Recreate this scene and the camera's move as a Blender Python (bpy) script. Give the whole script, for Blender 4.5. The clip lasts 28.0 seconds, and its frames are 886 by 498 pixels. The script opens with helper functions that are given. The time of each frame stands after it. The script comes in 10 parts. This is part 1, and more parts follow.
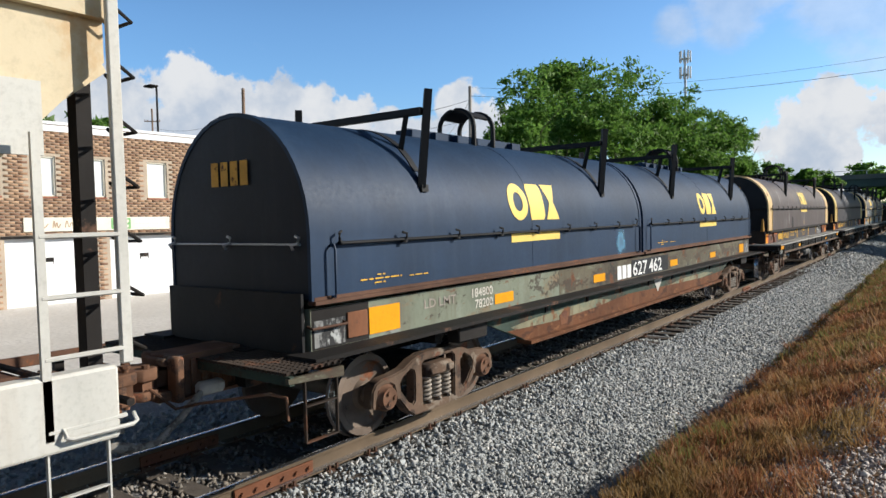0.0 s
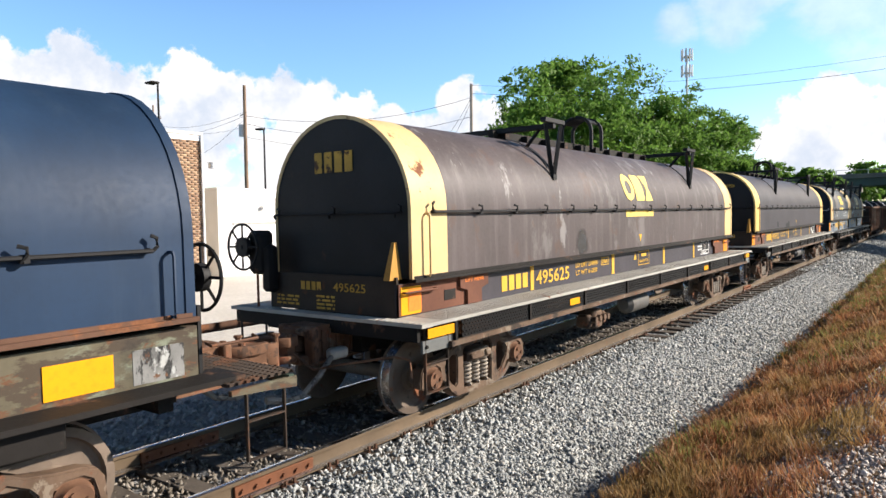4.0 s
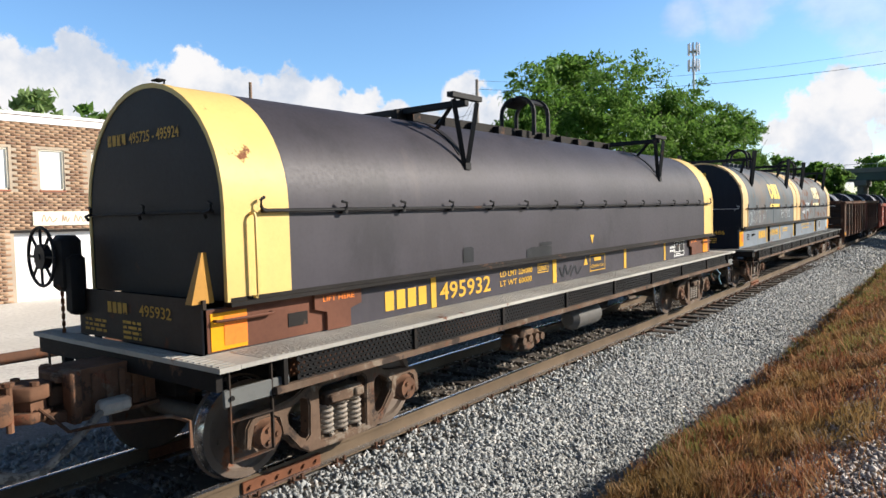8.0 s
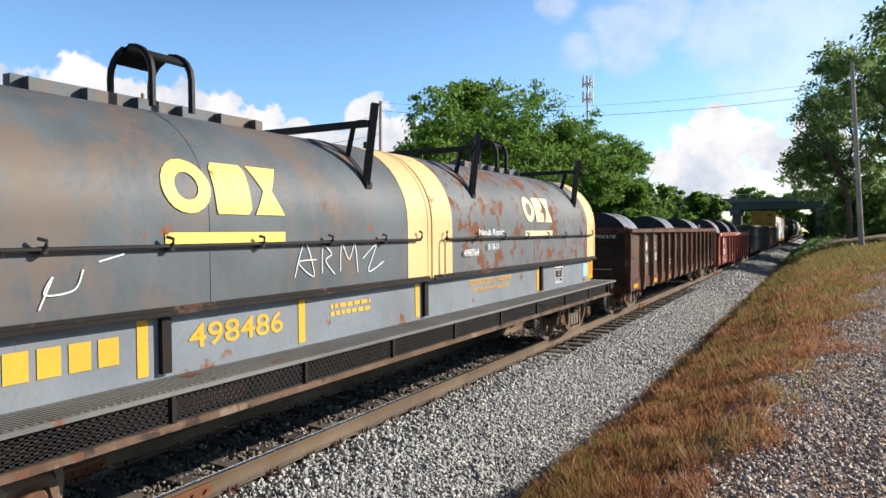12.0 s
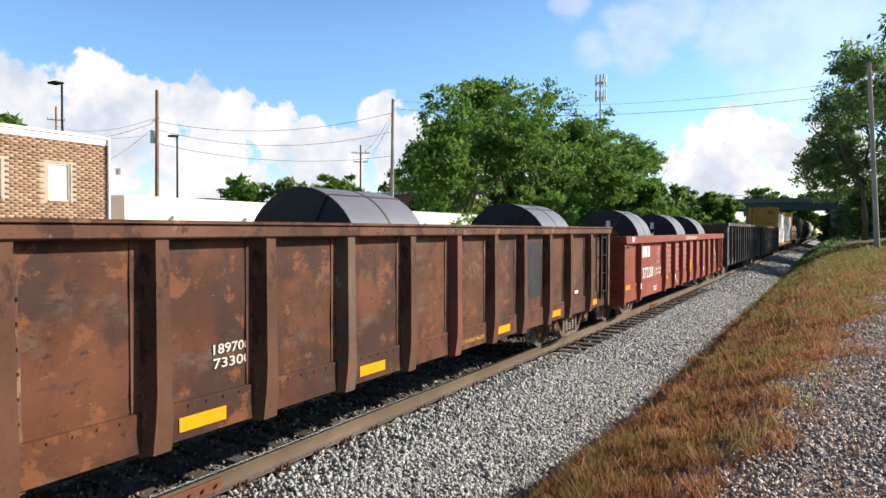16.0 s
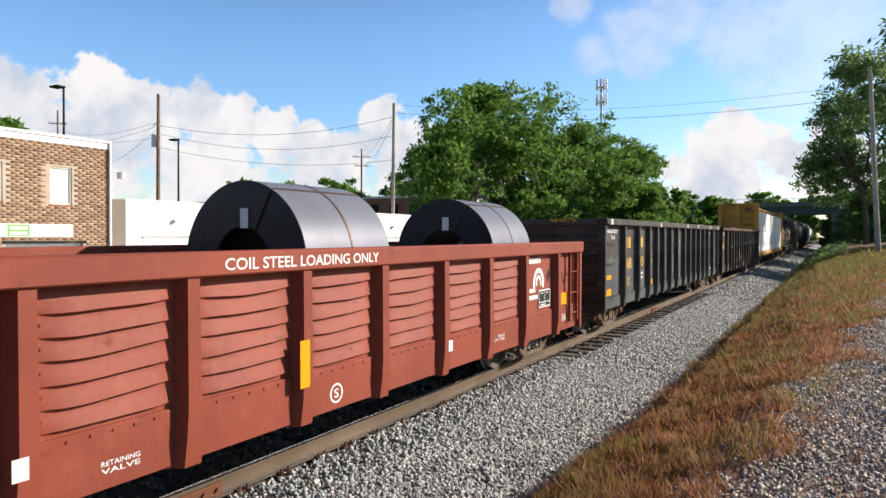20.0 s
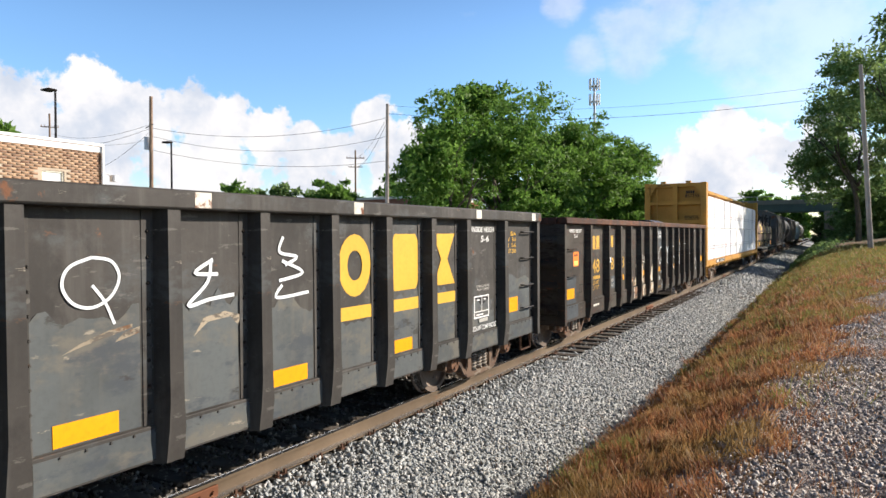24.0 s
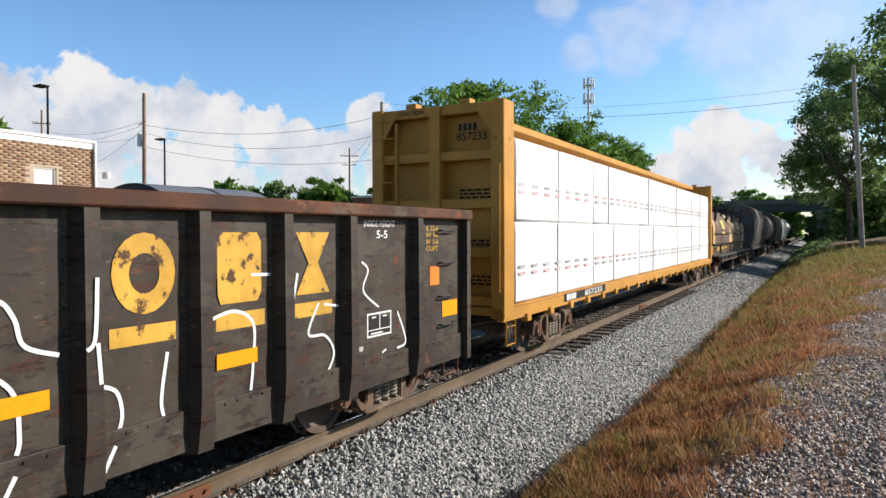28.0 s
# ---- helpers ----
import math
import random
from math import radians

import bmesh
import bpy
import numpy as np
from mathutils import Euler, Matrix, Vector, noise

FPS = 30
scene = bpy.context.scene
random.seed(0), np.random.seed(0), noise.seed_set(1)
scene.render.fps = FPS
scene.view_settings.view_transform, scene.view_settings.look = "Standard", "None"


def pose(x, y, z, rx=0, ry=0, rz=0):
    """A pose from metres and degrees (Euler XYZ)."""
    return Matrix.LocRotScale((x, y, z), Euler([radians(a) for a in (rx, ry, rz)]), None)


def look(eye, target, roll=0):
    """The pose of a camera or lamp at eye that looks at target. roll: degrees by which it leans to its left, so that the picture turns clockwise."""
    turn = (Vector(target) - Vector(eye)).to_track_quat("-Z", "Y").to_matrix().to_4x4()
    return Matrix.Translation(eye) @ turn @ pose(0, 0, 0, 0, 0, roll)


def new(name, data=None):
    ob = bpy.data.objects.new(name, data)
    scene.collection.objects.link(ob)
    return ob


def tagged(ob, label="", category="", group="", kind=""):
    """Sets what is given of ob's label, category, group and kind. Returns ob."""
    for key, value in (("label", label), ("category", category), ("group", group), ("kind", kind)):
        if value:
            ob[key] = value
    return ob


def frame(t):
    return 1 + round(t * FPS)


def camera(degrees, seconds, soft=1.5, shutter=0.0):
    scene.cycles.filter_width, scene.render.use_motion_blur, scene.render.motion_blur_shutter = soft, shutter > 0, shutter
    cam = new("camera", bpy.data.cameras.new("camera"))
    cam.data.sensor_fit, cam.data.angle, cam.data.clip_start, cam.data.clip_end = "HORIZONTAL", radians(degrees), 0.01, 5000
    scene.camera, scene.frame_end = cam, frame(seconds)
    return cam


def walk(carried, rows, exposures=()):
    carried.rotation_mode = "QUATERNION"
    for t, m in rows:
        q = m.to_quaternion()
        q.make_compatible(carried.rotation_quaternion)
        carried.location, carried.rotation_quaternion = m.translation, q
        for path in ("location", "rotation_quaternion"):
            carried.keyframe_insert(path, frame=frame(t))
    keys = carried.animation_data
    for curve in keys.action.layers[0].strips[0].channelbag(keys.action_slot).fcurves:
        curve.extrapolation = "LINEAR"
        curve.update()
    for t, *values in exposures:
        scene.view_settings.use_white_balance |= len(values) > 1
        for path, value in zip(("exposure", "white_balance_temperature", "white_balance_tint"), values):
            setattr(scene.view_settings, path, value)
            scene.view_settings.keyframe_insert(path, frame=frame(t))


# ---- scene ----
EYE = (5.68, 0.0, 2.25)
cam = camera(66.32, 28.0)
# seconds, yaw, pitch, roll: a person stands still and turns a little to the right after ten seconds
PATH = [
    (0.0, 36.62, -2.34, 1.19),
    (0.5, 36.72, -2.36, 1.04),
    (1.0, 37.07, -2.29, 0.56),
    (1.5, 37.00, -2.17, 0.68),
    (2.0, 36.48, -2.27, 1.08),
    (2.5, 36.26, -2.45, 1.01),
    (3.0, 36.33, -2.61, 1.27),
    (3.5, 36.52, -2.50, 0.85),
    (4.0, 36.69, -2.54, 0.99),
    (4.5, 36.44, -2.65, 1.40),
    (6.5, 37.03, -2.93, 1.46),
    (7.0, 36.86, -2.90, 1.63),
    (7.5, 36.96, -2.94, 1.31),
    (8.0, 37.21, -2.86, 1.21),
    (8.5, 37.16, -2.95, 1.05),
    (9.0, 37.32, -3.08, 0.93),
    (9.5, 37.07, -2.82, 0.97),
    (10.0, 36.84, -2.25, 0.30),
    (10.5, 34.29, -2.17, 0.39),
    (11.0, 30.49, -2.06, 0.12),
    (11.5, 28.93, -1.08, 0.24),
    (13.5, 29.63, -1.87, -0.09),
    (14.0, 30.14, -1.79, -0.44),
    (14.5, 30.23, -1.64, -0.65),
    (15.0, 30.46, -1.57, -0.64),
    (15.5, 30.01, -1.30, -0.31),
    (16.0, 29.90, -1.33, -0.22),
    (16.5, 30.08, -1.38, -0.41),
    (17.0, 30.30, -1.29, -0.67),
    (17.5, 30.49, -1.16, -0.47),
    (18.0, 30.27, -1.23, -0.16),
    (18.5, 30.13, -1.21, -0.15),
    (19.0, 30.13, -1.18, -0.27),
    (19.5, 30.03, -1.10, -0.47),
    (20.0, 29.97, -1.00, -0.27),
    (20.5, 29.57, -0.96, -0.15),
    (21.0, 29.35, -0.90, -0.12),
    (21.5, 29.84, -0.95, -0.28),
    (23.5, 29.62, -0.99, 0.14),
    (24.0, 29.51, -0.96, 0.22),
    (24.5, 29.22, -1.02, 0.57),
    (25.0, 29.06, -0.93, 0.41),
    (25.5, 29.14, -0.98, 0.09),
    (26.0, 29.26, -0.98, -0.05),
    (26.5, 29.10, -1.02, 0.03),
    (27.0, 28.90, -1.05, 0.22),
    (27.5, 28.91, -1.11, 0.32),
    (28.0, 29.00, -1.10, 0.03),
]
# the film camera darkens and brightens its picture a little on the way
LIGHT = [(0, 0.37, 6350, 10), (0.5, 0.64, 6560, 11), (1.5, 0.76, 6560, 11), (3.0, 0.88, 6720, 13), (4.0, 0.92, 6740, 13), (6.5, 0.76, 6620, 12), (8.0, 0.65, 6620, 12), (9.0, 0.76, 6620, 12), (10.0, 0.8, 6620, 12), (11.0, 0.76, 6750, 13.5), (14, 0.7, 6750, 13.5), (17.5, 0.8, 6750, 13.5), (19, 0.66, 6750, 13.5), (20, 0.62, 6750, 13.5), (24, 0.78, 6750, 13.5), (26, 0.7, 6750, 13.5), (27, 0.74, 6750, 13.5), (28, 0.5, 6620, 12)]
walk(cam, [(t, pose(*EYE, 90 + p, r, w)) for t, w, p, r in PATH], LIGHT)

# ---------------------------------------------------------------- light
SUN_AZ, SUN_EL = radians(48), radians(26)
TO_SUN = Vector((math.sin(SUN_AZ) * math.cos(SUN_EL), math.cos(SUN_AZ) * math.cos(SUN_EL), math.sin(SUN_EL)))
lamp = new("sun", bpy.data.lights.new("sun", "SUN"))
lamp.data.energy, lamp.data.angle, lamp.data.color = 5.0, radians(0.53), (1.0, 0.93, 0.82)
lamp.matrix_world = look((0, 0, 60), Vector((0, 0, 60)) - TO_SUN)


class Graph:
    """Short hand for a node tree."""

    def __init__(self, tree, fresh=True):
        self.tree = tree
        if fresh:
            tree.nodes.clear()

    def add(self, kind, **settings):
        node = self.tree.nodes.new("ShaderNode" + kind)
        for key, value in settings.items():
            self.put(node.inputs[key], value)
        return node

    def put(self, socket, value):
        if isinstance(value, bpy.types.NodeSocket):
            self.tree.links.new(value, socket)
        else:
            if socket.type == "RGBA" and len(value) == 3:
                value = (*value, 1)
            socket.default_value = value

    def math(self, op, a, b=0.0, c=0.0, clamp=False):
        node = self.add("Math")
        node.operation, node.use_clamp = op, clamp
        for socket, value in zip(node.inputs, (a, b, c)):
            self.put(socket, value)
        return node.outputs[0]

    def ramp(self, x, lo, hi, smooth=True):
        node = self.add("MapRange")
        node.interpolation_type = "SMOOTHSTEP" if smooth else "LINEAR"
        for key, value in (("Value", x), ("From Min", lo), ("From Max", hi)):
            self.put(node.inputs[key], value)
        return node.outputs[0]

    def mix(self, f, a, b, how="MIX"):
        node = self.add("Mix")
        node.data_type, node.blend_type = "RGBA", how
        self.put(node.inputs[0], f)
        self.put(node.inputs[6], a)
        self.put(node.inputs[7], b)
        return node.outputs[2]

    def noise(self, vec, scale, detail=4.0, rough=0.55):
        node = self.add("TexNoise", Scale=scale, Detail=detail, Roughness=rough)
        self.put(node.inputs["Vector"], vec)
        return node.outputs["Fac"]

    def stretch(self, vec, scale):
        node = self.add("Mapping")
        self.put(node.inputs["Vector"], vec)
        node.inputs["Scale"].default_value = scale
        return node.outputs[0]


world = bpy.data.worlds.new("sky")
scene.world = world
world.use_nodes = True
g = Graph(world.node_tree)
sky = g.add("TexSky")
sky.sky_type, sky.sun_disc, sky.sun_elevation, sky.sun_rotation = "NISHITA", False, SUN_EL, SUN_AZ
sky.air_density, sky.dust_density, sky.ozone_density = 1.0, 0.6, 2.2
way = g.add("TexCoord").outputs["Generated"]
# heaps of cloud low in the sky: azimuth to the right of the track's line, height, radius, in degrees
HEAPS = [(-76, 8.0, 5), (-70, 9.2, 4.6), (-65, 10.2, 3.8), (-62, 8.6, 4), (-57, 10.6, 3.0), (-54, 8.8, 3.2), (-50, 9.8, 2.6),
         (-47, 8.9, 2.6), (-44, 8.2, 2.6), (-41, 7.2, 2.4), (-37.5, 7.2, 2.0), (-35.0, 9.3, 2.4), (-32.0, 8.0, 2.2), (-58, 5.5, 5),
         (-49, 5.5, 5), (-40, 5, 4), (-33, 5.5, 3), (-27, 5, 3), (-9.5, 6.0, 2.4), (-6.6, 7.4, 2.6), (-3.0, 6.2, 2.4), (-8, 3.6, 3.4),
         (0, 5.5, 3.5), (8, 8, 4), (24, 9, 6), (75, 10, 7), (150, 9, 7), (-120, 10, 7)]
spread = None
for az, el, size in HEAPS:
    a, e = radians(az), radians(el)
    dot = g.add("VectorMath")
    dot.operation = "DOT_PRODUCT"
    g.put(dot.inputs[0], way)
    dot.inputs[1].default_value = (math.sin(a) * math.cos(e), math.cos(a) * math.cos(e), math.sin(e))
    near = g.ramp(dot.outputs["Value"], math.cos(radians(size * 1.45)), 1.0, smooth=False)
    spread = near if spread is None else g.math("MAXIMUM", spread, near)
puff = g.noise(way, 26.0, 7.0, 0.58)
heap = g.ramp(g.math("ADD", spread, g.math("MULTIPLY", g.math("SUBTRACT", puff, 0.5), 1.5)), 0.52, 0.72)
WISPS = [(-14, 15.8, 2.6), (-17.5, 14.6, 1.6), (-11, 17.2, 2.4), (-6, 15.5, 3.4), (-3.5, 12.6, 3.4), (0.5, 15.5, 3.6), (-1, 18.5, 3.6), (3.5, 12.5, 4.0), (-8, 20, 2.6), (-19.5, 18.5, 1.4), (9, 17, 6)]
thin = None
for az, el, size in WISPS:
    a, e = radians(az), radians(el)
    dot = g.add("VectorMath")
    dot.operation = "DOT_PRODUCT"
    g.put(dot.inputs[0], way)
    dot.inputs[1].default_value = (math.sin(a) * math.cos(e), math.cos(a) * math.cos(e), math.sin(e))
    near = g.ramp(dot.outputs["Value"], math.cos(radians(size * 1.5)), 1.0, smooth=False)
    thin = near if thin is None else g.math("MAXIMUM", thin, near)
strand = g.noise(g.stretch(way, (1.0, 1.0, 1.7)), 15.0, 7.0, 0.6)
veil = g.math("MULTIPLY", g.ramp(g.math("ADD", thin, g.math("MULTIPLY", g.math("SUBTRACT", strand, 0.5), 1.7)), 0.22, 0.95), 0.42)
cover = g.math("MAXIMUM", heap, veil)
tone = g.ramp(g.noise(way, 11.0, 5.0, 0.6), 0.3, 0.62)
cloud = g.mix(tone, (4.8, 5.5, 6.5), (7.6, 7.7, 7.8))
up = g.add("SeparateXYZ")
g.put(up.inputs[0], way)
tint = g.mix(g.ramp(up.outputs[2], 0.02, 0.20), (1.45, 1.52, 1.58), g.mix(g.ramp(up.outputs[2], 0.26, 0.60), (1.12, 1.50, 1.80), (0.24, 0.31, 0.38)))
shade = g.mix(cover, g.mix(1.0, sky.outputs[0], tint, "MULTIPLY"), cloud)
back = g.add("Background", Strength=0.08)
g.put(back.inputs["Color"], shade)
g.put(g.add("OutputWorld").inputs["Surface"], back.outputs[0])

# ---------------------------------------------------------------- materials
RUST, DUST, SOOT = (0.145, 0.058, 0.030), (0.26, 0.22, 0.17), (0.018, 0.016, 0.015)


def surface(name, base, rough=0.6, metal=0.0, fade=0.16, rust=0.0, rust_tone=RUST, streak=0.0, streak_tone=DUST, dirt=0.15, bump=0.25, size=1.0, peel=0.0, peel_tone=(0.5, 0.5, 0.5), scuff=0.0, scuff_tone=RUST, mottle=()):
    """Weathered paint or metal: broad fading, fine grain, rust patches with rough edges, runs down the face, peeled spots."""
    m = bpy.data.materials.new(name)
    m.use_nodes = True
    k = Graph(m.node_tree)
    co = k.add("TexCoord").outputs["Object"]
    broad, fine = k.noise(co, 0.9 / size, 5.0), k.noise(co, 22.0 / size, 6.0, 0.65)
    col = k.mix(k.ramp(broad, 0.3, 0.7), tuple(c * (1 - fade) for c in base), tuple(min(1, c * (1 + fade)) for c in base))
    col = k.mix(k.math("MULTIPLY", k.ramp(fine, 0.45, 0.75), dirt), col, SOOT)
    r = k.math("ADD", k.math("MULTIPLY", fine, 0.22), rough - 0.11)
    if streak:
        run = k.noise(k.stretch(co, (5.0, 5.0, 0.42)), 1.1, 5.0, 0.6)
        col = k.mix(k.math("MULTIPLY", k.ramp(run, 0.48, 0.78), streak), col, streak_tone)
    if peel:
        spot = k.noise(k.stretch(co, (1.0, 1.0, 0.8)), 1.7, 7.0, 0.62)
        col = k.mix(k.math("MULTIPLY", k.ramp(spot, 0.57, 0.61), peel), col, peel_tone)
    if scuff:
        rub = k.noise(k.stretch(co, (1.0, 1.0, 5.5)), 1.9, 7.0, 0.66)
        col = k.mix(k.math("MULTIPLY", k.ramp(rub, 0.56, 0.63), scuff), col, scuff_tone)
    for i, (tone, amount, scale, edge, flat) in enumerate(mottle):
        at = k.add("Mapping")
        k.put(at.inputs["Vector"], co)
        at.inputs["Location"].default_value = (3.1 * i, 7.7 * i, 1.3 * i)
        at.inputs["Scale"].default_value = (1.0, 1.0, flat)
        blot = k.noise(at.outputs[0], scale, 9.0, 0.70)
        col = k.mix(k.math("MULTIPLY", k.ramp(blot, edge, edge + (0.045 if scale > 1.5 else 0.11)), amount), col, tone)
    if rust:
        patch = k.noise(co, 2.3 / size, 8.0, 0.66)
        hit = k.ramp(patch, 0.66 - 0.26 * rust, 0.71 - 0.22 * rust)
        col = k.mix(hit, col, k.mix(k.ramp(fine, 0.35, 0.65), rust_tone, tuple(c * 1.5 for c in rust_tone)))
        r = k.mix(hit, r, (0.86, 0.86, 0.86))
        r = k.add("RGBToBW", Color=r).outputs[0]
    b = k.add("BsdfPrincipled", Metallic=metal)
    b.inputs["Specular IOR Level"].default_value = 0.45 if rough < 0.4 else 0.2
    k.put(b.inputs["Base Color"], col)
    k.put(b.inputs["Roughness"], r)
    if bump:
        n = k.add("Bump", Strength=bump, Distance=0.006)
        k.put(n.inputs["Height"], k.math("ADD", fine, k.math("MULTIPLY", broad, 2.0)))
        k.put(b.inputs["Normal"], n.outputs[0])
    k.put(k.add("OutputMaterial").inputs["Surface"], b.outputs[0])
    return m


def varied(name, tones, rough=0.8, grain=30.0, bump=0.4, island=False):
    """Many alike pieces: a tone for each piece, and grain on it."""
    m = bpy.data.materials.new(name)
    m.use_nodes = True
    k = Graph(m.node_tree)
    pick = k.add("NewGeometry").outputs["Random Per Island"] if island else k.add("ObjectInfo").outputs["Random"]
    co = k.add("TexCoord").outputs["Object"]
    ramp = k.add("ValToRGB")
    k.put(ramp.inputs[0], pick)
    el = ramp.color_ramp.elements
    for i, tone in enumerate(tones):
        e = el[i] if i < 2 else el.new(i / (len(tones) - 1))
        e.position, e.color = i / (len(tones) - 1), (*tone, 1)
    fine = k.noise(co, grain, 5.0, 0.65)
    col = k.mix(k.math("MULTIPLY", k.ramp(fine, 0.4, 0.72), 0.35), ramp.outputs[0], tuple(c * 0.35 for c in tones[0]))
    b = k.add("BsdfPrincipled", Roughness=rough)
    b.inputs["Specular IOR Level"].default_value = 0.2
    k.put(b.inputs["Base Color"], col)
    if bump:
        n = k.add("Bump", Strength=bump, Distance=0.01)
        k.put(n.inputs["Height"], fine)
        k.put(b.inputs["Normal"], n.outputs[0])
    k.put(k.add("OutputMaterial").inputs["Surface"], b.outputs[0])
    return m


def ground_like(name, tones, scale, rough=0.9, bump=0.5, fine_scale=40.0):
    m = bpy.data.materials.new(name)
    m.use_nodes = True
    k = Graph(m.node_tree)
    co = k.add("TexCoord").outputs["Object"]
    a, c = k.noise(co, scale, 6.0, 0.6), k.noise(co, fine_scale, 6.0, 0.7)
    col = k.mix(k.ramp(a, 0.36, 0.64), tones[0], tones[1])
    col = k.mix(k.ramp(c, 0.42, 0.66), col, tones[2])
    b = k.add("BsdfPrincipled", Roughness=rough)
    b.inputs["Specular IOR Level"].default_value = 0.2
    k.put(b.inputs["Base Color"], col)
    n = k.add("Bump", Strength=bump, Distance=0.02)
    k.put(n.inputs["Height"], c)
    k.put(b.inputs["Normal"], n.outputs[0])
    k.put(k.add("OutputMaterial").inputs["Surface"], b.outputs[0])
    return m


def leafy(name, tones):
    m = varied(name, tones, 0.55, 6.0, 0.0, True)
    k = m.node_tree
    b = next(n for n in k.nodes if n.type == "BSDF_PRINCIPLED")
    t = k.nodes.new("ShaderNodeBsdfTranslucent")
    mix = k.nodes.new("ShaderNodeMixShader")
    mix.inputs[0].default_value = 0.5
    src = b.inputs["Base Color"].links[0].from_socket
    k.links.new(src, t.inputs["Color"])
    out = next(n for n in k.nodes if n.type == "OUTPUT_MATERIAL")
    k.links.new(b.outputs[0], mix.inputs[1])
    k.links.new(t.outputs[0], mix.inputs[2])
    k.links.new(mix.outputs[0], out.inputs["Surface"])
    return m


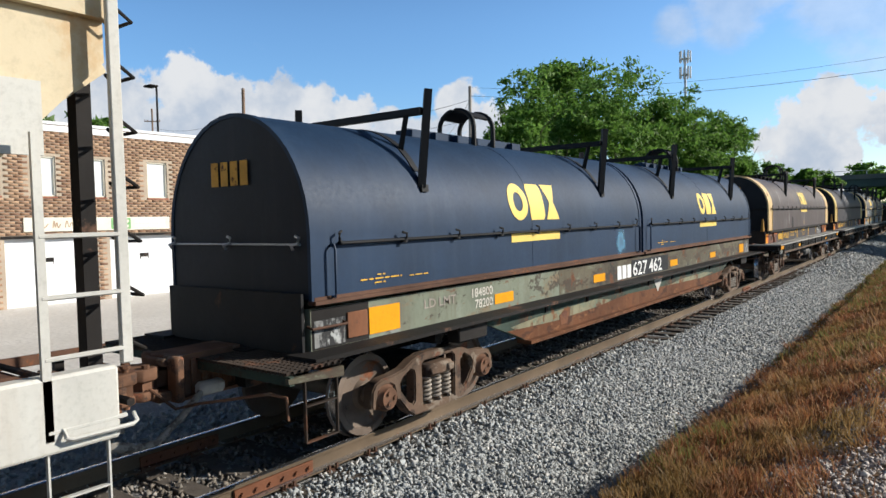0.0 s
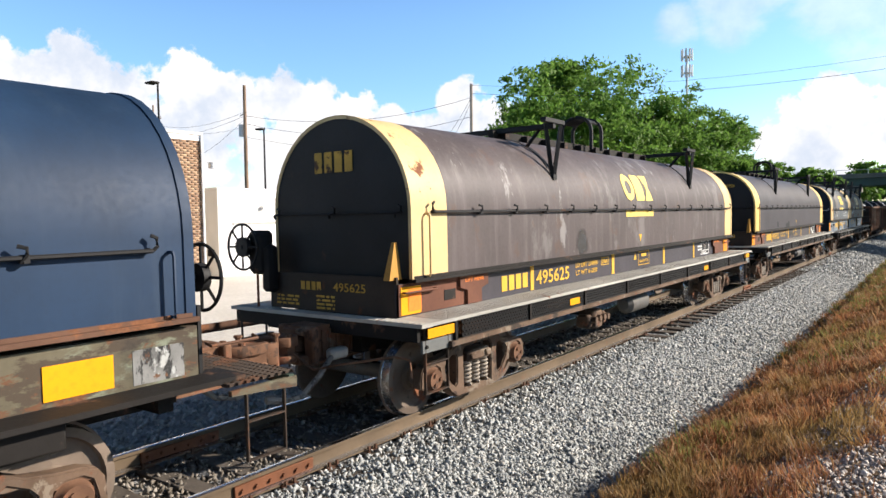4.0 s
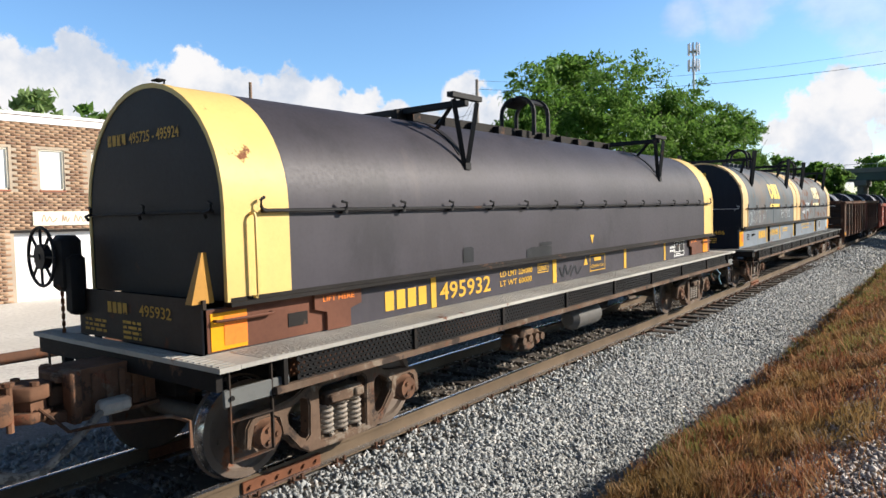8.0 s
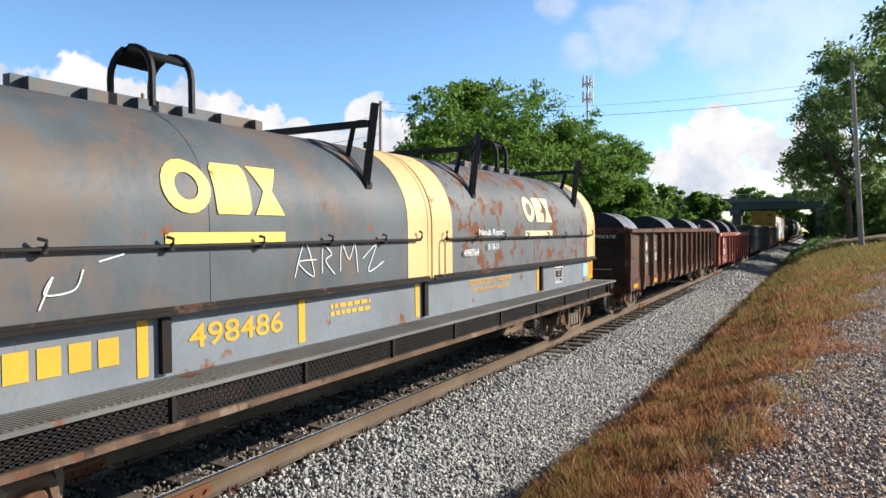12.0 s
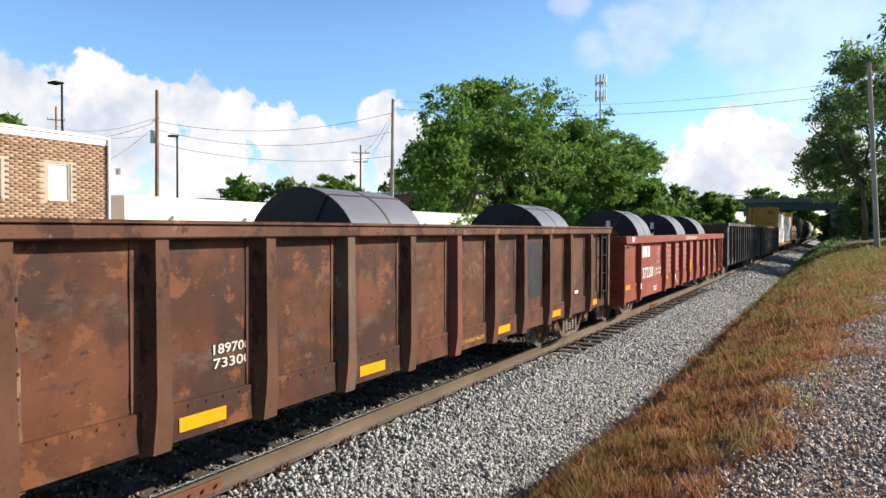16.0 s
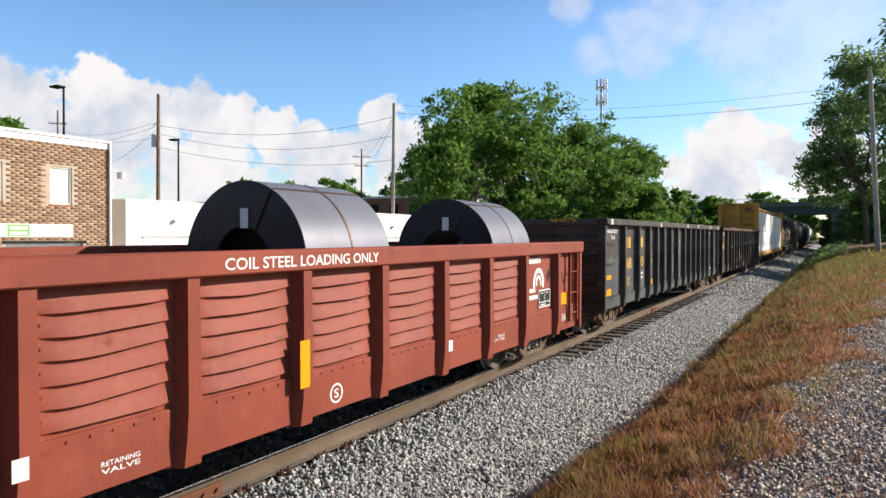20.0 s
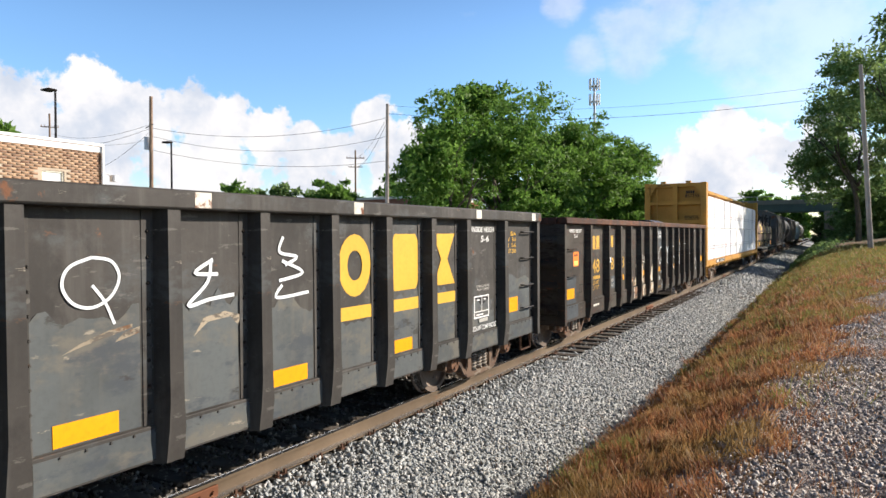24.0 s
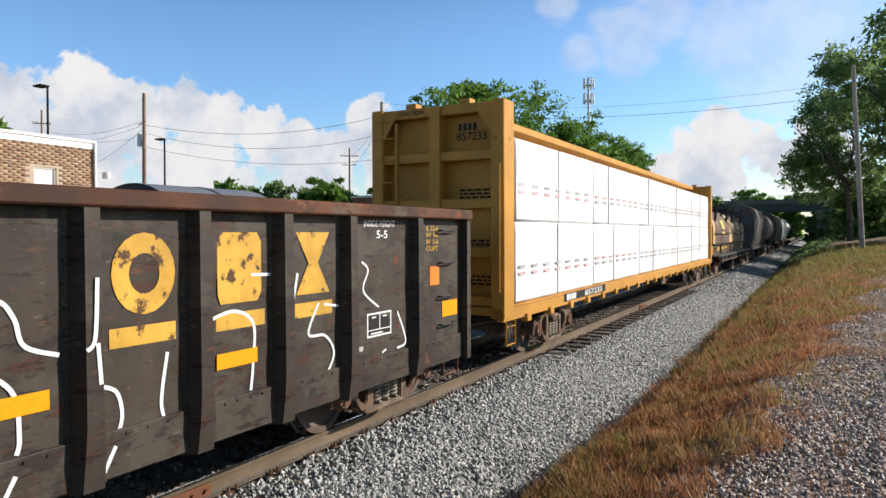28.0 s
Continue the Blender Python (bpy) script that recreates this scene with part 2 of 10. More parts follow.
M = dict(
    navy=surface("navy_paint", (0.0115, 0.030, 0.066), 0.56, 0, 0.18, 0.0, streak=0.30, streak_tone=(0.036, 0.058, 0.092), dirt=0.10, bump=0.0, mottle=[((0.027, 0.048, 0.084), 0.4, 0.8, 0.55, 0.35)]),
    # darker copy of the navy for hood ends; their shade is in the colour
    navy_end_shade=surface("navy_end_paint", (0.009, 0.013, 0.022), 0.55, 0, 0.25, 0.0, streak=0.25, streak_tone=(0.03, 0.036, 0.044)),
    plum=surface("faded_black_paint", (0.048, 0.044, 0.053), 0.5, 0, 0.16, 0.0, streak=0.22, streak_tone=(0.072, 0.064, 0.070), bump=0.04, mottle=[((0.026, 0.025, 0.030), 0.6, 0.7, 0.54, 0.6), ((0.085, 0.074, 0.072), 0.35, 1.3, 0.60, 0.4)]),
    plum_peel=surface("peeling_black_paint", (0.082, 0.066, 0.066), 0.5, 0, 0.16, 0.0, streak=0.45, streak_tone=(0.19, 0.165, 0.16), bump=0.04, mottle=[((0.21, 0.195, 0.19), 0.5, 1.2, 0.55, 0.5), ((0.32, 0.31, 0.305), 0.5, 2.2, 0.60, 0.4), ((0.10, 0.062, 0.048), 0.55, 1.8, 0.58, 1.0)]),
    slate=surface("slate_blue_paint", (0.082, 0.102, 0.118), 0.55, 0, 0.2, 0.10, (0.16, 0.070, 0.032), streak=0.6, streak_tone=(0.15, 0.105, 0.078), bump=0.06, mottle=[((0.145, 0.105, 0.080), 0.65, 0.55, 0.50, 0.7), ((0.060, 0.082, 0.110), 0.6, 0.8, 0.57, 0.6), ((0.17, 0.080, 0.040), 0.5, 2.4, 0.64, 0.7)]),
    slate_rusty=surface("rusting_slate_paint", (0.105, 0.122, 0.135), 0.55, 0, 0.2, 0.50, (0.115, 0.048, 0.026), streak=0.55, streak_tone=(0.19, 0.125, 0.085), bump=0.05),
    steelblue=surface("grey_blue_paint", (0.17, 0.20, 0.23), 0.55, 0, 0.14, 0.18, streak=0.2),
    tan_brown=surface("dusty_brown_hood_paint", (0.105, 0.060, 0.045), 0.6, 0, 0.3, 0.2, (0.15, 0.07, 0.04), streak=0.6, streak_tone=(0.24, 0.18, 0.13), mottle=[((0.30, 0.23, 0.16), 0.6, 0.9, 0.55, 0.6)]),
    cream=surface("cream_yellow_paint", (0.64, 0.45, 0.22), 0.5, 0, 0.1, 0.16, streak=0.15, streak_tone=(0.5, 0.36, 0.2), dirt=0.08),
    band_yellow=surface("pale_yellow_band_paint", (0.68, 0.48, 0.17), 0.5, 0, 0.08, 0.05, streak=0.15, streak_tone=(0.5, 0.36, 0.16), dirt=0.06),
    # brown-black steel; on the rusty gondola's ends it stands for shade
    sooty=surface("sooty_brown_steel", (0.042, 0.030, 0.023), 0.65, 0, 0.35, 0.36, (0.070, 0.034, 0.020), streak=0.4, streak_tone=(0.055, 0.035, 0.024)),
    casting=surface("dusty_rusty_casting", (0.145, 0.075, 0.045), 0.85, 0, 0.35, 0.30, (0.15, 0.060, 0.034), size=0.4, mottle=[((0.20, 0.155, 0.115), 0.6, 3.0, 0.57, 1.0), ((0.045, 0.032, 0.026), 0.75, 4.0, 0.56, 1.0)]),
    yellow=surface("yellow_paint", (0.78, 0.56, 0.14), 0.5, 0, 0.08, 0.05, dirt=0.06),
    mark=surface("yellow_lettering", (0.62, 0.36, 0.045), 0.5, 0, 0.08, 0.0, dirt=0.10),
    white_mark=surface("white_lettering", (0.72, 0.72, 0.70), 0.6, 0, 0.08, 0.0, dirt=0.15),
    worn_mark=surface("worn_lettering", (0.55, 0.315, 0.05), 0.6, 0, 0.2, 0.40, (0.075, 0.042, 0.026), size=0.35),
    reflector=surface("yellow_reflector", (0.74, 0.315, 0.008), 0.4, 0, 0.06, 0.0, dirt=0.14),
    orange=surface("orange_placard", (0.85, 0.22, 0.03), 0.5, 0, 0.2, 0.0),
    green_side=surface("flaking_green_paint", (0.105, 0.092, 0.062), 0.7, 0, 0.25, 0.30, (0.105, 0.046, 0.024), streak=0.4, streak_tone=(0.06, 0.046, 0.034), mottle=[((0.20, 0.225, 0.168), 0.8, 1.2, 0.54, 2.2), ((0.060, 0.044, 0.032), 0.9, 1.6, 0.51, 2.6), ((0.032, 0.029, 0.026), 0.9, 1.0, 0.55, 1.4), ((0.12, 0.052, 0.026), 0.85, 3.0, 0.58, 3.0)]),
    mint_side=surface("faded_mint_paint", (0.175, 0.195, 0.145), 0.7, 0, 0.22, 0.10, (0.15, 0.075, 0.04), streak=0.6, streak_tone=(0.11, 0.080, 0.055), mottle=[((0.26, 0.28, 0.285), 0.7, 0.9, 0.55, 1.0), ((0.19, 0.12, 0.065), 0.75, 1.3, 0.53, 2.6), ((0.060, 0.048, 0.036), 0.9, 2.4, 0.57, 1.8), ((0.14, 0.058, 0.028), 0.8, 3.0, 0.61, 3.0)]),
    cream_flake=surface("flaking_cream_paint", (0.21, 0.20, 0.13), 0.75, 0, 0.22, 0.30, (0.14, 0.058, 0.026), streak=0.6, streak_tone=(0.13, 0.065, 0.034), mottle=[((0.13, 0.16, 0.115), 0.8, 1.6, 0.50, 1.4), ((0.12, 0.050, 0.024), 0.9, 2.6, 0.54, 0.7)]),
    scraped=surface("scraped_blue_grey_paint", (0.074, 0.082, 0.083), 0.55, 0, 0.25, 0.0, streak=0.45, streak_tone=(0.13, 0.12, 0.10), bump=0.1, mottle=[((0.135, 0.122, 0.098), 0.7, 1.1, 0.52, 1.8), ((0.050, 0.058, 0.068), 0.8, 1.5, 0.53, 2.4), ((0.036, 0.032, 0.029), 0.75, 1.8, 0.60, 2.4), ((0.30, 0.26, 0.20), 0.75, 2.4, 0.65, 4.0)]),
    scrape_tan=surface("tan_scrape", (0.27, 0.225, 0.165), 0.7, 0, 0.2, 0.40, (0.10, 0.055, 0.032), mottle=[((0.09, 0.078, 0.066), 0.9, 5.0, 0.52, 2.5)]),
    green_deep=surface("rusting_green_plate", (0.040, 0.062, 0.048), 0.75, 0, 0.25, 0.20, (0.13, 0.052, 0.022), streak=0.4, streak_tone=(0.03, 0.024, 0.018), mottle=[((0.105, 0.125, 0.088), 0.7, 1.5, 0.61, 1.6), ((0.050, 0.030, 0.020), 0.9, 1.1, 0.50, 1.8), ((0.115, 0.048, 0.022), 0.8, 2.6, 0.57, 1.6), ((0.020, 0.018, 0.016), 0.85, 1.8, 0.57, 1.4)]),
    rust_orange=surface("orange_rust", (0.122, 0.049, 0.022), 0.85, 0, 0.30, 0.25, (0.09, 0.038, 0.020), streak=0.3, streak_tone=(0.20, 0.11, 0.06), mottle=[((0.055, 0.026, 0.017), 0.8, 1.6, 0.54, 2.2), ((0.22, 0.10, 0.045), 0.6, 3.0, 0.58, 2.0)]),
    rust=surface("rust", (0.17, 0.072, 0.036), 0.85, 0, 0.3, 0.35, (0.10, 0.045, 0.028), streak=0.3, streak_tone=(0.08, 0.05, 0.04)),
    truck=surface("dusty_cast_iron", (0.115, 0.074, 0.050), 0.8, 0, 0.35, 0.30, (0.105, 0.048, 0.029), streak=0.3, streak_tone=(0.20, 0.165, 0.13), size=0.45, mottle=[((0.24, 0.20, 0.155), 0.65, 3.0, 0.57, 0.8), ((0.030, 0.023, 0.020), 0.85, 2.6, 0.55, 1.0), ((0.17, 0.070, 0.036), 0.6, 5.0, 0.62, 1.0)]),
    spring=surface("dusty_spring_steel", (0.27, 0.235, 0.195), 0.7, 0, 0.3, 0.15, (0.12, 0.06, 0.035), size=0.3, mottle=[((0.06, 0.048, 0.04), 0.8, 4.0, 0.57, 1.0)]),
    wheel=surface("wheel_steel", (0.15, 0.115, 0.09), 0.7, 0.1, 0.3, 0.2),
    tread=surface("bright_steel", (0.55, 0.55, 0.56), 0.25, 0.95, 0.1, 0.0, bump=0.05),
    black=surface("black_steel", (0.016, 0.016, 0.017), 0.6, 0, 0.3, 0.1, (0.06, 0.035, 0.025)),
    dark=surface("dark_underframe", (0.014, 0.012, 0.011), 0.75, 0, 0.35, 0.3, (0.075, 0.042, 0.028)),
    browndeck=surface("brown_steel", (0.105, 0.055, 0.036), 0.8, 0, 0.3, 0.4, (0.14, 0.06, 0.03), streak=0.3, streak_tone=(0.04, 0.03, 0.025)),
    grate=surface("galvanised_walkway", (0.40, 0.385, 0.35), 0.6, 0.0, 0.2, 0.10),
    gon_rust=surface("rusty_gondola_steel", (0.092, 0.033, 0.015), 0.65, 0, 0.40, 0.10, (0.15, 0.052, 0.020), streak=0.5, streak_tone=(0.050, 0.024, 0.016), scuff=0.45, scuff_tone=(0.055, 0.026, 0.017), mottle=[((0.040, 0.019, 0.013), 0.9, 1.3, 0.46, 0.8), ((0.110, 0.092, 0.070), 0.6, 0.9, 0.55, 2.2), ((0.170, 0.064, 0.026), 0.75, 2.8, 0.57, 1.2), ((0.034, 0.016, 0.012), 0.85, 5.5, 0.59, 1.8), ((0.30, 0.22, 0.15), 0.7, 3.5, 0.68, 3.0)]),
    gon_rib=surface("worn_rib_steel", (0.110, 0.050, 0.029), 0.75, 0, 0.35, 0.2, (0.14, 0.050, 0.024), streak=0.4, streak_tone=(0.15, 0.10, 0.07), mottle=[((0.045, 0.022, 0.015), 0.85, 2.5, 0.53, 0.7), ((0.20, 0.13, 0.09), 0.8, 3.0, 0.57, 0.6)]),
    red=surface("oxide_red_paint", (0.235, 0.054, 0.032), 0.6, 0, 0.14, 0.06, (0.15, 0.05, 0.035), streak=0.25, streak_tone=(0.19, 0.055, 0.04), dirt=0.10, mottle=[((0.275, 0.075, 0.046), 0.6, 1.1, 0.55, 0.8), ((0.135, 0.036, 0.024), 0.6, 2.2, 0.62, 2.0), ((0.060, 0.028, 0.020), 0.7, 3.5, 0.69, 3.0)]),
    gon_black=surface("worn_black_gondola_paint", (0.045, 0.041, 0.037), 0.6, 0, 0.3, 0.08, rust_tone=(0.11, 0.052, 0.03), streak=0.45, streak_tone=(0.12, 0.115, 0.105), mottle=[((0.078, 0.086, 0.088), 0.65, 0.7, 0.51, 1.7), ((0.026, 0.024, 0.022), 0.7, 1.3, 0.52, 0.8), ((0.13, 0.123, 0.11), 0.55, 3.0, 0.60, 3.6), ((0.38, 0.33, 0.26), 0.75, 2.2, 0.67, 6.0), ((0.11, 0.055, 0.03), 0.7, 3.0, 0.64, 2.4)]),
    gon_black_old=surface("rusting_black_gondola_paint", (0.041, 0.033, 0.026), 0.55, 0, 0.30, 0.08, (0.10, 0.042, 0.024), streak=0.35, streak_tone=(0.085, 0.062, 0.044), mottle=[((0.066, 0.059, 0.048), 0.75, 0.9, 0.48, 1.4), ((0.022, 0.018, 0.015), 0.8, 2.2, 0.56, 2.0), ((0.058, 0.024, 0.016), 0.95, 1.9, 0.57, 3.8), ((0.105, 0.044, 0.025), 0.75, 3.0, 0.60, 4.2), ((0.024, 0.013, 0.011), 0.95, 3.0, 0.575, 5.5), ((0.13, 0.11, 0.088), 0.6, 5.0, 0.63, 3.0)]),
    patch_black=surface("black_repair_paint", (0.018, 0.021, 0.025), 0.65, 0, 0.4, 0.12, streak=0.4, streak_tone=(0.042, 0.044, 0.048), mottle=[((0.010, 0.011, 0.013), 0.7, 3.0, 0.54, 1.0)]),
    slate_patch=surface("slate_repair_paint", (0.060, 0.072, 0.082), 0.6, 0, 0.3, 0.1, streak=0.4, streak_tone=(0.04, 0.035, 0.03), mottle=[((0.045, 0.036, 0.030), 0.8, 2.6, 0.55, 3.0)]),
    coil=surface("rolled_steel", (0.155, 0.165, 0.20), 0.45, 0.1, 0.12, 0.0, dirt=0.05, bump=0.08),
    gon_worn=surface("worn_grey_black_paint", (0.088, 0.056, 0.039), 0.75, 0, 0.3, 0.45, (0.13, 0.050, 0.024), streak=0.5, streak_tone=(0.05, 0.035, 0.028), mottle=[((0.125, 0.115, 0.10), 0.7, 1.4, 0.55, 1.0), ((0.16, 0.058, 0.024), 0.9, 2.6, 0.58, 0.9), ((0.045, 0.022, 0.015), 0.9, 4.0, 0.60, 1.3), ((0.30, 0.25, 0.19), 0.7, 4.0, 0.68, 2.4)]),
    gon_chip=surface("chipped_rib_paint", (0.125, 0.085, 0.060), 0.8, 0, 0.3, 0.55, (0.15, 0.058, 0.03), peel=0.7, peel_tone=(0.30, 0.27, 0.22), size=0.7),
    rib_pink=surface("faded_pink_red_paint", (0.175, 0.064, 0.045), 0.75, 0, 0.25, 0.42, (0.10, 0.045, 0.028), streak=0.5, streak_tone=(0.07, 0.035, 0.025)),
    worn_white=surface("worn_white_lettering", (0.60, 0.57, 0.50), 0.7, 0, 0.1, 0.48, (0.13, 0.055, 0.03), size=0.5),
    coil_end=surface("dark_coil_end_steel", (0.020, 0.022, 0.028), 0.5, 0.3, 0.25, 0.0, bump=0.4),
    strap=surface("steel_band", (0.10, 0.07, 0.06), 0.5, 0.5, 0.2, 0.2),
    beige=surface("weathered_beige_paint", (0.52, 0.44, 0.30), 0.6, 0, 0.12, 0.0, streak=0.35, streak_tone=(0.45, 0.28, 0.12), size=1.6, mottle=[((0.45, 0.26, 0.10), 0.6, 0.7, 0.52, 0.8), ((0.33, 0.15, 0.05), 0.6, 1.2, 0.60, 1.0), ((0.20, 0.085, 0.04), 0.8, 1.6, 0.68, 0.8)]),
    pale=surface("pale_grey_paint", (0.50, 0.49, 0.45), 0.6, 0, 0.12, 0.10, (0.30, 0.16, 0.08), streak=0.25, streak_tone=(0.36, 0.27, 0.18), mottle=[((0.40, 0.27, 0.13), 0.75, 1.6, 0.58, 0.35), ((0.22, 0.10, 0.045), 0.8, 3.5, 0.66, 0.5)]),
    amber=surface("amber_paint", (0.48, 0.24, 0.045), 0.55, 0, 0.14, 0.12, (0.25, 0.11, 0.03), streak=0.25, streak_tone=(0.40, 0.20, 0.05)),
    wrap=surface("white_lumber_wrap", (0.72, 0.72, 0.73), 0.45, 0, 0.07, 0.0, dirt=0.03, bump=0.9, size=3.0),
    wrap_strap=surface("pale_wrap_strap", (0.62, 0.62, 0.64), 0.5, 0, 0.1, 0.0, dirt=0.05),
    wrap_print=surface("pink_wrap_print", (0.62, 0.40, 0.42), 0.5, 0, 0.2, 0.0, dirt=0.1),
    wrap_grey=surface("grey_wrap_print", (0.42, 0.42, 0.46), 0.5, 0, 0.2, 0.0, dirt=0.1),
    lift=surface("brown_lift_plate", (0.125, 0.050, 0.030), 0.7, 0, 0.2, 0.2),
    rail_side=surface("rusty_rail", (0.125, 0.090, 0.058), 0.85, 0, 0.25, 0.2, (0.11, 0.055, 0.030)),
    joint=surface("rusty_joint_bar", (0.185, 0.074, 0.038), 0.85, 0, 0.3, 0.35, (0.11, 0.045, 0.026), streak=0.3, streak_tone=(0.08, 0.05, 0.035)),
    tie=varied("creosoted_tie", [(0.055, 0.045, 0.038), (0.085, 0.070, 0.058), (0.115, 0.098, 0.082)], 0.9, 9.0, 0.8),
    concrete=ground_like("pale_concrete", [(0.58, 0.55, 0.50), (0.66, 0.63, 0.58), (0.50, 0.47, 0.43)], 0.35, 0.85, 0.15, 9.0),
    soil=ground_like("dry_soil", [(0.20, 0.12, 0.07), (0.15, 0.095, 0.055), (0.25, 0.17, 0.10)], 0.8, 0.95, 0.6, 18.0),
    grassland=ground_like("far_grass", [(0.085, 0.105, 0.04), (0.13, 0.115, 0.055), (0.10, 0.10, 0.045)], 0.2, 0.95, 0.5, 5.0),
    cinder=ground_like("ballast_bed", [(0.25, 0.255, 0.255), (0.31, 0.31, 0.305), (0.17, 0.17, 0.17)], 1.2, 0.95, 0.9, 26.0),
    gravel=ground_like("fine_gravel", [(0.31, 0.265, 0.235), (0.38, 0.33, 0.30), (0.21, 0.17, 0.145)], 1.0, 0.95, 0.8, 45.0),
    stones=varied("granite_ballast", [(0.27, 0.285, 0.285), (0.35, 0.37, 0.37), (0.39, 0.405, 0.40), (0.30, 0.315, 0.315), (0.56, 0.545, 0.51), (0.34, 0.355, 0.355), (0.37, 0.39, 0.39)], 0.85, 18.0, 0.0, True),
    # soiled stones, toned darker to hold some of the shade under the train
    inner_stones=varied("soiled_ballast", [(0.060, 0.052, 0.043), (0.16, 0.14, 0.115), (0.34, 0.31, 0.27), (0.10, 0.088, 0.073), (0.23, 0.20, 0.165)], 0.85, 18.0, 0.0, True),
    pebbles=varied("grey_pebbles", [(0.24, 0.205, 0.185), (0.40, 0.35, 0.32), (0.60, 0.56, 0.52), (0.32, 0.275, 0.25)], 0.9, 18.0, 0.0, True),
    dry_grass=leafy("red_brown_grass", [(0.25, 0.105, 0.06), (0.36, 0.185, 0.09), (0.29, 0.135, 0.075), (0.42, 0.27, 0.13), (0.22, 0.09, 0.055), (0.28, 0.22, 0.075)]),
    green_grass=leafy("green_weeds", [(0.17, 0.19, 0.05), (0.28, 0.25, 0.08), (0.13, 0.16, 0.045)]),
    leaf=leafy("leaves", [(0.075, 0.165, 0.028), (0.15, 0.285, 0.050), (0.11, 0.225, 0.038), (0.22, 0.37, 0.085), (0.085, 0.18, 0.032)]),
    leaf_dark=leafy("dark_leaves", [(0.115, 0.19, 0.062), (0.21, 0.32, 0.105), (0.15, 0.24, 0.078), (0.31, 0.42, 0.17)]),
    bark=surface("bark", (0.10, 0.080, 0.062), 0.9, 0, 0.3, 0.0, bump=1.0, size=0.5),
    pole=surface("weathered_pole_wood", (0.24, 0.165, 0.115), 0.9, 0, 0.25, 0.0, streak=0.4, streak_tone=(0.14, 0.10, 0.08)),
    pole_grey=surface("grey_pole_wood", (0.33, 0.29, 0.25), 0.9, 0, 0.2, 0.0, streak=0.4, streak_tone=(0.20, 0.17, 0.15)),
    galv=surface("galvanised_steel", (0.52, 0.53, 0.55), 0.5, 0.4, 0.1, 0.0),
    brick=varied("tan_brick", [(0.265, 0.155, 0.095), (0.36, 0.23, 0.145), (0.42, 0.28, 0.18), (0.295, 0.18, 0.115), (0.20, 0.115, 0.078)], 0.85, 14.0, 0.4, True),
    mortar=surface("mortar", (0.42, 0.345, 0.265), 0.9, 0, 0.1, 0.0),
    white_wall=surface("white_painted_wall", (0.68, 0.68, 0.67), 0.7, 0, 0.03, 0.0, dirt=0.05, bump=0.15),
    white_metal=surface("white_metal_trim", (0.74, 0.75, 0.76), 0.5, 0, 0.05, 0.0, streak=0.1),
    door_white=surface("white_door_paint", (0.78, 0.79, 0.80), 0.5, 0, 0.03, 0.0, dirt=0.04),
    blind=surface("window_blind", (0.70, 0.72, 0.71), 0.35, 0, 0.03, 0.0, dirt=0.03),
    emblem_cream=surface("cream_emblem_paint", (0.68, 0.60, 0.37), 0.6, 0, 0.06, 0.12, (0.12, 0.055, 0.03)),
    walk_grey=surface("grey_walkway", (0.15, 0.155, 0.15), 0.7, 0, 0.2, 0.2),
    scuffed=surface("scuffed_end_paint", (0.17, 0.17, 0.165), 0.7, 0, 0.3, 0.2, (0.10, 0.052, 0.03), mottle=[((0.022, 0.022, 0.023), 0.95, 4.0, 0.47, 0.5), ((0.40, 0.41, 0.40), 0.9, 5.0, 0.57, 0.7), ((0.12, 0.055, 0.03), 0.8, 6.0, 0.62, 0.8)], size=0.3),
    sign=surface("cream_sign_board", (0.72, 0.68, 0.57), 0.6, 0, 0.05, 0.0),
    sign_ink=surface("brown_sign_ink", (0.42, 0.30, 0.20), 0.6),
    sign_green=surface("green_sign_ink", (0.20, 0.42, 0.17), 0.6),
    bridge=surface("bridge_concrete", (0.23, 0.22, 0.20), 0.85, 0, 0.15, 0.0, streak=0.3, streak_tone=(0.12, 0.11, 0.10), size=6.0),
    abutment=surface("tan_concrete", (0.34, 0.29, 0.22), 0.9, 0, 0.2, 0.0, streak=0.6, streak_tone=(0.12, 0.10, 0.08), size=4.0),
    bridge_beam=surface("green_bridge_steel", (0.110, 0.145, 0.128), 0.6, 0, 0.15, 0.1, size=5.0),
    wire=surface("cable", (0.03, 0.03, 0.03), 0.6, 0, 0.1, 0.0, bump=0),
    redbrick=surface("red_brick_far", (0.30, 0.13, 0.085), 0.85, 0, 0.12, 0.0, size=4.0),
    grey_car=surface("dusty_grey_paint", (0.11, 0.105, 0.098), 0.65, 0, 0.2, 0.3, streak=0.5, streak_tone=(0.07, 0.058, 0.05)),
    hose=surface("dusty_rubber_hose", (0.20, 0.185, 0.165), 0.8, 0, 0.3, 0.0, mottle=[((0.06, 0.055, 0.05), 0.8, 8.0, 0.52, 1.0)]),
    blue_hose=surface("pale_blue_hose", (0.25, 0.42, 0.52), 0.7, 0, 0.2, 0.0),
    graffiti=surface("white_spray_paint", (0.66, 0.70, 0.72), 0.7, 0, 0.1, 0.0, dirt=0.05),
)


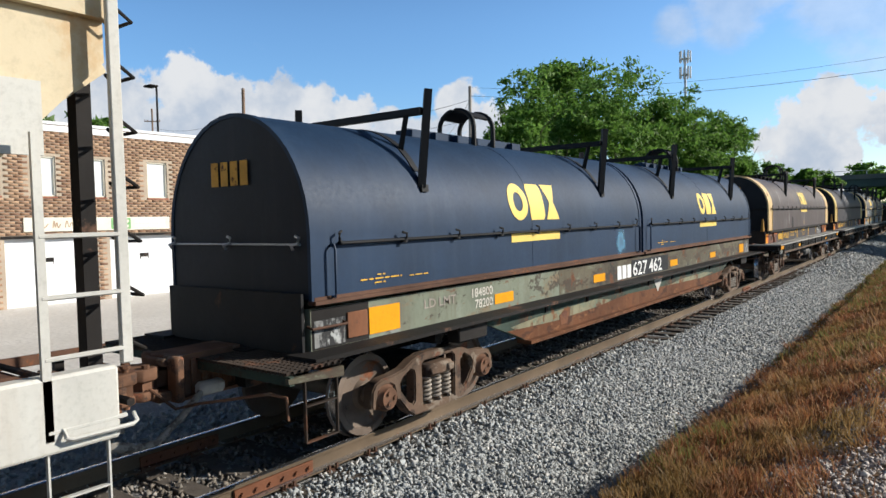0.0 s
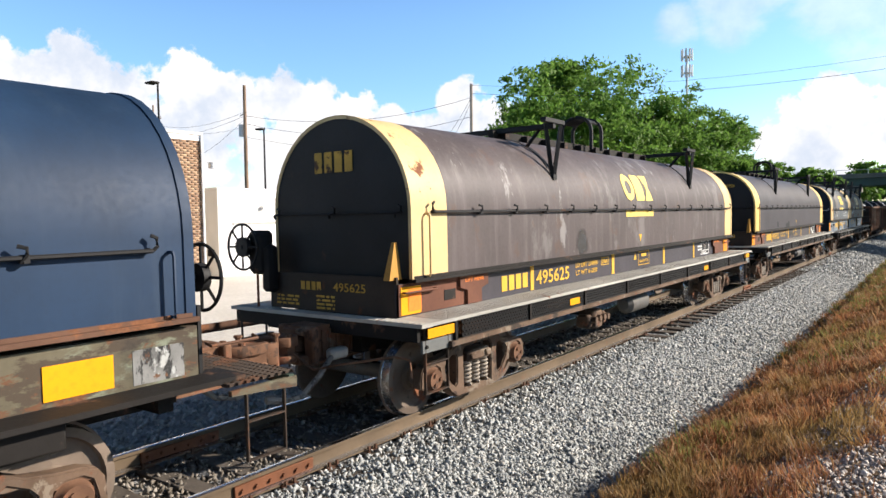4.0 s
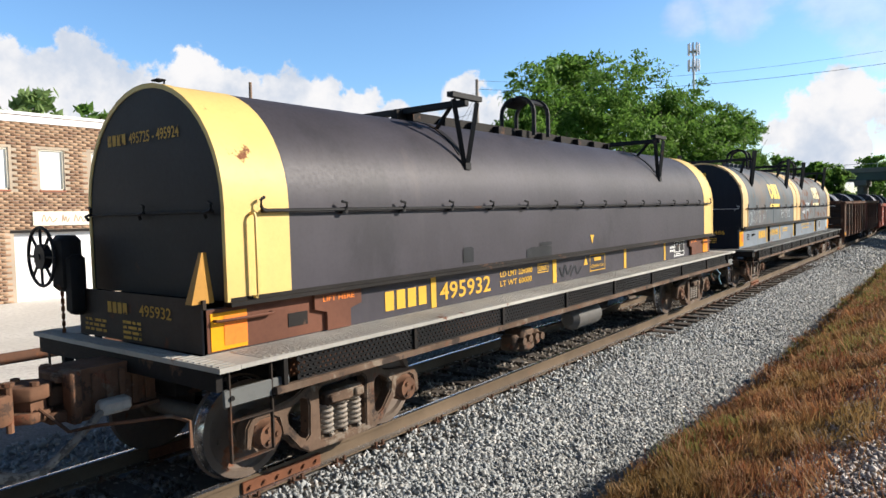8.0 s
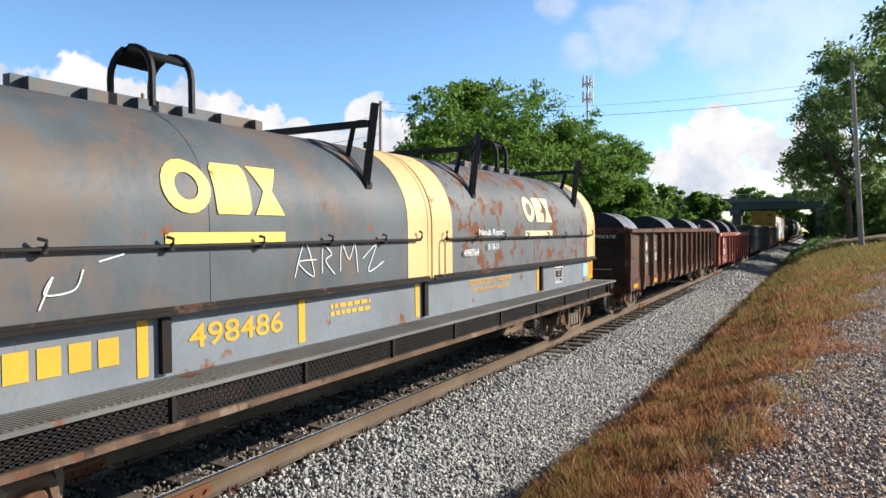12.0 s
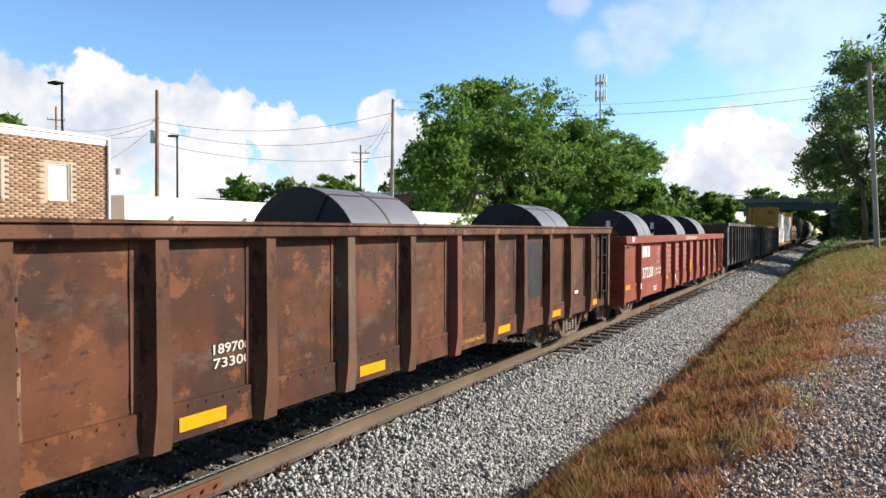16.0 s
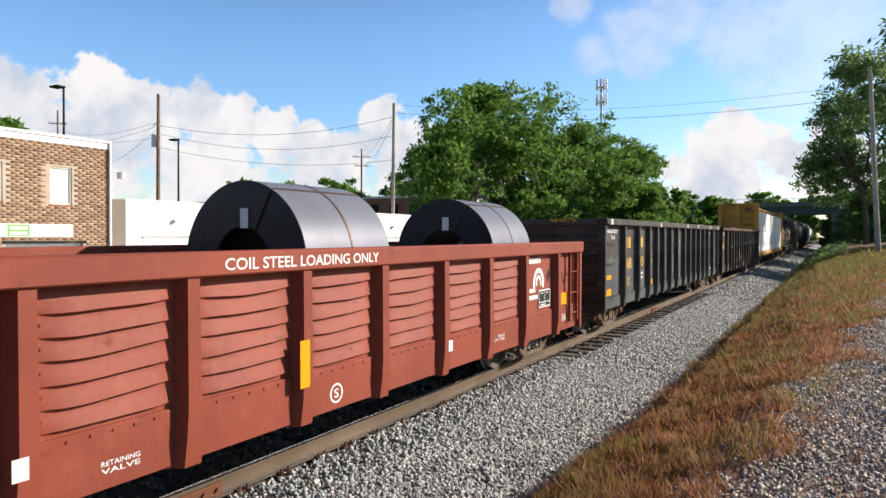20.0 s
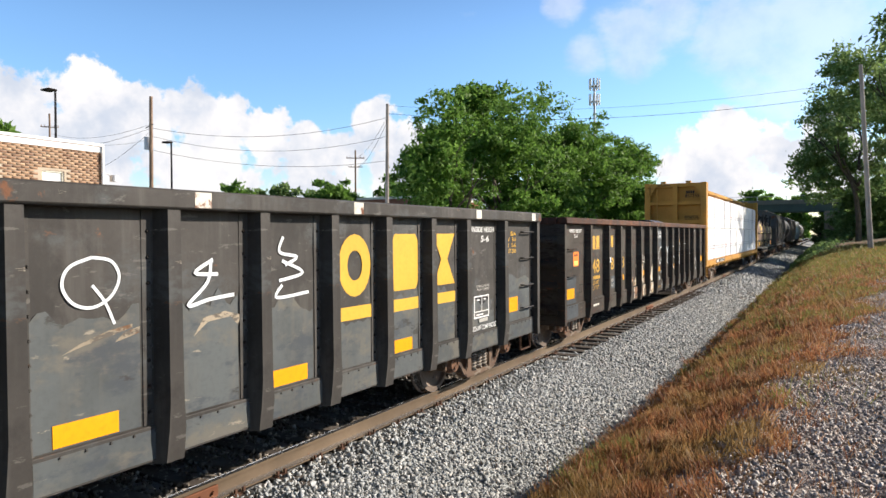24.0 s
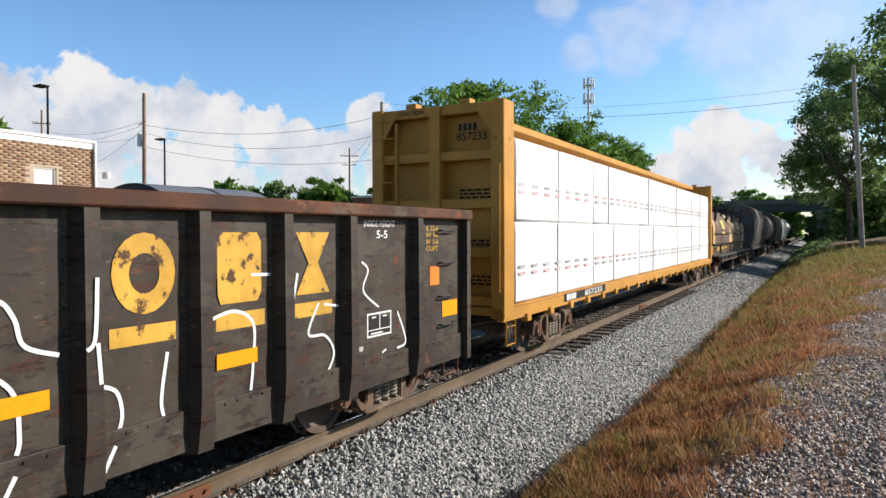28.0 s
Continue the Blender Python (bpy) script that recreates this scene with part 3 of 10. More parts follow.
def smudge_paint(name, tone, dark):
    """A breath of spray paint that fades out from its middle."""
    m = bpy.data.materials.new(name)
    m.use_nodes = True
    k = Graph(m.node_tree)
    co = k.add("TexCoord").outputs["Object"]
    far = k.add("VectorMath")
    far.operation = "LENGTH"
    k.put(far.inputs[0], co)
    d = k.math("ADD", far.outputs["Value"], k.math("MULTIPLY", k.math("SUBTRACT", k.noise(co, 7.0, 4.0), 0.5), 0.16))
    b = k.add("BsdfPrincipled", Roughness=0.6)
    k.put(b.inputs["Base Color"], k.mix(k.ramp(d, 0.05, 0.14), dark, tone))
    clear = k.add("BsdfTransparent")
    mix = k.add("MixShader")
    k.put(mix.inputs[0], k.math("MULTIPLY", k.ramp(d, 0.26, 0.10), 0.8))
    k.put(mix.inputs[1], clear.outputs[0])
    k.put(mix.inputs[2], b.outputs[0])
    k.put(k.add("OutputMaterial").inputs["Surface"], mix.outputs[0])
    return m


M["blue_smudge"] = smudge_paint("blue_spray_smudge", (0.08, 0.24, 0.38), (0.05, 0.15, 0.25))
M["black_smudge"] = smudge_paint("black_spray_smudge", (0.012, 0.012, 0.014), (0.010, 0.010, 0.012))


def wild_spray(name):
    """Cream spray lettering gone wild: filled shapes with dark gaps and rust showing through, ragged at the top."""
    m = bpy.data.materials.new(name)
    m.use_nodes = True
    k = Graph(m.node_tree)
    co = k.add("TexCoord").outputs["Object"]
    z = k.add("SeparateXYZ")
    k.put(z.inputs[0], co)
    shape = k.noise(k.stretch(co, (1.0, 1.0, 0.6)), 2.4, 2.0, 0.45)
    wear = k.noise(co, 9.0, 6.0, 0.7)
    line = k.math("ABSOLUTE", k.math("SUBTRACT", k.noise(k.stretch(co, (1.0, 1.0, 0.45)), 3.0, 1.0, 0.3), 0.5))
    on = k.ramp(k.math("ADD", shape, k.math("MULTIPLY", k.math("SUBTRACT", 1.33, z.outputs[2]), 0.55)), 0.50, 0.53)
    on = k.math("MULTIPLY", on, k.ramp(line, 0.010, 0.022))
    tilt = k.add("Mapping")
    k.put(tilt.inputs["Vector"], co)
    tilt.inputs["Rotation"].default_value = (0.9, 0.0, 0.0)
    tilt.inputs["Scale"].default_value = (1.0, 1.5, 0.6)
    on = k.math("MULTIPLY", on, k.ramp(k.noise(tilt.outputs[0], 2.6, 2.0, 0.5), 0.60, 0.575))
    on = k.math("MULTIPLY", on, k.ramp(wear, 0.66, 0.60))
    b = k.add("BsdfPrincipled", Roughness=0.75)
    k.put(b.inputs["Base Color"], k.mix(k.ramp(k.noise(k.stretch(co, (6.0, 6.0, 0.7)), 1.3, 6.0, 0.65), 0.47, 0.58), k.mix(k.ramp(wear, 0.42, 0.60), (0.66, 0.61, 0.50), (0.46, 0.33, 0.18)), (0.19, 0.080, 0.032)))
    mix = k.add("MixShader")
    k.put(mix.inputs[0], on)
    k.put(mix.inputs[1], k.add("BsdfTransparent").outputs[0])
    k.put(mix.inputs[2], b.outputs[0])
    k.put(k.add("OutputMaterial").inputs["Surface"], mix.outputs[0])
    return m


M["wild_paint"] = wild_spray("cream_wild_spray")


def turf(name, tones, weedy):
    """Grass blades: a tone for each blade, drifting from red-brown to olive over a metre or two."""
    m = leafy(name, tones)
    k = Graph(m.node_tree, False)
    b = next(n for n in k.tree.nodes if n.type == "BSDF_PRINCIPLED")
    t = next(n for n in k.tree.nodes if n.type == "BSDF_TRANSLUCENT")
    src = b.inputs["Base Color"].links[0].from_socket
    co = k.add("TexCoord").outputs["Object"]
    drift = k.ramp(k.noise(co, 0.85, 4.0, 0.6), 0.46, 0.62)
    pale = k.ramp(k.noise(co, 2.6, 3.0, 0.6), 0.52, 0.70)
    col = k.mix(k.math("MULTIPLY", drift, 0.5), src, weedy)
    col = k.mix(k.math("MULTIPLY", pale, 0.5), col, (0.38, 0.27, 0.14))
    k.put(b.inputs["Base Color"], col)
    k.put(t.inputs["Color"], col)
    return m


M["dry_grass"] = turf("mixed_turf", [(0.26, 0.090, 0.048), (0.40, 0.175, 0.075), (0.32, 0.125, 0.062), (0.58, 0.37, 0.19), (0.16, 0.058, 0.040), (0.31, 0.18, 0.065)], (0.21, 0.18, 0.052))

# ---------------------------------------------------------------- mesh helpers
def box(bm, x0, x1, y0, y1, z0, z1, bev=0.0):
    made = bmesh.ops.create_cube(bm, size=1.0, matrix=Matrix.Translation(((x0 + x1) / 2, (y0 + y1) / 2, (z0 + z1) / 2)) @ Matrix.Diagonal((abs(x1 - x0), abs(y1 - y0), abs(z1 - z0), 1)))
    if bev:
        edges = {e for v in made["verts"] for e in v.link_edges}
        bmesh.ops.bevel(bm, geom=list(edges), offset=bev, segments=1, affect="EDGES")
    return bm


def rod(bm, a, b, r, n=8, r2=None):
    a, b = Vector(a), Vector(b)
    d = b - a
    m = Matrix.Translation((a + b) / 2) @ d.to_track_quat("Z", "Y").to_matrix().to_4x4()
    bmesh.ops.create_cone(bm, cap_ends=True, segments=n, radius1=r, radius2=r if r2 is None else r2, depth=d.length, matrix=m)
    return bm


def tube(bm, pts, r, n=6):
    """A bent bar through the points."""
    pts = [Vector(p) for p in pts]
    rings = []
    up = None
    for i, p in enumerate(pts):
        d = (pts[min(i + 1, len(pts) - 1)] - pts[max(i - 1, 0)]).normalized()
        if up is None or abs(d.dot(up)) > 0.98:
            up = Vector((0, 0, 1)) if abs(d.z) < 0.9 else Vector((1, 0, 0))
        a = d.cross(up).normalized()
        b = a.cross(d)
        rings.append([bm.verts.new(p + r * (math.cos(2 * math.pi * k / n) * a + math.sin(2 * math.pi * k / n) * b)) for k in range(n)])
    for u, v in zip(rings, rings[1:]):
        for k in range(n):
            bm.faces.new((u[k], u[(k + 1) % n], v[(k + 1) % n], v[k]))
    bm.faces.new(rings[0][::-1])
    bm.faces.new(rings[-1])
    return bm


def prism(bm, outline, y0, y1):
    """A closed outline of (x, z) drawn out along y."""
    a = [bm.verts.new((x, y0, z)) for x, z in outline]
    b = [bm.verts.new((x, y1, z)) for x, z in outline]
    n = len(outline)
    for i in range(n):
        bm.faces.new((a[i], a[(i + 1) % n], b[(i + 1) % n], b[i]))
    bm.faces.new(a[::-1])
    bm.faces.new(b)
    bmesh.ops.recalc_face_normals(bm, faces=bm.faces)
    return bm


def slab(bm, outline, x0, x1):
    """A closed outline of (y, z) drawn out along x."""
    a = [bm.verts.new((x0, y, z)) for y, z in outline]
    b = [bm.verts.new((x1, y, z)) for y, z in outline]
    n = len(outline)
    for i in range(n):
        bm.faces.new((a[i], a[(i + 1) % n], b[(i + 1) % n], b[i]))
    bm.faces.new(a[::-1])
    bm.faces.new(b)
    bmesh.ops.recalc_face_normals(bm, faces=bm.faces)
    return bm


def beam(bm, pts, w, x0, x1):
    """A flat bar of width w along the points (y, z), between x0 and x1."""
    for (ya, za), (yb, zb) in zip(pts, pts[1:]):
        d = Vector((yb - ya, zb - za)).normalized()
        n = Vector((-d.y, d.x)) * w / 2
        e = d * w * 0.3
        slab(bm, [(ya - e.x + n.x, za - e.y + n.y), (yb + e.x + n.x, zb + e.y + n.y), (yb + e.x - n.x, zb + e.y - n.y), (ya - e.x - n.x, za - e.y - n.y)], x0, x1)
    return bm


def lathe(bm, prof, n=32, centre=(0, 0, 0)):
    """A profile of (x, radius) turned about the x axis."""
    rings = [[bm.verts.new((centre[0] + x, centre[1] + r * math.cos(2 * math.pi * k / n), centre[2] + r * math.sin(2 * math.pi * k / n))) for k in range(n)] for x, r in prof]
    for u, v in zip(rings, rings[1:]):
        for k in range(n):
            bm.faces.new((u[k], u[(k + 1) % n], v[(k + 1) % n], v[k]))
    bm.faces.new(rings[0][::-1])
    bm.faces.new(rings[-1])
    bmesh.ops.recalc_face_normals(bm, faces=bm.faces)
    return bm


def mesh_of(name, bm, material, angle=38):
    me = bpy.data.meshes.new(name)
    bm.normal_update()
    bm.to_mesh(me)
    bm.free()
    me.materials.append(material)
    me.shade_smooth()
    me.set_sharp_from_angle(angle=radians(angle))
    return me


def part(name, bm, material, parent=None, label="", at=None, angle=38):
    ob = new(name, mesh_of(name, bm, material, angle) if isinstance(bm, bmesh.types.BMesh) else bm)
    if parent is not None:
        ob.parent = parent
    if at is not None:
        ob.matrix_basis = at
    if label:
        ob["label"] = label
    return ob


def thing(name, label, category, at=None, group="", kind=""):
    ob = new(name)
    ob.empty_display_size = 0.3
    if at is not None:
        ob.matrix_basis = at
    return tagged(ob, label, category, group, kind)


def soup(name, verts, faces, material):
    """One mesh from arrays: verts (n, 3), faces (m, k)."""
    me = bpy.data.meshes.new(name)
    verts, faces = np.asarray(verts, dtype=np.float32), np.asarray(faces, dtype=np.int32)
    m, k = faces.shape
    me.vertices.add(len(verts))
    me.vertices.foreach_set("co", verts.ravel())
    me.loops.add(m * k)
    me.loops.foreach_set("vertex_index", faces.ravel())
    me.polygons.add(m)
    me.polygons.foreach_set("loop_start", np.arange(0, m * k, k, dtype=np.int32))
    me.update(calc_edges=True)
    me.materials.append(material)
    return me


CACHE = {}


def shared(key, make, material, angle=38):
    if key not in CACHE:
        CACHE[key] = mesh_of(key, make(bmesh.new()), material, angle)
    return CACHE[key]


SIDE = Matrix(((0, 0, 1, 0), (1, 0, 0, 0), (0, 1, 0, 0), (0, 0, 0, 1)))   # reads along +y, faces +x
FACE = Matrix(((1, 0, 0, 0), (0, 0, -1, 0), (0, 1, 0, 0), (0, 0, 0, 1)))  # reads along +x, faces -y


def words(body, height, width=None):
    """A flat mesh of the words in the built-in font, with its lower left corner at the origin."""
    cu = bpy.data.curves.new("lettering", "FONT")
    cu.body, cu.size, cu.resolution_u = body, 1.0, 3
    cu.space_line, cu.offset = 1.1, 0.012
    ob = bpy.data.objects.new("lettering", cu)
    me = bpy.data.meshes.new_from_object(ob)
    bpy.data.objects.remove(ob)
    co = np.empty(len(me.vertices) * 3, dtype=np.float32)
    me.vertices.foreach_get("co", co)
    co = co.reshape(-1, 3)
    lo, hi = co.min(0), co.max(0)
    s = height / max(hi[1] - lo[1], 1e-6)
    sx = s if width is None else width / max(hi[0] - lo[0], 1e-6)
    co = (co - lo) * np.array([sx, s, 0])
    me.vertices.foreach_set("co", co.astype(np.float32).ravel())
    me.update()
    return me


def glyphs(me, material):
    """The separate letters of a line of words, as meshes of their own."""
    n = len(me.vertices)
    root = list(range(n))

    def top(i):
        while root[i] != i:
            root[i] = root[root[i]]
            i = root[i]
        return i

    faces = [tuple(p.vertices) for p in me.polygons]
    for f in faces:
        for v in f[1:]:
            root[top(v)] = top(f[0])
    sets = {}
    for f in faces:
        sets.setdefault(top(f[0]), []).append(f)
    out = []
    for fs in sets.values():
        ids = sorted({v for f in fs for v in f})
        at = {v: i for i, v in enumerate(ids)}
        m = bpy.data.meshes.new("letter")
        m.from_pydata([tuple(me.vertices[v].co) for v in ids], [], [[at[v] for v in f] for f in fs])
        m.materials.append(material)
        out.append(m)
    return out


def lettering(parent, body, y, z, height, width=None, x=1.5, material=None, face=SIDE, name="lettering"):
    rows = body.split("\n")
    if len(rows) > 1:
        h = height / (len(rows) + 0.4 * (len(rows) - 1))
        for i, row in enumerate(rows):
            lettering(parent, row, y, z + (len(rows) - 1 - i) * 1.4 * h, h, width, x, material, face, name)
        return None
    key = ("words", body, height, width, (material or M["white_mark"]).name)
    if key not in CACHE:
        line = words(body, height, width)
        if height < 0.10:
            line.materials.append(material or M["white_mark"])
            CACHE[key] = [line]
        else:
            CACHE[key] = glyphs(line, material or M["white_mark"])
    at = Matrix.Translation((x, y, z) if face is SIDE else (y, x, z)) @ face
    for me in CACHE[key]:
        ob = part(name if height < 0.10 else "letter", me, None, parent, at=at)
        if height < 0.10:
            ob["kind"] = "stuff"
    return None


def flat(parent, polys, u0, v0, place, material, name="marking"):
    """Flat paint: polygons of (u, v) laid on a face by place(u, v)."""
    bm = bmesh.new()
    for poly in polys:
        bm.faces.new([bm.verts.new((u + u0, v + v0, 0)) for u, v in poly])
    bmesh.ops.remove_doubles(bm, verts=bm.verts, dist=0.0005)
    vs = [v.co.y for v in bm.verts]
    n = int((max(vs) - min(vs)) / 0.06)
    for i in range(1, n):
        bmesh.ops.bisect_plane(bm, geom=bm.verts[:] + bm.edges[:] + bm.faces[:], plane_co=(0, min(vs) + (max(vs) - min(vs)) * i / n, 0), plane_no=(0, 1, 0))
    for v in bm.verts:
        v.co = Vector(place(v.co.x, v.co.y))
    return part(name, bm, material, parent, angle=60)


def on_side(x):
    return lambda u, v: (x, u, v)


def on_face(y):
    return lambda u, v: (u, y, v)


def rect(u0, v0, u1, v1):
    return [(u0, v0), (u1, v0), (u1, v1), (u0, v1)]


def frame_bars(w, h, t):
    """Four bars of a frame, butted at the corners."""
    return [rect(0, 0, w, t), rect(0, h - t, w, h), rect(0, t, t, h - t), rect(w - t, t, w, h - t)]


def ring(cu, cv, ru, rv, ku, kv, n=20, a0=0.0, a1=360.0):
    out = []
    for i in range(n):
        a, b = radians(a0 + (a1 - a0) * i / n), radians(a0 + (a1 - a0) * (i + 1) / n)
        out.append([(cu + ru * math.cos(a), cv + rv * math.sin(a)), (cu + ru * math.cos(b), cv + rv * math.sin(b)),
                    (cu + ku * math.cos(b), cv + kv * math.sin(b)), (cu + ku * math.cos(a), cv + kv * math.sin(a))])
    return out


def emblem(w, h):
    """Three plain painted shapes in place of a company mark."""
    a = w * 0.36
    return (ring(a / 2, h / 2, a / 2, h / 2, a * 0.24, h * 0.26),
            [[(w * 0.40, 0), (w * 0.66, 0), (w * 0.69, h * 0.12), (w * 0.69, h * 0.88), (w * 0.66, h), (w * 0.42, h), (w * 0.39, h * 0.88), (w * 0.39, h * 0.12)]],
            [[(w * 0.72, 0), (w, 0), (w * 0.90, h * 0.5), (w * 0.82, h * 0.5)], [(w * 0.82, h * 0.5), (w * 0.90, h * 0.5), (w, h), (w * 0.72, h)]])


def bars(w, h, n=4, gap=0.25):
    """Plain bars in place of initials."""
    p = w / n
    return [rect(i * p, 0, i * p + p * (1 - gap), h) for i in range(n)]


def stroke(pts, w=0.03, n=6):
    """A sprayed line through the points, smoothed."""
    pts = [Vector(p) for p in pts]
    fine = []
    for i in range(len(pts) - 1):
        p0, p1, p2, p3 = pts[max(i - 1, 0)], pts[i], pts[i + 1], pts[min(i + 2, len(pts) - 1)]
        for k in range(n):
            t = k / n
            fine.append(0.5 * ((2 * p1) + (p2 - p0) * t + (2 * p0 - 5 * p1 + 4 * p2 - p3) * t * t + (3 * p1 - p0 - 3 * p2 + p3) * t ** 3))
    fine.append(pts[-1])
    fine = [p for i, p in enumerate(fine) if i == 0 or (p - fine[i - 1]).length > 1e-4]
    edge = []
    for i, p in enumerate(fine):
        d = (fine[min(i + 1, len(fine) - 1)] - fine[max(i - 1, 0)]).normalized()
        q = Vector((-d.y, d.x)) * w / 2
        edge.append((tuple(p + q), tuple(p - q)))
    return [[[a[0], a[1], b[1], b[0]] for a, b in zip(edge, edge[1:])]]


def scrawl(parent, runs, u0, v0, place, material, name="graffiti"):
    """Sprayed lines, each a piece of its own, with round ends; the paint lies thicker where a line goes over itself."""
    lift = 0.0
    for run in runs:
        bm = bmesh.new()

        def vert(p):
            q = place(p[0] + u0, p[1] + v0)
            return bm.verts.new((q[0] + lift, q[1], q[2]))

        def cap(p, q, vp, vq):
            """A round end from p to q, bulging to the right of that way."""
            mid, d = ((p[0] + q[0]) / 2, (p[1] + q[1]) / 2), ((p[0] - q[0]) / 2, (p[1] - q[1]) / 2)
            arc = [(mid[0] + d[0] * math.cos(a) + d[1] * math.sin(a), mid[1] + d[1] * math.cos(a) - d[0] * math.sin(a)) for a in (0.6, 1.2, 1.9, 2.5)]
            bm.faces.new([vp] + [vert(c) for c in arc] + [vq])

        pair = [vert(run[0][0]), vert(run[0][1])]
        cap(run[0][0], run[0][1], pair[0], pair[1])
        for a, b, c, d in run:
            lift += 0.00008
            ahead = [vert(d), vert(c)]
            bm.faces.new((pair[0], pair[1], ahead[1], ahead[0]))
            pair = ahead
        cap(run[-1][2], run[-1][3], pair[1], pair[0])
        part(name, bm, material, parent)
        lift %= 0.0016


def emblems(parent, groups, u0, v0, place, material):
    """Plain painted shapes in place of a company mark, each a piece of its own."""
    for polys in groups:
        flat(parent, polys, u0, v0, place, material, "emblem_shape")


def blocks(parent, polys, u0, v0, place, material):
    """Plain blocks in place of initials, each a piece of its own."""
    for p in polys:
        flat(parent, [p], u0, v0, place, material, "initial_block")

# ---------------------------------------------------------------- the train
# speed of the train in metres a second, time by time
SPEED = [(0, 4.46), (4, 4.55), (8, 4.65), (14, 4.88), (18, 4.86), (21, 4.92), (25, 5.06), (28, 5.12)]


def gone(t):
    """How far the train has come at t seconds."""
    way, ts, vs = 0.0, [a for a, _ in SPEED], [b for _, b in SPEED]
    for (ta, va), (tb, vb) in zip(SPEED, SPEED[1:]):
        if t <= ta:
            break
        e = min(t, tb)
        ve = va + (vb - va) * (e - ta) / (tb - ta)
        way += (va + ve) / 2 * (e - ta)
    return way


RIDING, WHEELS = [], []
WHEEL_R = 0.43


GRADE = 0.0053  # the track climbs a little away from the camera


def riding(ob, y):
    """Things that travel with the train; y is where they are at the start."""
    ob.matrix_basis = pose(ob.location.x, y, ob.location.z)
    RIDING.append((ob, ob.location.x, y, ob.location.z))
    return ob


def make_bolster(bm):
    box(bm, -0.92, 0.92, -0.20, 0.20, 0.50, 0.70, 0.03)
    box(bm, -0.25, 0.25, -0.25, 0.25, 0.70, 0.78)
    for y in (-0.42, 0.42):
        rod(bm, (-0.75, y, 0.36), (0.75, y, 0.36), 0.04)
        for x in (-0.72, 0.72):
            box(bm, x - 0.05, x + 0.05, y - 0.10, y + 0.06, 0.26, 0.50)
    return bm


def make_side_frame(bm, s):
    """One heavy casting: jaws over the axle ends, two rounded windows and an opening for bolster and springs."""
    half = [(0.0, 0.785), (0.30, 0.78), (0.46, 0.74), (0.60, 0.675), (0.78, 0.645), (0.95, 0.635), (1.05, 0.60), (1.10, 0.53), (1.115, 0.36), (1.055, 0.34), (1.035, 0.44), (1.01, 0.53), (0.95, 0.565),
            (0.83, 0.565), (0.77, 0.53), (0.745, 0.44), (0.735, 0.37), (0.68, 0.35), (0.55, 0.20), (0.44, 0.135), (0.0, 0.125)]
    window = [(0.435, 0.30), (0.47, 0.27), (0.53, 0.30), (0.655, 0.45), (0.665, 0.53), (0.62, 0.585), (0.50, 0.645), (0.445, 0.62), (0.425, 0.56)]
    loops = [half + [(-y, z) for y, z in half[1:-1]][::-1], window, [(-y, z) for y, z in window], [(-0.29, 0.205), (0.29, 0.205), (0.30, 0.66), (0.25, 0.70), (-0.25, 0.70), (-0.30, 0.66)]]
    edges = []
    for loop in loops:
        vs = [bm.verts.new((s * 0.96, y, z)) for y, z in loop]
        edges += [bm.edges.new((vs[i], vs[(i + 1) % len(vs)])) for i in range(len(vs))]
    bmesh.ops.triangle_fill(bm, edges=edges, use_beauty=True)
    made = bmesh.ops.extrude_face_region(bm, geom=bm.faces[:])
    top = [v for v in made["geom"] if isinstance(v, bmesh.types.BMVert)]
    for v in top:
        v.co.x += s * 0.135
    bmesh.ops.recalc_face_normals(bm, faces=bm.faces)
    rim = [e for e in bm.edges if len(e.link_faces) == 2 and e.calc_face_angle(0) > 1.2 and abs(e.verts[0].co.x - e.verts[1].co.x) < 1e-4]
    bmesh.ops.bevel(bm, geom=rim, offset=0.014, segments=2, affect="EDGES")
    return bm


def make_bolster_end(bm, s):
    box(bm, min(s * 0.92, s * 1.13), max(s * 0.92, s * 1.13), -0.24, 0.24, 0.50, 0.64, 0.03)
    for y in (-0.16, 0.16):
        box(bm, min(s * 1.12, s * 1.16), max(s * 1.12, s * 1.16), y - 0.06, y + 0.06, 0.53, 0.61, 0.015)
    return bm


def make_bearing(bm, s):
    lathe(bm, [(0, 0.02), (0, 0.135), (0.10, 0.14), (0.12, 0.12), (0.16, 0.11), (0.165, 0.02)], 18)
    for k in range(3):
        a = 2 * math.pi * k / 3
        rod(bm, (0.15, 0.06 * math.cos(a), 0.06 * math.sin(a)), (0.18, 0.06 * math.cos(a), 0.06 * math.sin(a)), 0.022, 6)
    box(bm, -0.02, 0.10, -0.13, 0.13, 0.10, 0.18)
    if s < 0:
        bmesh.ops.scale(bm, vec=(-1, 1, 1), verts=bm.verts)
        bmesh.ops.reverse_faces(bm, faces=bm.faces)
    return bm


def make_spring(bm):
    pts = [(0.062 * math.cos(2 * math.pi * k / 10), 0.062 * math.sin(2 * math.pi * k / 10), 0.02 + 0.28 * k / 60) for k in range(61)]
    return tube(bm, pts, 0.017, 6)


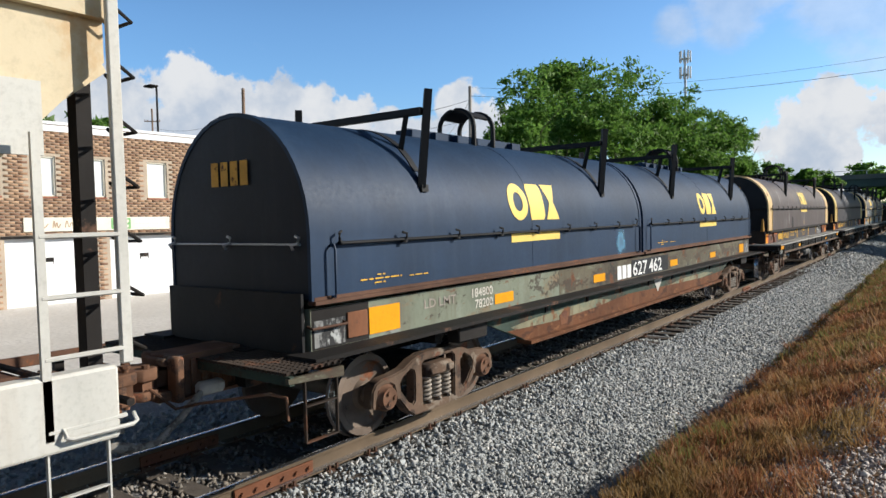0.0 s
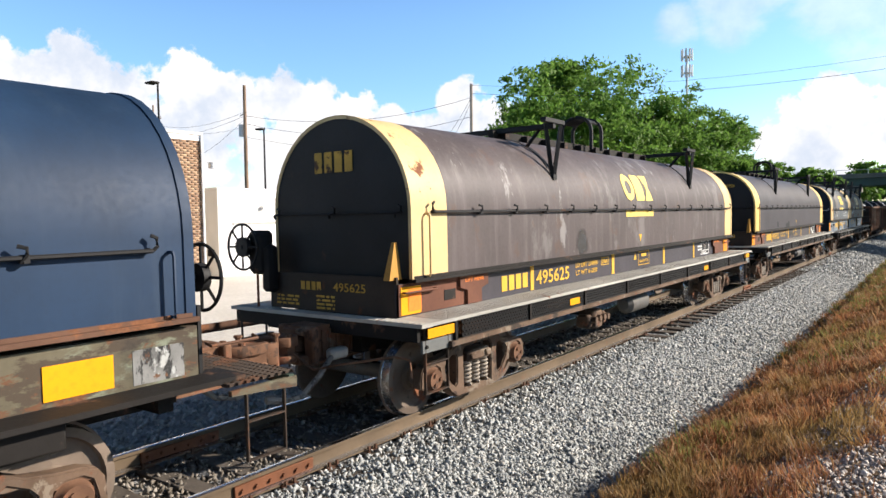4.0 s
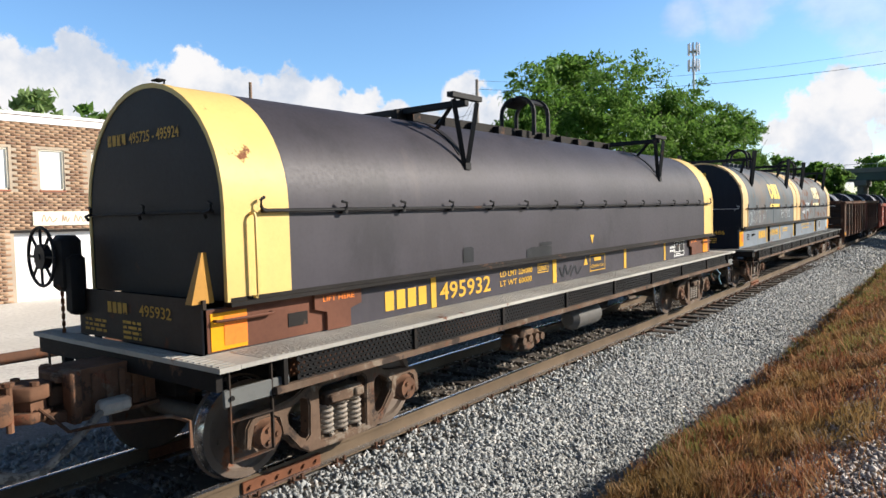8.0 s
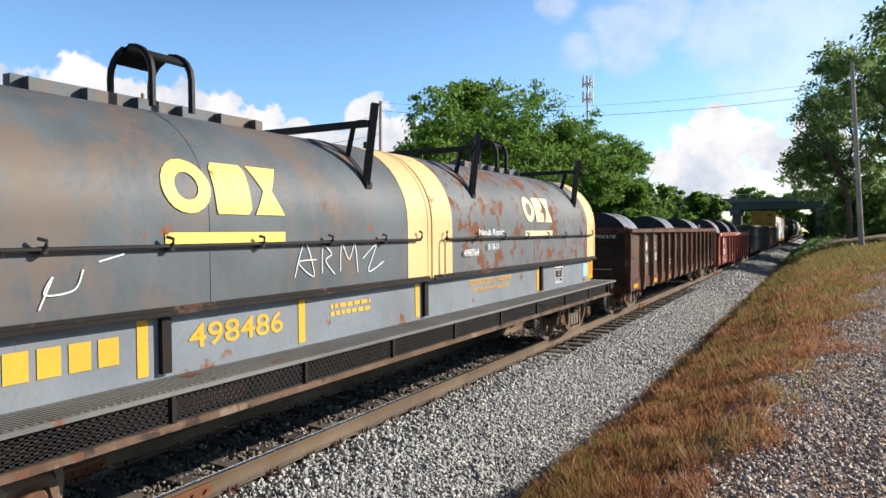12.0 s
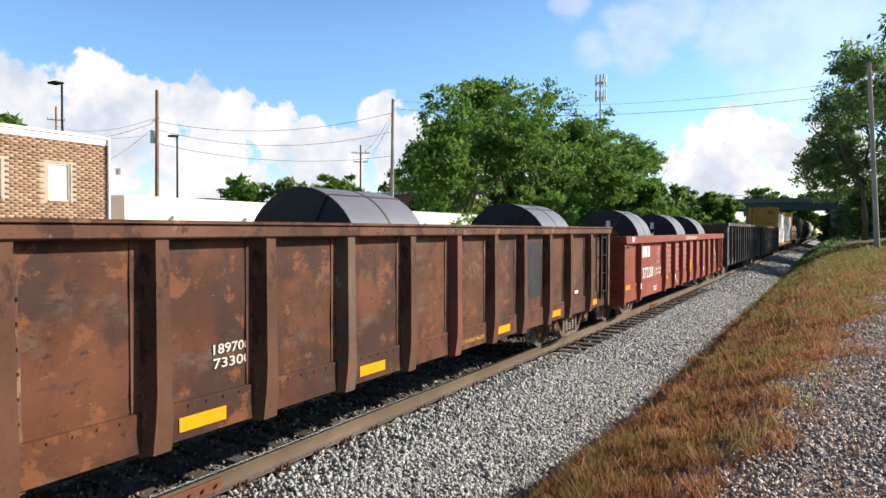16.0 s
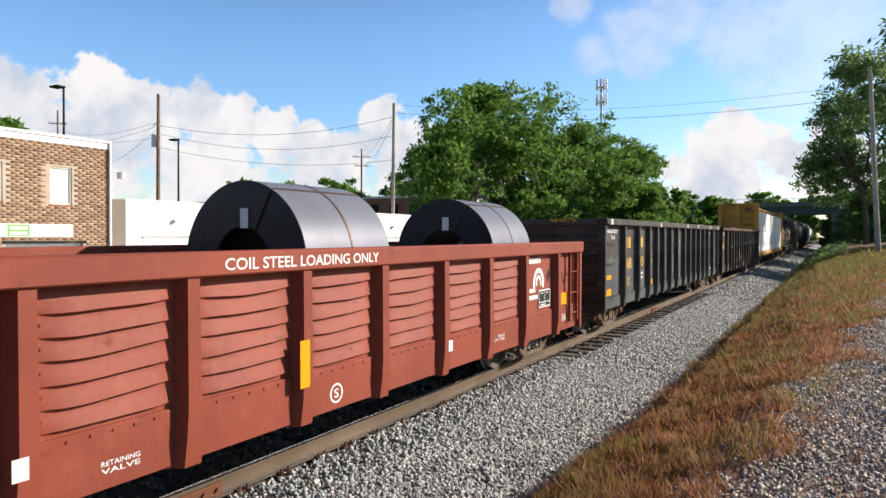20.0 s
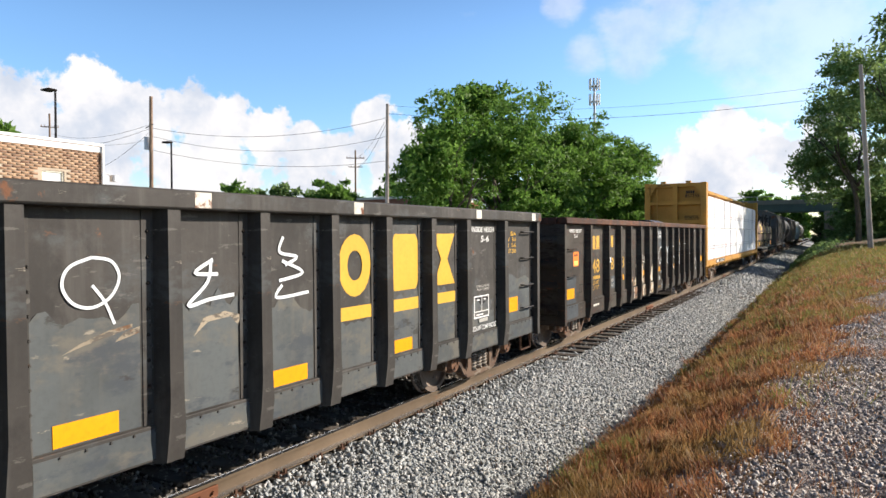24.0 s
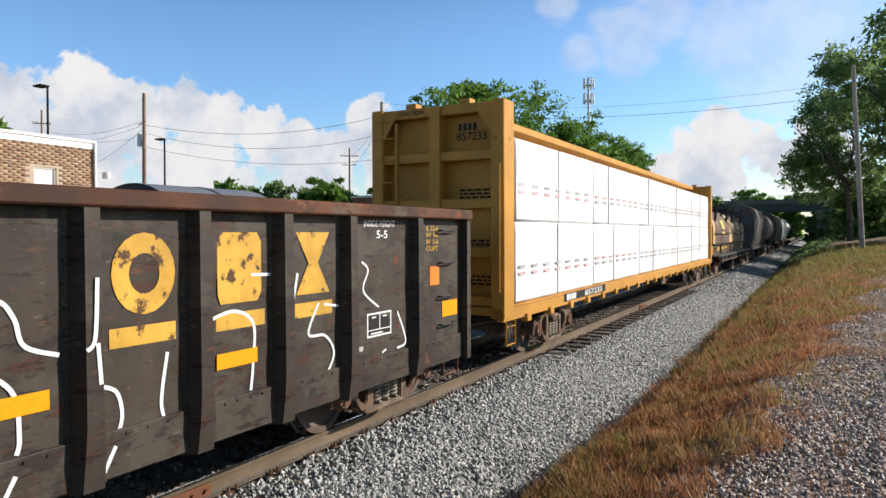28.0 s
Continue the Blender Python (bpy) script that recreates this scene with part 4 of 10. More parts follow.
def make_wheelset(bm):
    r = WHEEL_R
    for s in (1, -1):
        prof = [(0.64, 0.10), (0.64, 0.13), (0.675, 0.15), (0.665, 0.30), (0.655, 0.345), (0.652, 0.44), (0.675, 0.458), (0.690, 0.436), (0.70, r), (0.80, r - 0.006), (0.805, 0.36), (0.765, 0.345), (0.745, 0.30), (0.755, 0.16), (0.80, 0.13), (0.80, 0.10)]
        lathe(bm, [(s * x, q) for x, q in prof], 40)
    rod(bm, (-1.05, 0, 0), (1.05, 0, 0), 0.085, 12)
    for s in (1, -1):
        for k in range(2):
            a = math.pi * k + 0.4
            box(bm, min(s * 0.745, s * 0.76), max(s * 0.745, s * 0.76), 0.24 * math.cos(a) - 0.02, 0.24 * math.cos(a) + 0.02, 0.24 * math.sin(a) - 0.02, 0.24 * math.sin(a) + 0.02)
    return bm


def truck(car, y):
    t = part("truck", shared("truck_bolster", make_bolster, M["dark"]), None, car, "four-wheeled cast steel bogie", pose(0, y, 0))
    for s in (1, -1):
        part("side_frame", shared("side_frame%d" % s, lambda bm: make_side_frame(bm, s), M["truck"]), None, t, "dusty rust-brown cast side frame")
        for a in (-0.89, 0.89):
            part("bearing", shared("bearing%d" % s, lambda bm: make_bearing(bm, s), M["casting"]), None, t, at=pose(s * 0.98, a, WHEEL_R))
        part("bolster_end", shared("bolster_end%d" % s, lambda bm: make_bolster_end(bm, s), M["truck"]), None, t)
        for a in (-0.18, 0.0, 0.18) if s > 0 else (-0.12, 0.12):
            part("spring", shared("spring", make_spring, M["spring"]), None, t, at=pose(s * 1.03, a, 0.20))
    for a in (-0.89, 0.89):
        w = part("wheelset", shared("wheelset", make_wheelset, M["wheel"], 30), None, t, "steel wheels with worn bright rims on an axle", pose(0, a, WHEEL_R))
        if len(w.data.materials) == 1:
            w.data.materials.append(M["tread"])
            for p in w.data.polygons:
                q = math.hypot(p.center.y, p.center.z)
                if q > 0.40 and abs(p.center.x) < 0.81 and abs(p.center.x) > 0.69 and abs(p.normal.x) < 0.6:
                    p.material_index = 1
        WHEELS.append((w, a))
    return t


def plan(bm, outline, z0, z1, bev=0.012):
    """A closed outline of (x, y) drawn up from z0 to z1."""
    lo = [bm.verts.new((x, y, z0)) for x, y in outline]
    hi = [bm.verts.new((x, y, z1)) for x, y in outline]
    n = len(outline)
    made = [bm.faces.new((lo[i], lo[(i + 1) % n], hi[(i + 1) % n], hi[i])) for i in range(n)]
    made += [bm.faces.new(lo[::-1]), bm.faces.new(hi)]
    bmesh.ops.recalc_face_normals(bm, faces=made)
    if bev:
        bmesh.ops.bevel(bm, geom=list({e for v in lo + hi for e in v.link_edges}), offset=bev, segments=1, affect="EDGES")
    return bm


def make_coupler(bm):
    """Shank and hollow head with its guard arm; it points to -y."""
    plan(bm, [(-0.075, -0.44), (-0.085, 0.42), (0.085, 0.42), (0.075, -0.44)], 0.81, 0.96)
    plan(bm, [(-0.10, -0.42), (-0.20, -0.55), (-0.225, -0.72), (-0.19, -0.88), (-0.12, -0.90), (-0.09, -0.78), (-0.02, -0.70), (0.12, -0.72), (0.20, -0.62), (0.17, -0.48), (0.10, -0.42)], 0.91, 1.015)
    plan(bm, [(-0.10, -0.42), (-0.20, -0.55), (-0.225, -0.72), (-0.19, -0.86), (-0.12, -0.88), (-0.09, -0.78), (-0.02, -0.70), (0.12, -0.72), (0.20, -0.62), (0.17, -0.48), (0.10, -0.42)], 0.74, 0.82)
    plan(bm, [(-0.08, -0.44), (-0.17, -0.56), (-0.19, -0.84), (-0.13, -0.85), (-0.07, -0.74), (0.02, -0.66), (0.14, -0.60), (0.12, -0.48)], 0.815, 0.915, 0.0)
    for x, y in ((0.13, -0.56), (-0.12, -0.60)):
        rod(bm, (x, y, 1.01), (x, y, 1.045), 0.035, 8)
    return bm


def make_knuckle(bm):
    plan(bm, [(0.03, -0.70), (0.15, -0.72), (0.215, -0.80), (0.19, -0.92), (0.08, -0.97), (0.01, -0.92), (0.02, -0.87), (0.09, -0.85), (0.10, -0.79)], 0.77, 0.99, 0.016)
    rod(bm, (0.13, -0.74, 0.70), (0.13, -0.74, 1.06), 0.028)
    rod(bm, (0.13, -0.74, 1.05), (0.13, -0.74, 1.075), 0.045)
    return bm


def make_draft_box(bm):
    """The pocket of the draft gear: two cheeks with slots, a top and a bottom plate."""
    for s in (1, -1):
        box(bm, min(s * 0.17, s * 0.20), max(s * 0.17, s * 0.20), -0.28, 0.36, 0.70, 1.06)
        for k in range(5):
            box(bm, min(s * 0.20, s * 0.225), max(s * 0.20, s * 0.225), -0.18 + 0.11 * k, -0.13 + 0.11 * k, 0.72, 1.04, 0.006)
        box(bm, min(s * 0.20, s * 0.26), max(s * 0.20, s * 0.26), -0.28, 0.36, 0.69, 0.715)
    box(bm, -0.21, 0.21, -0.28, 0.36, 1.06, 1.085)
    box(bm, -0.21, 0.21, -0.28, 0.36, 0.675, 0.70)
    return bm


def make_striker(bm):
    """A thick frame round the shank."""
    for s in (1, -1):
        box(bm, min(s * 0.13, s * 0.29), max(s * 0.13, s * 0.29), -0.37, -0.28, 0.68, 1.09, 0.02)
    box(bm, -0.13, 0.13, -0.37, -0.28, 0.99, 1.09, 0.012)
    box(bm, -0.13, 0.13, -0.37, -0.28, 0.68, 0.79, 0.012)
    box(bm, -0.16, 0.16, -0.42, -0.36, 1.00, 1.07, 0.015)
    return bm


def coupler(car, y, d, reach=0.0):
    """d = 1: at the front end, which points to -y."""
    at = pose(0, y - d * reach, 0) @ pose(0, 0, 0, 0, 0, 0 if d > 0 else 180)
    part("coupler", shared("coupler", make_coupler, M["casting"]), None, car, "rusty knuckle coupler", at)
    part("knuckle", shared("knuckle", make_knuckle, M["casting"]), None, car, "", at)
    part("draft_box", shared("draft_box", make_draft_box, M["casting"]), None, car, "", at)
    part("striker_plate", shared("striker_plate", make_striker, M["casting"]), None, car, "", at)
    part("carrier_iron", shared("carrier_iron", lambda bm: box(bm, -0.21, 0.21, -0.50, -0.36, 0.70, 0.79, 0.015), M["casting"]), None, car, "", at)
    bm = bmesh.new()
    tube(bm, [(0.30, 0.02, 0.78), (0.36, -0.18, 0.76), (0.40, -0.40, 0.60), (0.36, -0.62, 0.42), (0.28, -0.80, 0.40)], 0.031, 8)
    tube(bm, [(0.28, -0.78, 0.40), (0.24, -0.90, 0.44), (0.22, -0.96, 0.44)], 0.045, 8)
    part("air_hose", bm, M["hose"], car, "grey rubber brake hose", at)
    part("angle_cock", box(bmesh.new(), 0.27, 0.40, -0.20, 0.06, 0.72, 0.84, 0.03), M["grate"], car, "pale brake-pipe valve", at)
    bm = bmesh.new()
    tube(bm, [(0.16, -0.55, 0.84), (0.34, -0.42, 0.66), (0.50, -0.30, 0.70), (1.15, -0.06, 0.82), (1.32, -0.02, 0.80), (1.36, -0.04, 0.62)], 0.014, 6)
    part("uncoupling_lever", bm, M["casting"], car, at=at)


def grab(car, a, b, out, r=0.012, material=None, name="grab_iron"):
    """A bent bar from a to b, standing off by out."""
    a, b, o = Vector(a), Vector(b), Vector(out)
    d = (b - a).normalized() * 0.03
    bm = bmesh.new()
    tube(bm, [a, a + o * 0.8, a + o + d, b + o - d, b + o * 0.8, b], r, 6)
    return part(name, bm, material or M["black"], car)


def step(car, y, x=1.42, z0=0.44, z1=0.95, w=0.32, material=None):
    """A stirrup of flat bar with two treads."""
    bm = bmesh.new()
    for d in (-w / 2, w / 2):
        box(bm, x - 0.016, x + 0.016, y + d - 0.006, y + d + 0.006, z0, z1)
    for z in (z0, z0 + 0.30):
        box(bm, x - 0.018, x + 0.018, y - w / 2 + 0.006, y + w / 2 - 0.006, z, z + 0.012)
    return part("sill_step", bm, material or M["browndeck"], car)


def brake_wheel(car, x, y, z, r=0.28, d=1):
    """d = 1: its gear stands behind it, towards +y."""
    bm = bmesh.new()
    n = 28
    for k in range(n):
        a, b = 2 * math.pi * k / n, 2 * math.pi * (k + 1) / n
        rod(bm, (x + r * math.cos(a), y, z + r * math.sin(a)), (x + r * math.cos(b), y, z + r * math.sin(b)), 0.016, 6)
    for k in range(8):
        a = 2 * math.pi * k / 8
        rod(bm, (x, y, z), (x + r * math.cos(a), y, z + r * math.sin(a)), 0.014, 5)
    rod(bm, (x, y - d * 0.02, z), (x, y + d * 0.05, z), 0.12, 16)
    rod(bm, (x, y - d * 0.03, z), (x, y + d * 0.25, z), 0.03, 8)
    part("brake_wheel", bm, M["black"], car, "black spoked hand-brake wheel")
    if d < 0:
        return
    bm = bmesh.new()
    box(bm, x - 0.02, x + 0.30, min(y + d * 0.08, y + d * 0.26), max(y + d * 0.08, y + d * 0.26), z - 0.34, z + 0.20, 0.05)
    box(bm, x + 0.20, x + 0.40, min(y + d * 0.10, y + d * 0.24), max(y + d * 0.10, y + d * 0.24), z - 0.55, z + 0.02, 0.04)
    part("brake_housing", bm, M["dark"], car)
    bm = bmesh.new()
    for k in range(16):
        zc = z - 0.36 - 0.036 * k
        e = (0.016, 0.004) if k % 2 else (0.004, 0.016)
        box(bm, x + 0.12 - e[0], x + 0.12 + e[0], y + d * 0.12 - e[1], y + d * 0.12 + e[1], zc - 0.024, zc + 0.024)
    part("brake_chain", bm, M["rust"], car)


# ---- coil cars -----------------------------------------------------------------
HW = 1.09  # half the width of the hoods


def hood_outline(zb, zl, zc, w=HW, off=0.0, n=22):
    pts = [(w + off, zb), (w + off, zl)]
    for k in range(1, n):
        a = math.pi * k / n
        pts.append(((w + off) * math.cos(a), zl + (zc - zl + off) * math.sin(a)))
    return pts + [(-w - off, zl), (-w - off, zb)]


def hood_x(z, zl, zc, w=HW):
    return w if z <= zl else w * math.sqrt(max(0.0, 1 - ((z - zl) / (zc - zl)) ** 2))


def hood_shell(bm, pts, inner, y0, y1):
    rows = [[bm.verts.new((x, y, z)) for x, z in p] for p, y in ((pts, y0), (pts, y1), (inner, y1), (inner, y0))]
    n = len(pts)
    for u, v in zip(rows, rows[1:] + rows[:1]):
        for k in range(n - 1):
            bm.faces.new((u[k], u[k + 1], v[k + 1], v[k]))
    for k in (0, n - 1):
        bm.faces.new([r[k] for r in rows])
    bmesh.ops.recalc_face_normals(bm, faces=bm.faces)
    return bm


def hood(car, y0, y1, zb, zl, zc, main, end, band=None, bandw=0.62, bands=(1, 1), seams=2, zr=None, pitch=0.95, rear_grab=False):
    zr = zl if zr is None else zr
    L = y1 - y0
    h = part("hood", prism(bmesh.new(), hood_outline(zb, zl, zc), y0, y1), main, car, "long rounded sheet-steel coil hood")
    for d, y in ((1, y0), (-1, y1)):
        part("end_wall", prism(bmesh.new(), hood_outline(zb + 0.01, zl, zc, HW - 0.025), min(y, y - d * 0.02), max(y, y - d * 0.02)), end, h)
        part("end_rim", hood_shell(bmesh.new(), hood_outline(zb, zl, zc, off=0.012), hood_outline(zb, zl, zc, off=-0.03), y - d * 0.03, y + d * 0.05), M["navy"] if band is None else band, h)
    for flag, y, d in ((bands[0], y0, 1), (bands[1], y1, -1)):
        if flag and band is not None:
            part("end_band", hood_shell(bmesh.new(), hood_outline(zb, zl, zc, off=0.006), hood_outline(zb, zl, zc, off=-0.02), y + d * 0.0, y + d * bandw), band, h, "cream-yellow painted band")
    for k in range(1, seams):
        y = y0 + L * k / seams
        part("seam", hood_shell(bmesh.new(), hood_outline(zb, zl, zc, off=0.004), hood_outline(zb, zl, zc, off=-0.02), y - 0.02, y + 0.02), main, h)
    for s in (1, -1):
        bm = bmesh.new()
        box(bm, s * 1.05, s * 1.15, y0 - 0.03, y1 + 0.03, zb - 0.035, zb)
        box(bm, s * 1.09, s * 1.105, y0, y1, zb, zb + 0.03)
        part("hood_rim", bm, M["browndeck"] if main is M["navy"] else M["dark"], h)
        bm = bmesh.new()
        rod(bm, (s * 1.145, y0 + 0.32, zr), (s * 1.145, y1 - 0.32, zr), 0.016, 6)
        for y, d in ((y0 + 0.32, 1), (y1 - 0.32, -1)):
            tube(bm, [(s * 1.145, y, zr), (s * 1.15, y - d * 0.03, zr + 0.03), (s * 1.15, y - d * 0.03, zr + 0.09), (s * 1.14, y + d * 0.01, zr + 0.11)], 0.015, 5)
            rod(bm, (s * 1.08, y + d * 0.02, zr), (s * 1.15, y + d * 0.02, zr), 0.02, 6)
        part("latch_rod", bm, M["black"], h)
    n = max(3, round((L - 2.4) / pitch))
    for k in range(n + 1):
        y = y0 + 1.25 + (L - 2.4) * k / n

        def make_latch(bm):
            box(bm, 0, 0.07, -0.018, 0.018, -0.035, 0.02)
            tube(bm, [(0.05, -0.03, -0.03), (0.075, 0.0, 0.02), (0.08, 0.0, 0.06), (0.06, -0.05, 0.075)], 0.014, 5)
            return bm
        part("latch", shared("latch", make_latch, M["black"]), None, h, at=pose(HW, y, zr))
    # rod and hooks across the front wall
    bm = bmesh.new()
    rod(bm, (-1.04, y0 - 0.06, zr), (1.0, y0 - 0.06, zr), 0.011, 6)
    for x in (-0.98, -0.02, 0.98):
        tube(bm, [(x - 0.09, y0 - 0.05, zr - 0.05), (x - 0.08, y0 - 0.08, zr - 0.01), (x + 0.02, y0 - 0.08, zr + 0.01), (x + 0.03, y0 - 0.08, zr + 0.06), (x - 0.03, y0 - 0.07, zr + 0.075)], 0.015, 5)
    part("end_latch_rod", bm, M["galv"] if end is M["navy_end_shade"] else M["black"], h)
    # upright grab bars on the near face
    for y in (y0 + 0.22, y1 - 0.17) if rear_grab else (y0 + 0.22,):
        grab(h, (HW, y, zb + 0.02), (HW, y, zr - 0.02), (0.07, 0, 0), 0.014, band or M["navy"])
    return h


def bail(car, y, zc, w=0.42, hgt=0.52, material=None):
    """Two arched loops that the crane takes hold of, joined by a plate."""
    bm = bmesh.new()
    for d in (-w / 2, w / 2):
        pts = [(-0.30, y + d, zc - 0.02), (-0.30, y + d, zc + hgt - 0.26)]
        pts += [(-0.30 * math.cos(math.pi * k / 10), y + d, zc + hgt - 0.26 + 0.26 * math.sin(math.pi * k / 10)) for k in range(1, 10)]
        pts += [(0.30, y + d, zc + hgt - 0.26), (0.30, y + d, zc - 0.02)]
        tube(bm, pts, 0.035, 6)
    arch = [(-0.30 * math.cos(math.pi * k / 10), zc + hgt - 0.26 + 0.26 * math.sin(math.pi * k / 10)) for k in range(2, 9)]
    inner = [(x * 0.93, z - 0.025) for x, z in arch]
    prism(bm, arch + inner[::-1], y - w / 2, y + w / 2)
    part("lifting_bail", bm, material or M["black"], car, "black arched lifting bail")


def stacking_bracket(car, y, zl, zc, vee=False, material=None):
    """A beam across the roof on legs that stand on the shoulders of the hood."""
    m = material or M["black"]
    top = zc + 0.16
    w = 1.02
    part("bracket_beam", box(bmesh.new(), -w, w, y - 0.045, y + 0.045, top - 0.08, top, 0.008), m, car, "black steel stacking beam")
    for s in (1, -1):
        zf = zl + 0.46
        xf = hood_x(zf, zl, zc)
        if vee:
            for d in (-0.24, 0.24):
                part("bracket_leg", tube(bmesh.new(), [(s * xf, y + d * 0.12, zf), (s * 1.0, y + d, top - 0.02)], 0.036, 4), m, car)
            part("bracket_rail", box(bmesh.new(), min(s * 0.95, s * 1.04), max(s * 0.95, s * 1.04), y - 0.30, y + 0.30, top, top + 0.06), m, car)
            part("bracket_strut", tube(bmesh.new(), [(s * 0.55, y, zl + (zc - zl) * 0.86), (s * 0.80, y, top - 0.04)], 0.03, 4), m, car)
        else:
            part("bracket_leg", tube(bmesh.new(), [(s * xf, y - 0.02, zf), (s * 1.06, y + 0.07, top + 0.20)], 0.062, 4), m, car, "heavy black bracket leg")
            part("bracket_strut", tube(bmesh.new(), [(s * 0.70, y, zl + (zc - zl) * 0.76), (s * 0.80, y, top - 0.04)], 0.04, 4), m, car)
        part("bracket_foot", box(bmesh.new(), min(s * (xf - 0.04), s * (xf + 0.04)), max(s * (xf - 0.04), s * (xf + 0.04)), y - 0.055, y + 0.055, zf - 0.05, zf + 0.03), m, car)
    shell = hood_shell(bmesh.new(), hood_outline(zl, zl, zc, off=0.010)[5:-5], hood_outline(zl, zl, zc, off=-0.01)[5:-5], y - 0.05, y + 0.05)
    part("bracket_saddle", shell, m, car)


def perforated(bm, x, y0, y1, z0, z1, pitch=0.058):
    """A punched plate: bars round rows of holes."""
    n, k = max(2, int((y1 - y0) / pitch)), max(2, int((z1 - z0) / (pitch * 0.62)))
    dy, dz = (y1 - y0) / n, (z1 - z0) / k
    for j in range(k + 1):
        box(bm, x - 0.006, x + 0.006, y0, y1, z0 + j * dz - 0.009, z0 + j * dz + 0.009)
    for j in range(k):
        for i in range(n):
            y = y0 + (i + 0.5 * (j % 2)) * dy
            box(bm, x - 0.006, x + 0.006, y - 0.015, y + 0.015, z0 + j * dz, z0 + (j + 1) * dz)
    return bm


def coil_body(car, L, trucks, zb, zd, side, end, x_side=1.02, x_walk=1.53, walk_mat=None, holes=True, ends=None, reach=(0.22, 0.24)):
    """The trough under the hoods, the walkways, sills, couplers and running gear."""
    walk_mat = walk_mat or M["grate"]
    ends = ends or (0.42, L - 0.42)
    for s in (1, -1):
        part("side_panel", box(bmesh.new(), min(s * (x_side - 0.03), s * x_side), max(s * (x_side - 0.03), s * x_side), ends[0], ends[1], zd, zb - 0.045), side, car)
        w = part("walkway", box(bmesh.new(), min(s * x_side, s * x_walk), max(s * x_side, s * x_walk), ends[0] - 0.036, ends[1] + 0.036, zd - 0.035, zd - 0.001), walk_mat, car, "worn steel grating walkway")
        bm = bmesh.new()
        if s > 0:
            n = int((L - 0.8) / 0.03)
            for i in range(n):
                y = 0.4 + i * 0.03
                box(bm, x_side + (0.02 if i % 2 else 0.06), x_walk - (0.06 if i % 2 else 0.02), y, y + 0.019, zd, zd + 0.003)
            part("grating_tread", bm, walk_mat, w)
        bm = bmesh.new()
        part("sill_flange", box(bmesh.new(), min(s * (x_walk - 0.05), s * x_walk), max(s * (x_walk - 0.05), s * x_walk), 0.5, L - 0.5, zd - 0.30, zd - 0.245), M["truck"], car, "dusty brown lower flange")
        box(bm, min(s * (x_walk - 0.30), s * (x_walk - 0.08)), max(s * (x_walk - 0.30), s * (x_walk - 0.08)), 0.5, L - 0.5, zd - 0.33, zd - 0.29)
        part("side_sill", bm, M["dark"], car)
        n = int(L / 1.6)
        for i in range(n + 1):
            y = 0.6 + (L - 1.2) * i / n
            part("sill_post", box(bmesh.new(), min(s * (x_walk - 0.10), s * (x_walk - 0.01)), max(s * (x_walk - 0.10), s * (x_walk - 0.01)), y - 0.02, y + 0.02, zd - 0.27, zd - 0.035), M["dark"], car)
        if holes and s > 0:
            part("punched_plate", perforated(bmesh.new(), x_walk - 0.04, 0.75, L - 0.75, zd - 0.235, zd - 0.05), M["black"], car, "punched steel side plate")
            part("inner_sheet", box(bmesh.new(), x_walk - 0.16, x_walk - 0.15, 0.75, L - 0.75, zd - 0.24, zd - 0.05), M["rust_orange"], car, "rust-orange sheet behind the holes")
    for d, y in ((1, ends[0]), (-1, ends[1])):
        part("end_panel", box(bmesh.new(), -x_side, x_side, min(y, y + d * 0.03), max(y, y + d * 0.03), zd, zb + 0.03), end, car)
        y0, y1 = sorted((y - d * 0.04, 0.0 if d > 0 else L))
        p = part("end_platform", box(bmesh.new(), -x_walk, x_walk, y0, y1, zd - 0.04, zd), walk_mat, car)
        part("end_sill", box(bmesh.new(), -1.45, 1.45, y0 + 0.02 if d > 0 else y0 + 0.1, y1 - 0.1 if d > 0 else y1 - 0.02, zd - 0.19, zd - 0.04), M["dark"], car)
        coupler(car, 0.12 if d > 0 else L - 0.12, d, reach[0] if d > 0 else reach[1])
        bm = bmesh.new()
        for i in range(40):
            x = -x_walk + 0.05 + i * (2 * x_walk - 0.1) / 39
            box(bm, x - 0.014, x + 0.014, y0 + 0.02, y1 - 0.02, zd, zd + 0.005)
        part("grating_tread", bm, walk_mat, p)
        for s in (1, -1):
            step(car, (0.30 if d > 0 else L - 0.30), s * (x_walk - 0.06), 0.45, zd - 0.05, 0.38, M["sooty"])
    part("centre_sill", box(bmesh.new(), -0.36, 0.36, 0.35, L - 0.35, 0.72, zd - 0.04), M["dark"], car)
    for i in range(9):
        y = 1.0 + (L - 2.0) * i / 8
        part("cross_bearer", box(bmesh.new(), -1.40, 1.40, y - 0.05, y + 0.05, zd - 0.24, zd - 0.05), M["dark"], car)
    for y in trucks:
        truck(car, y)


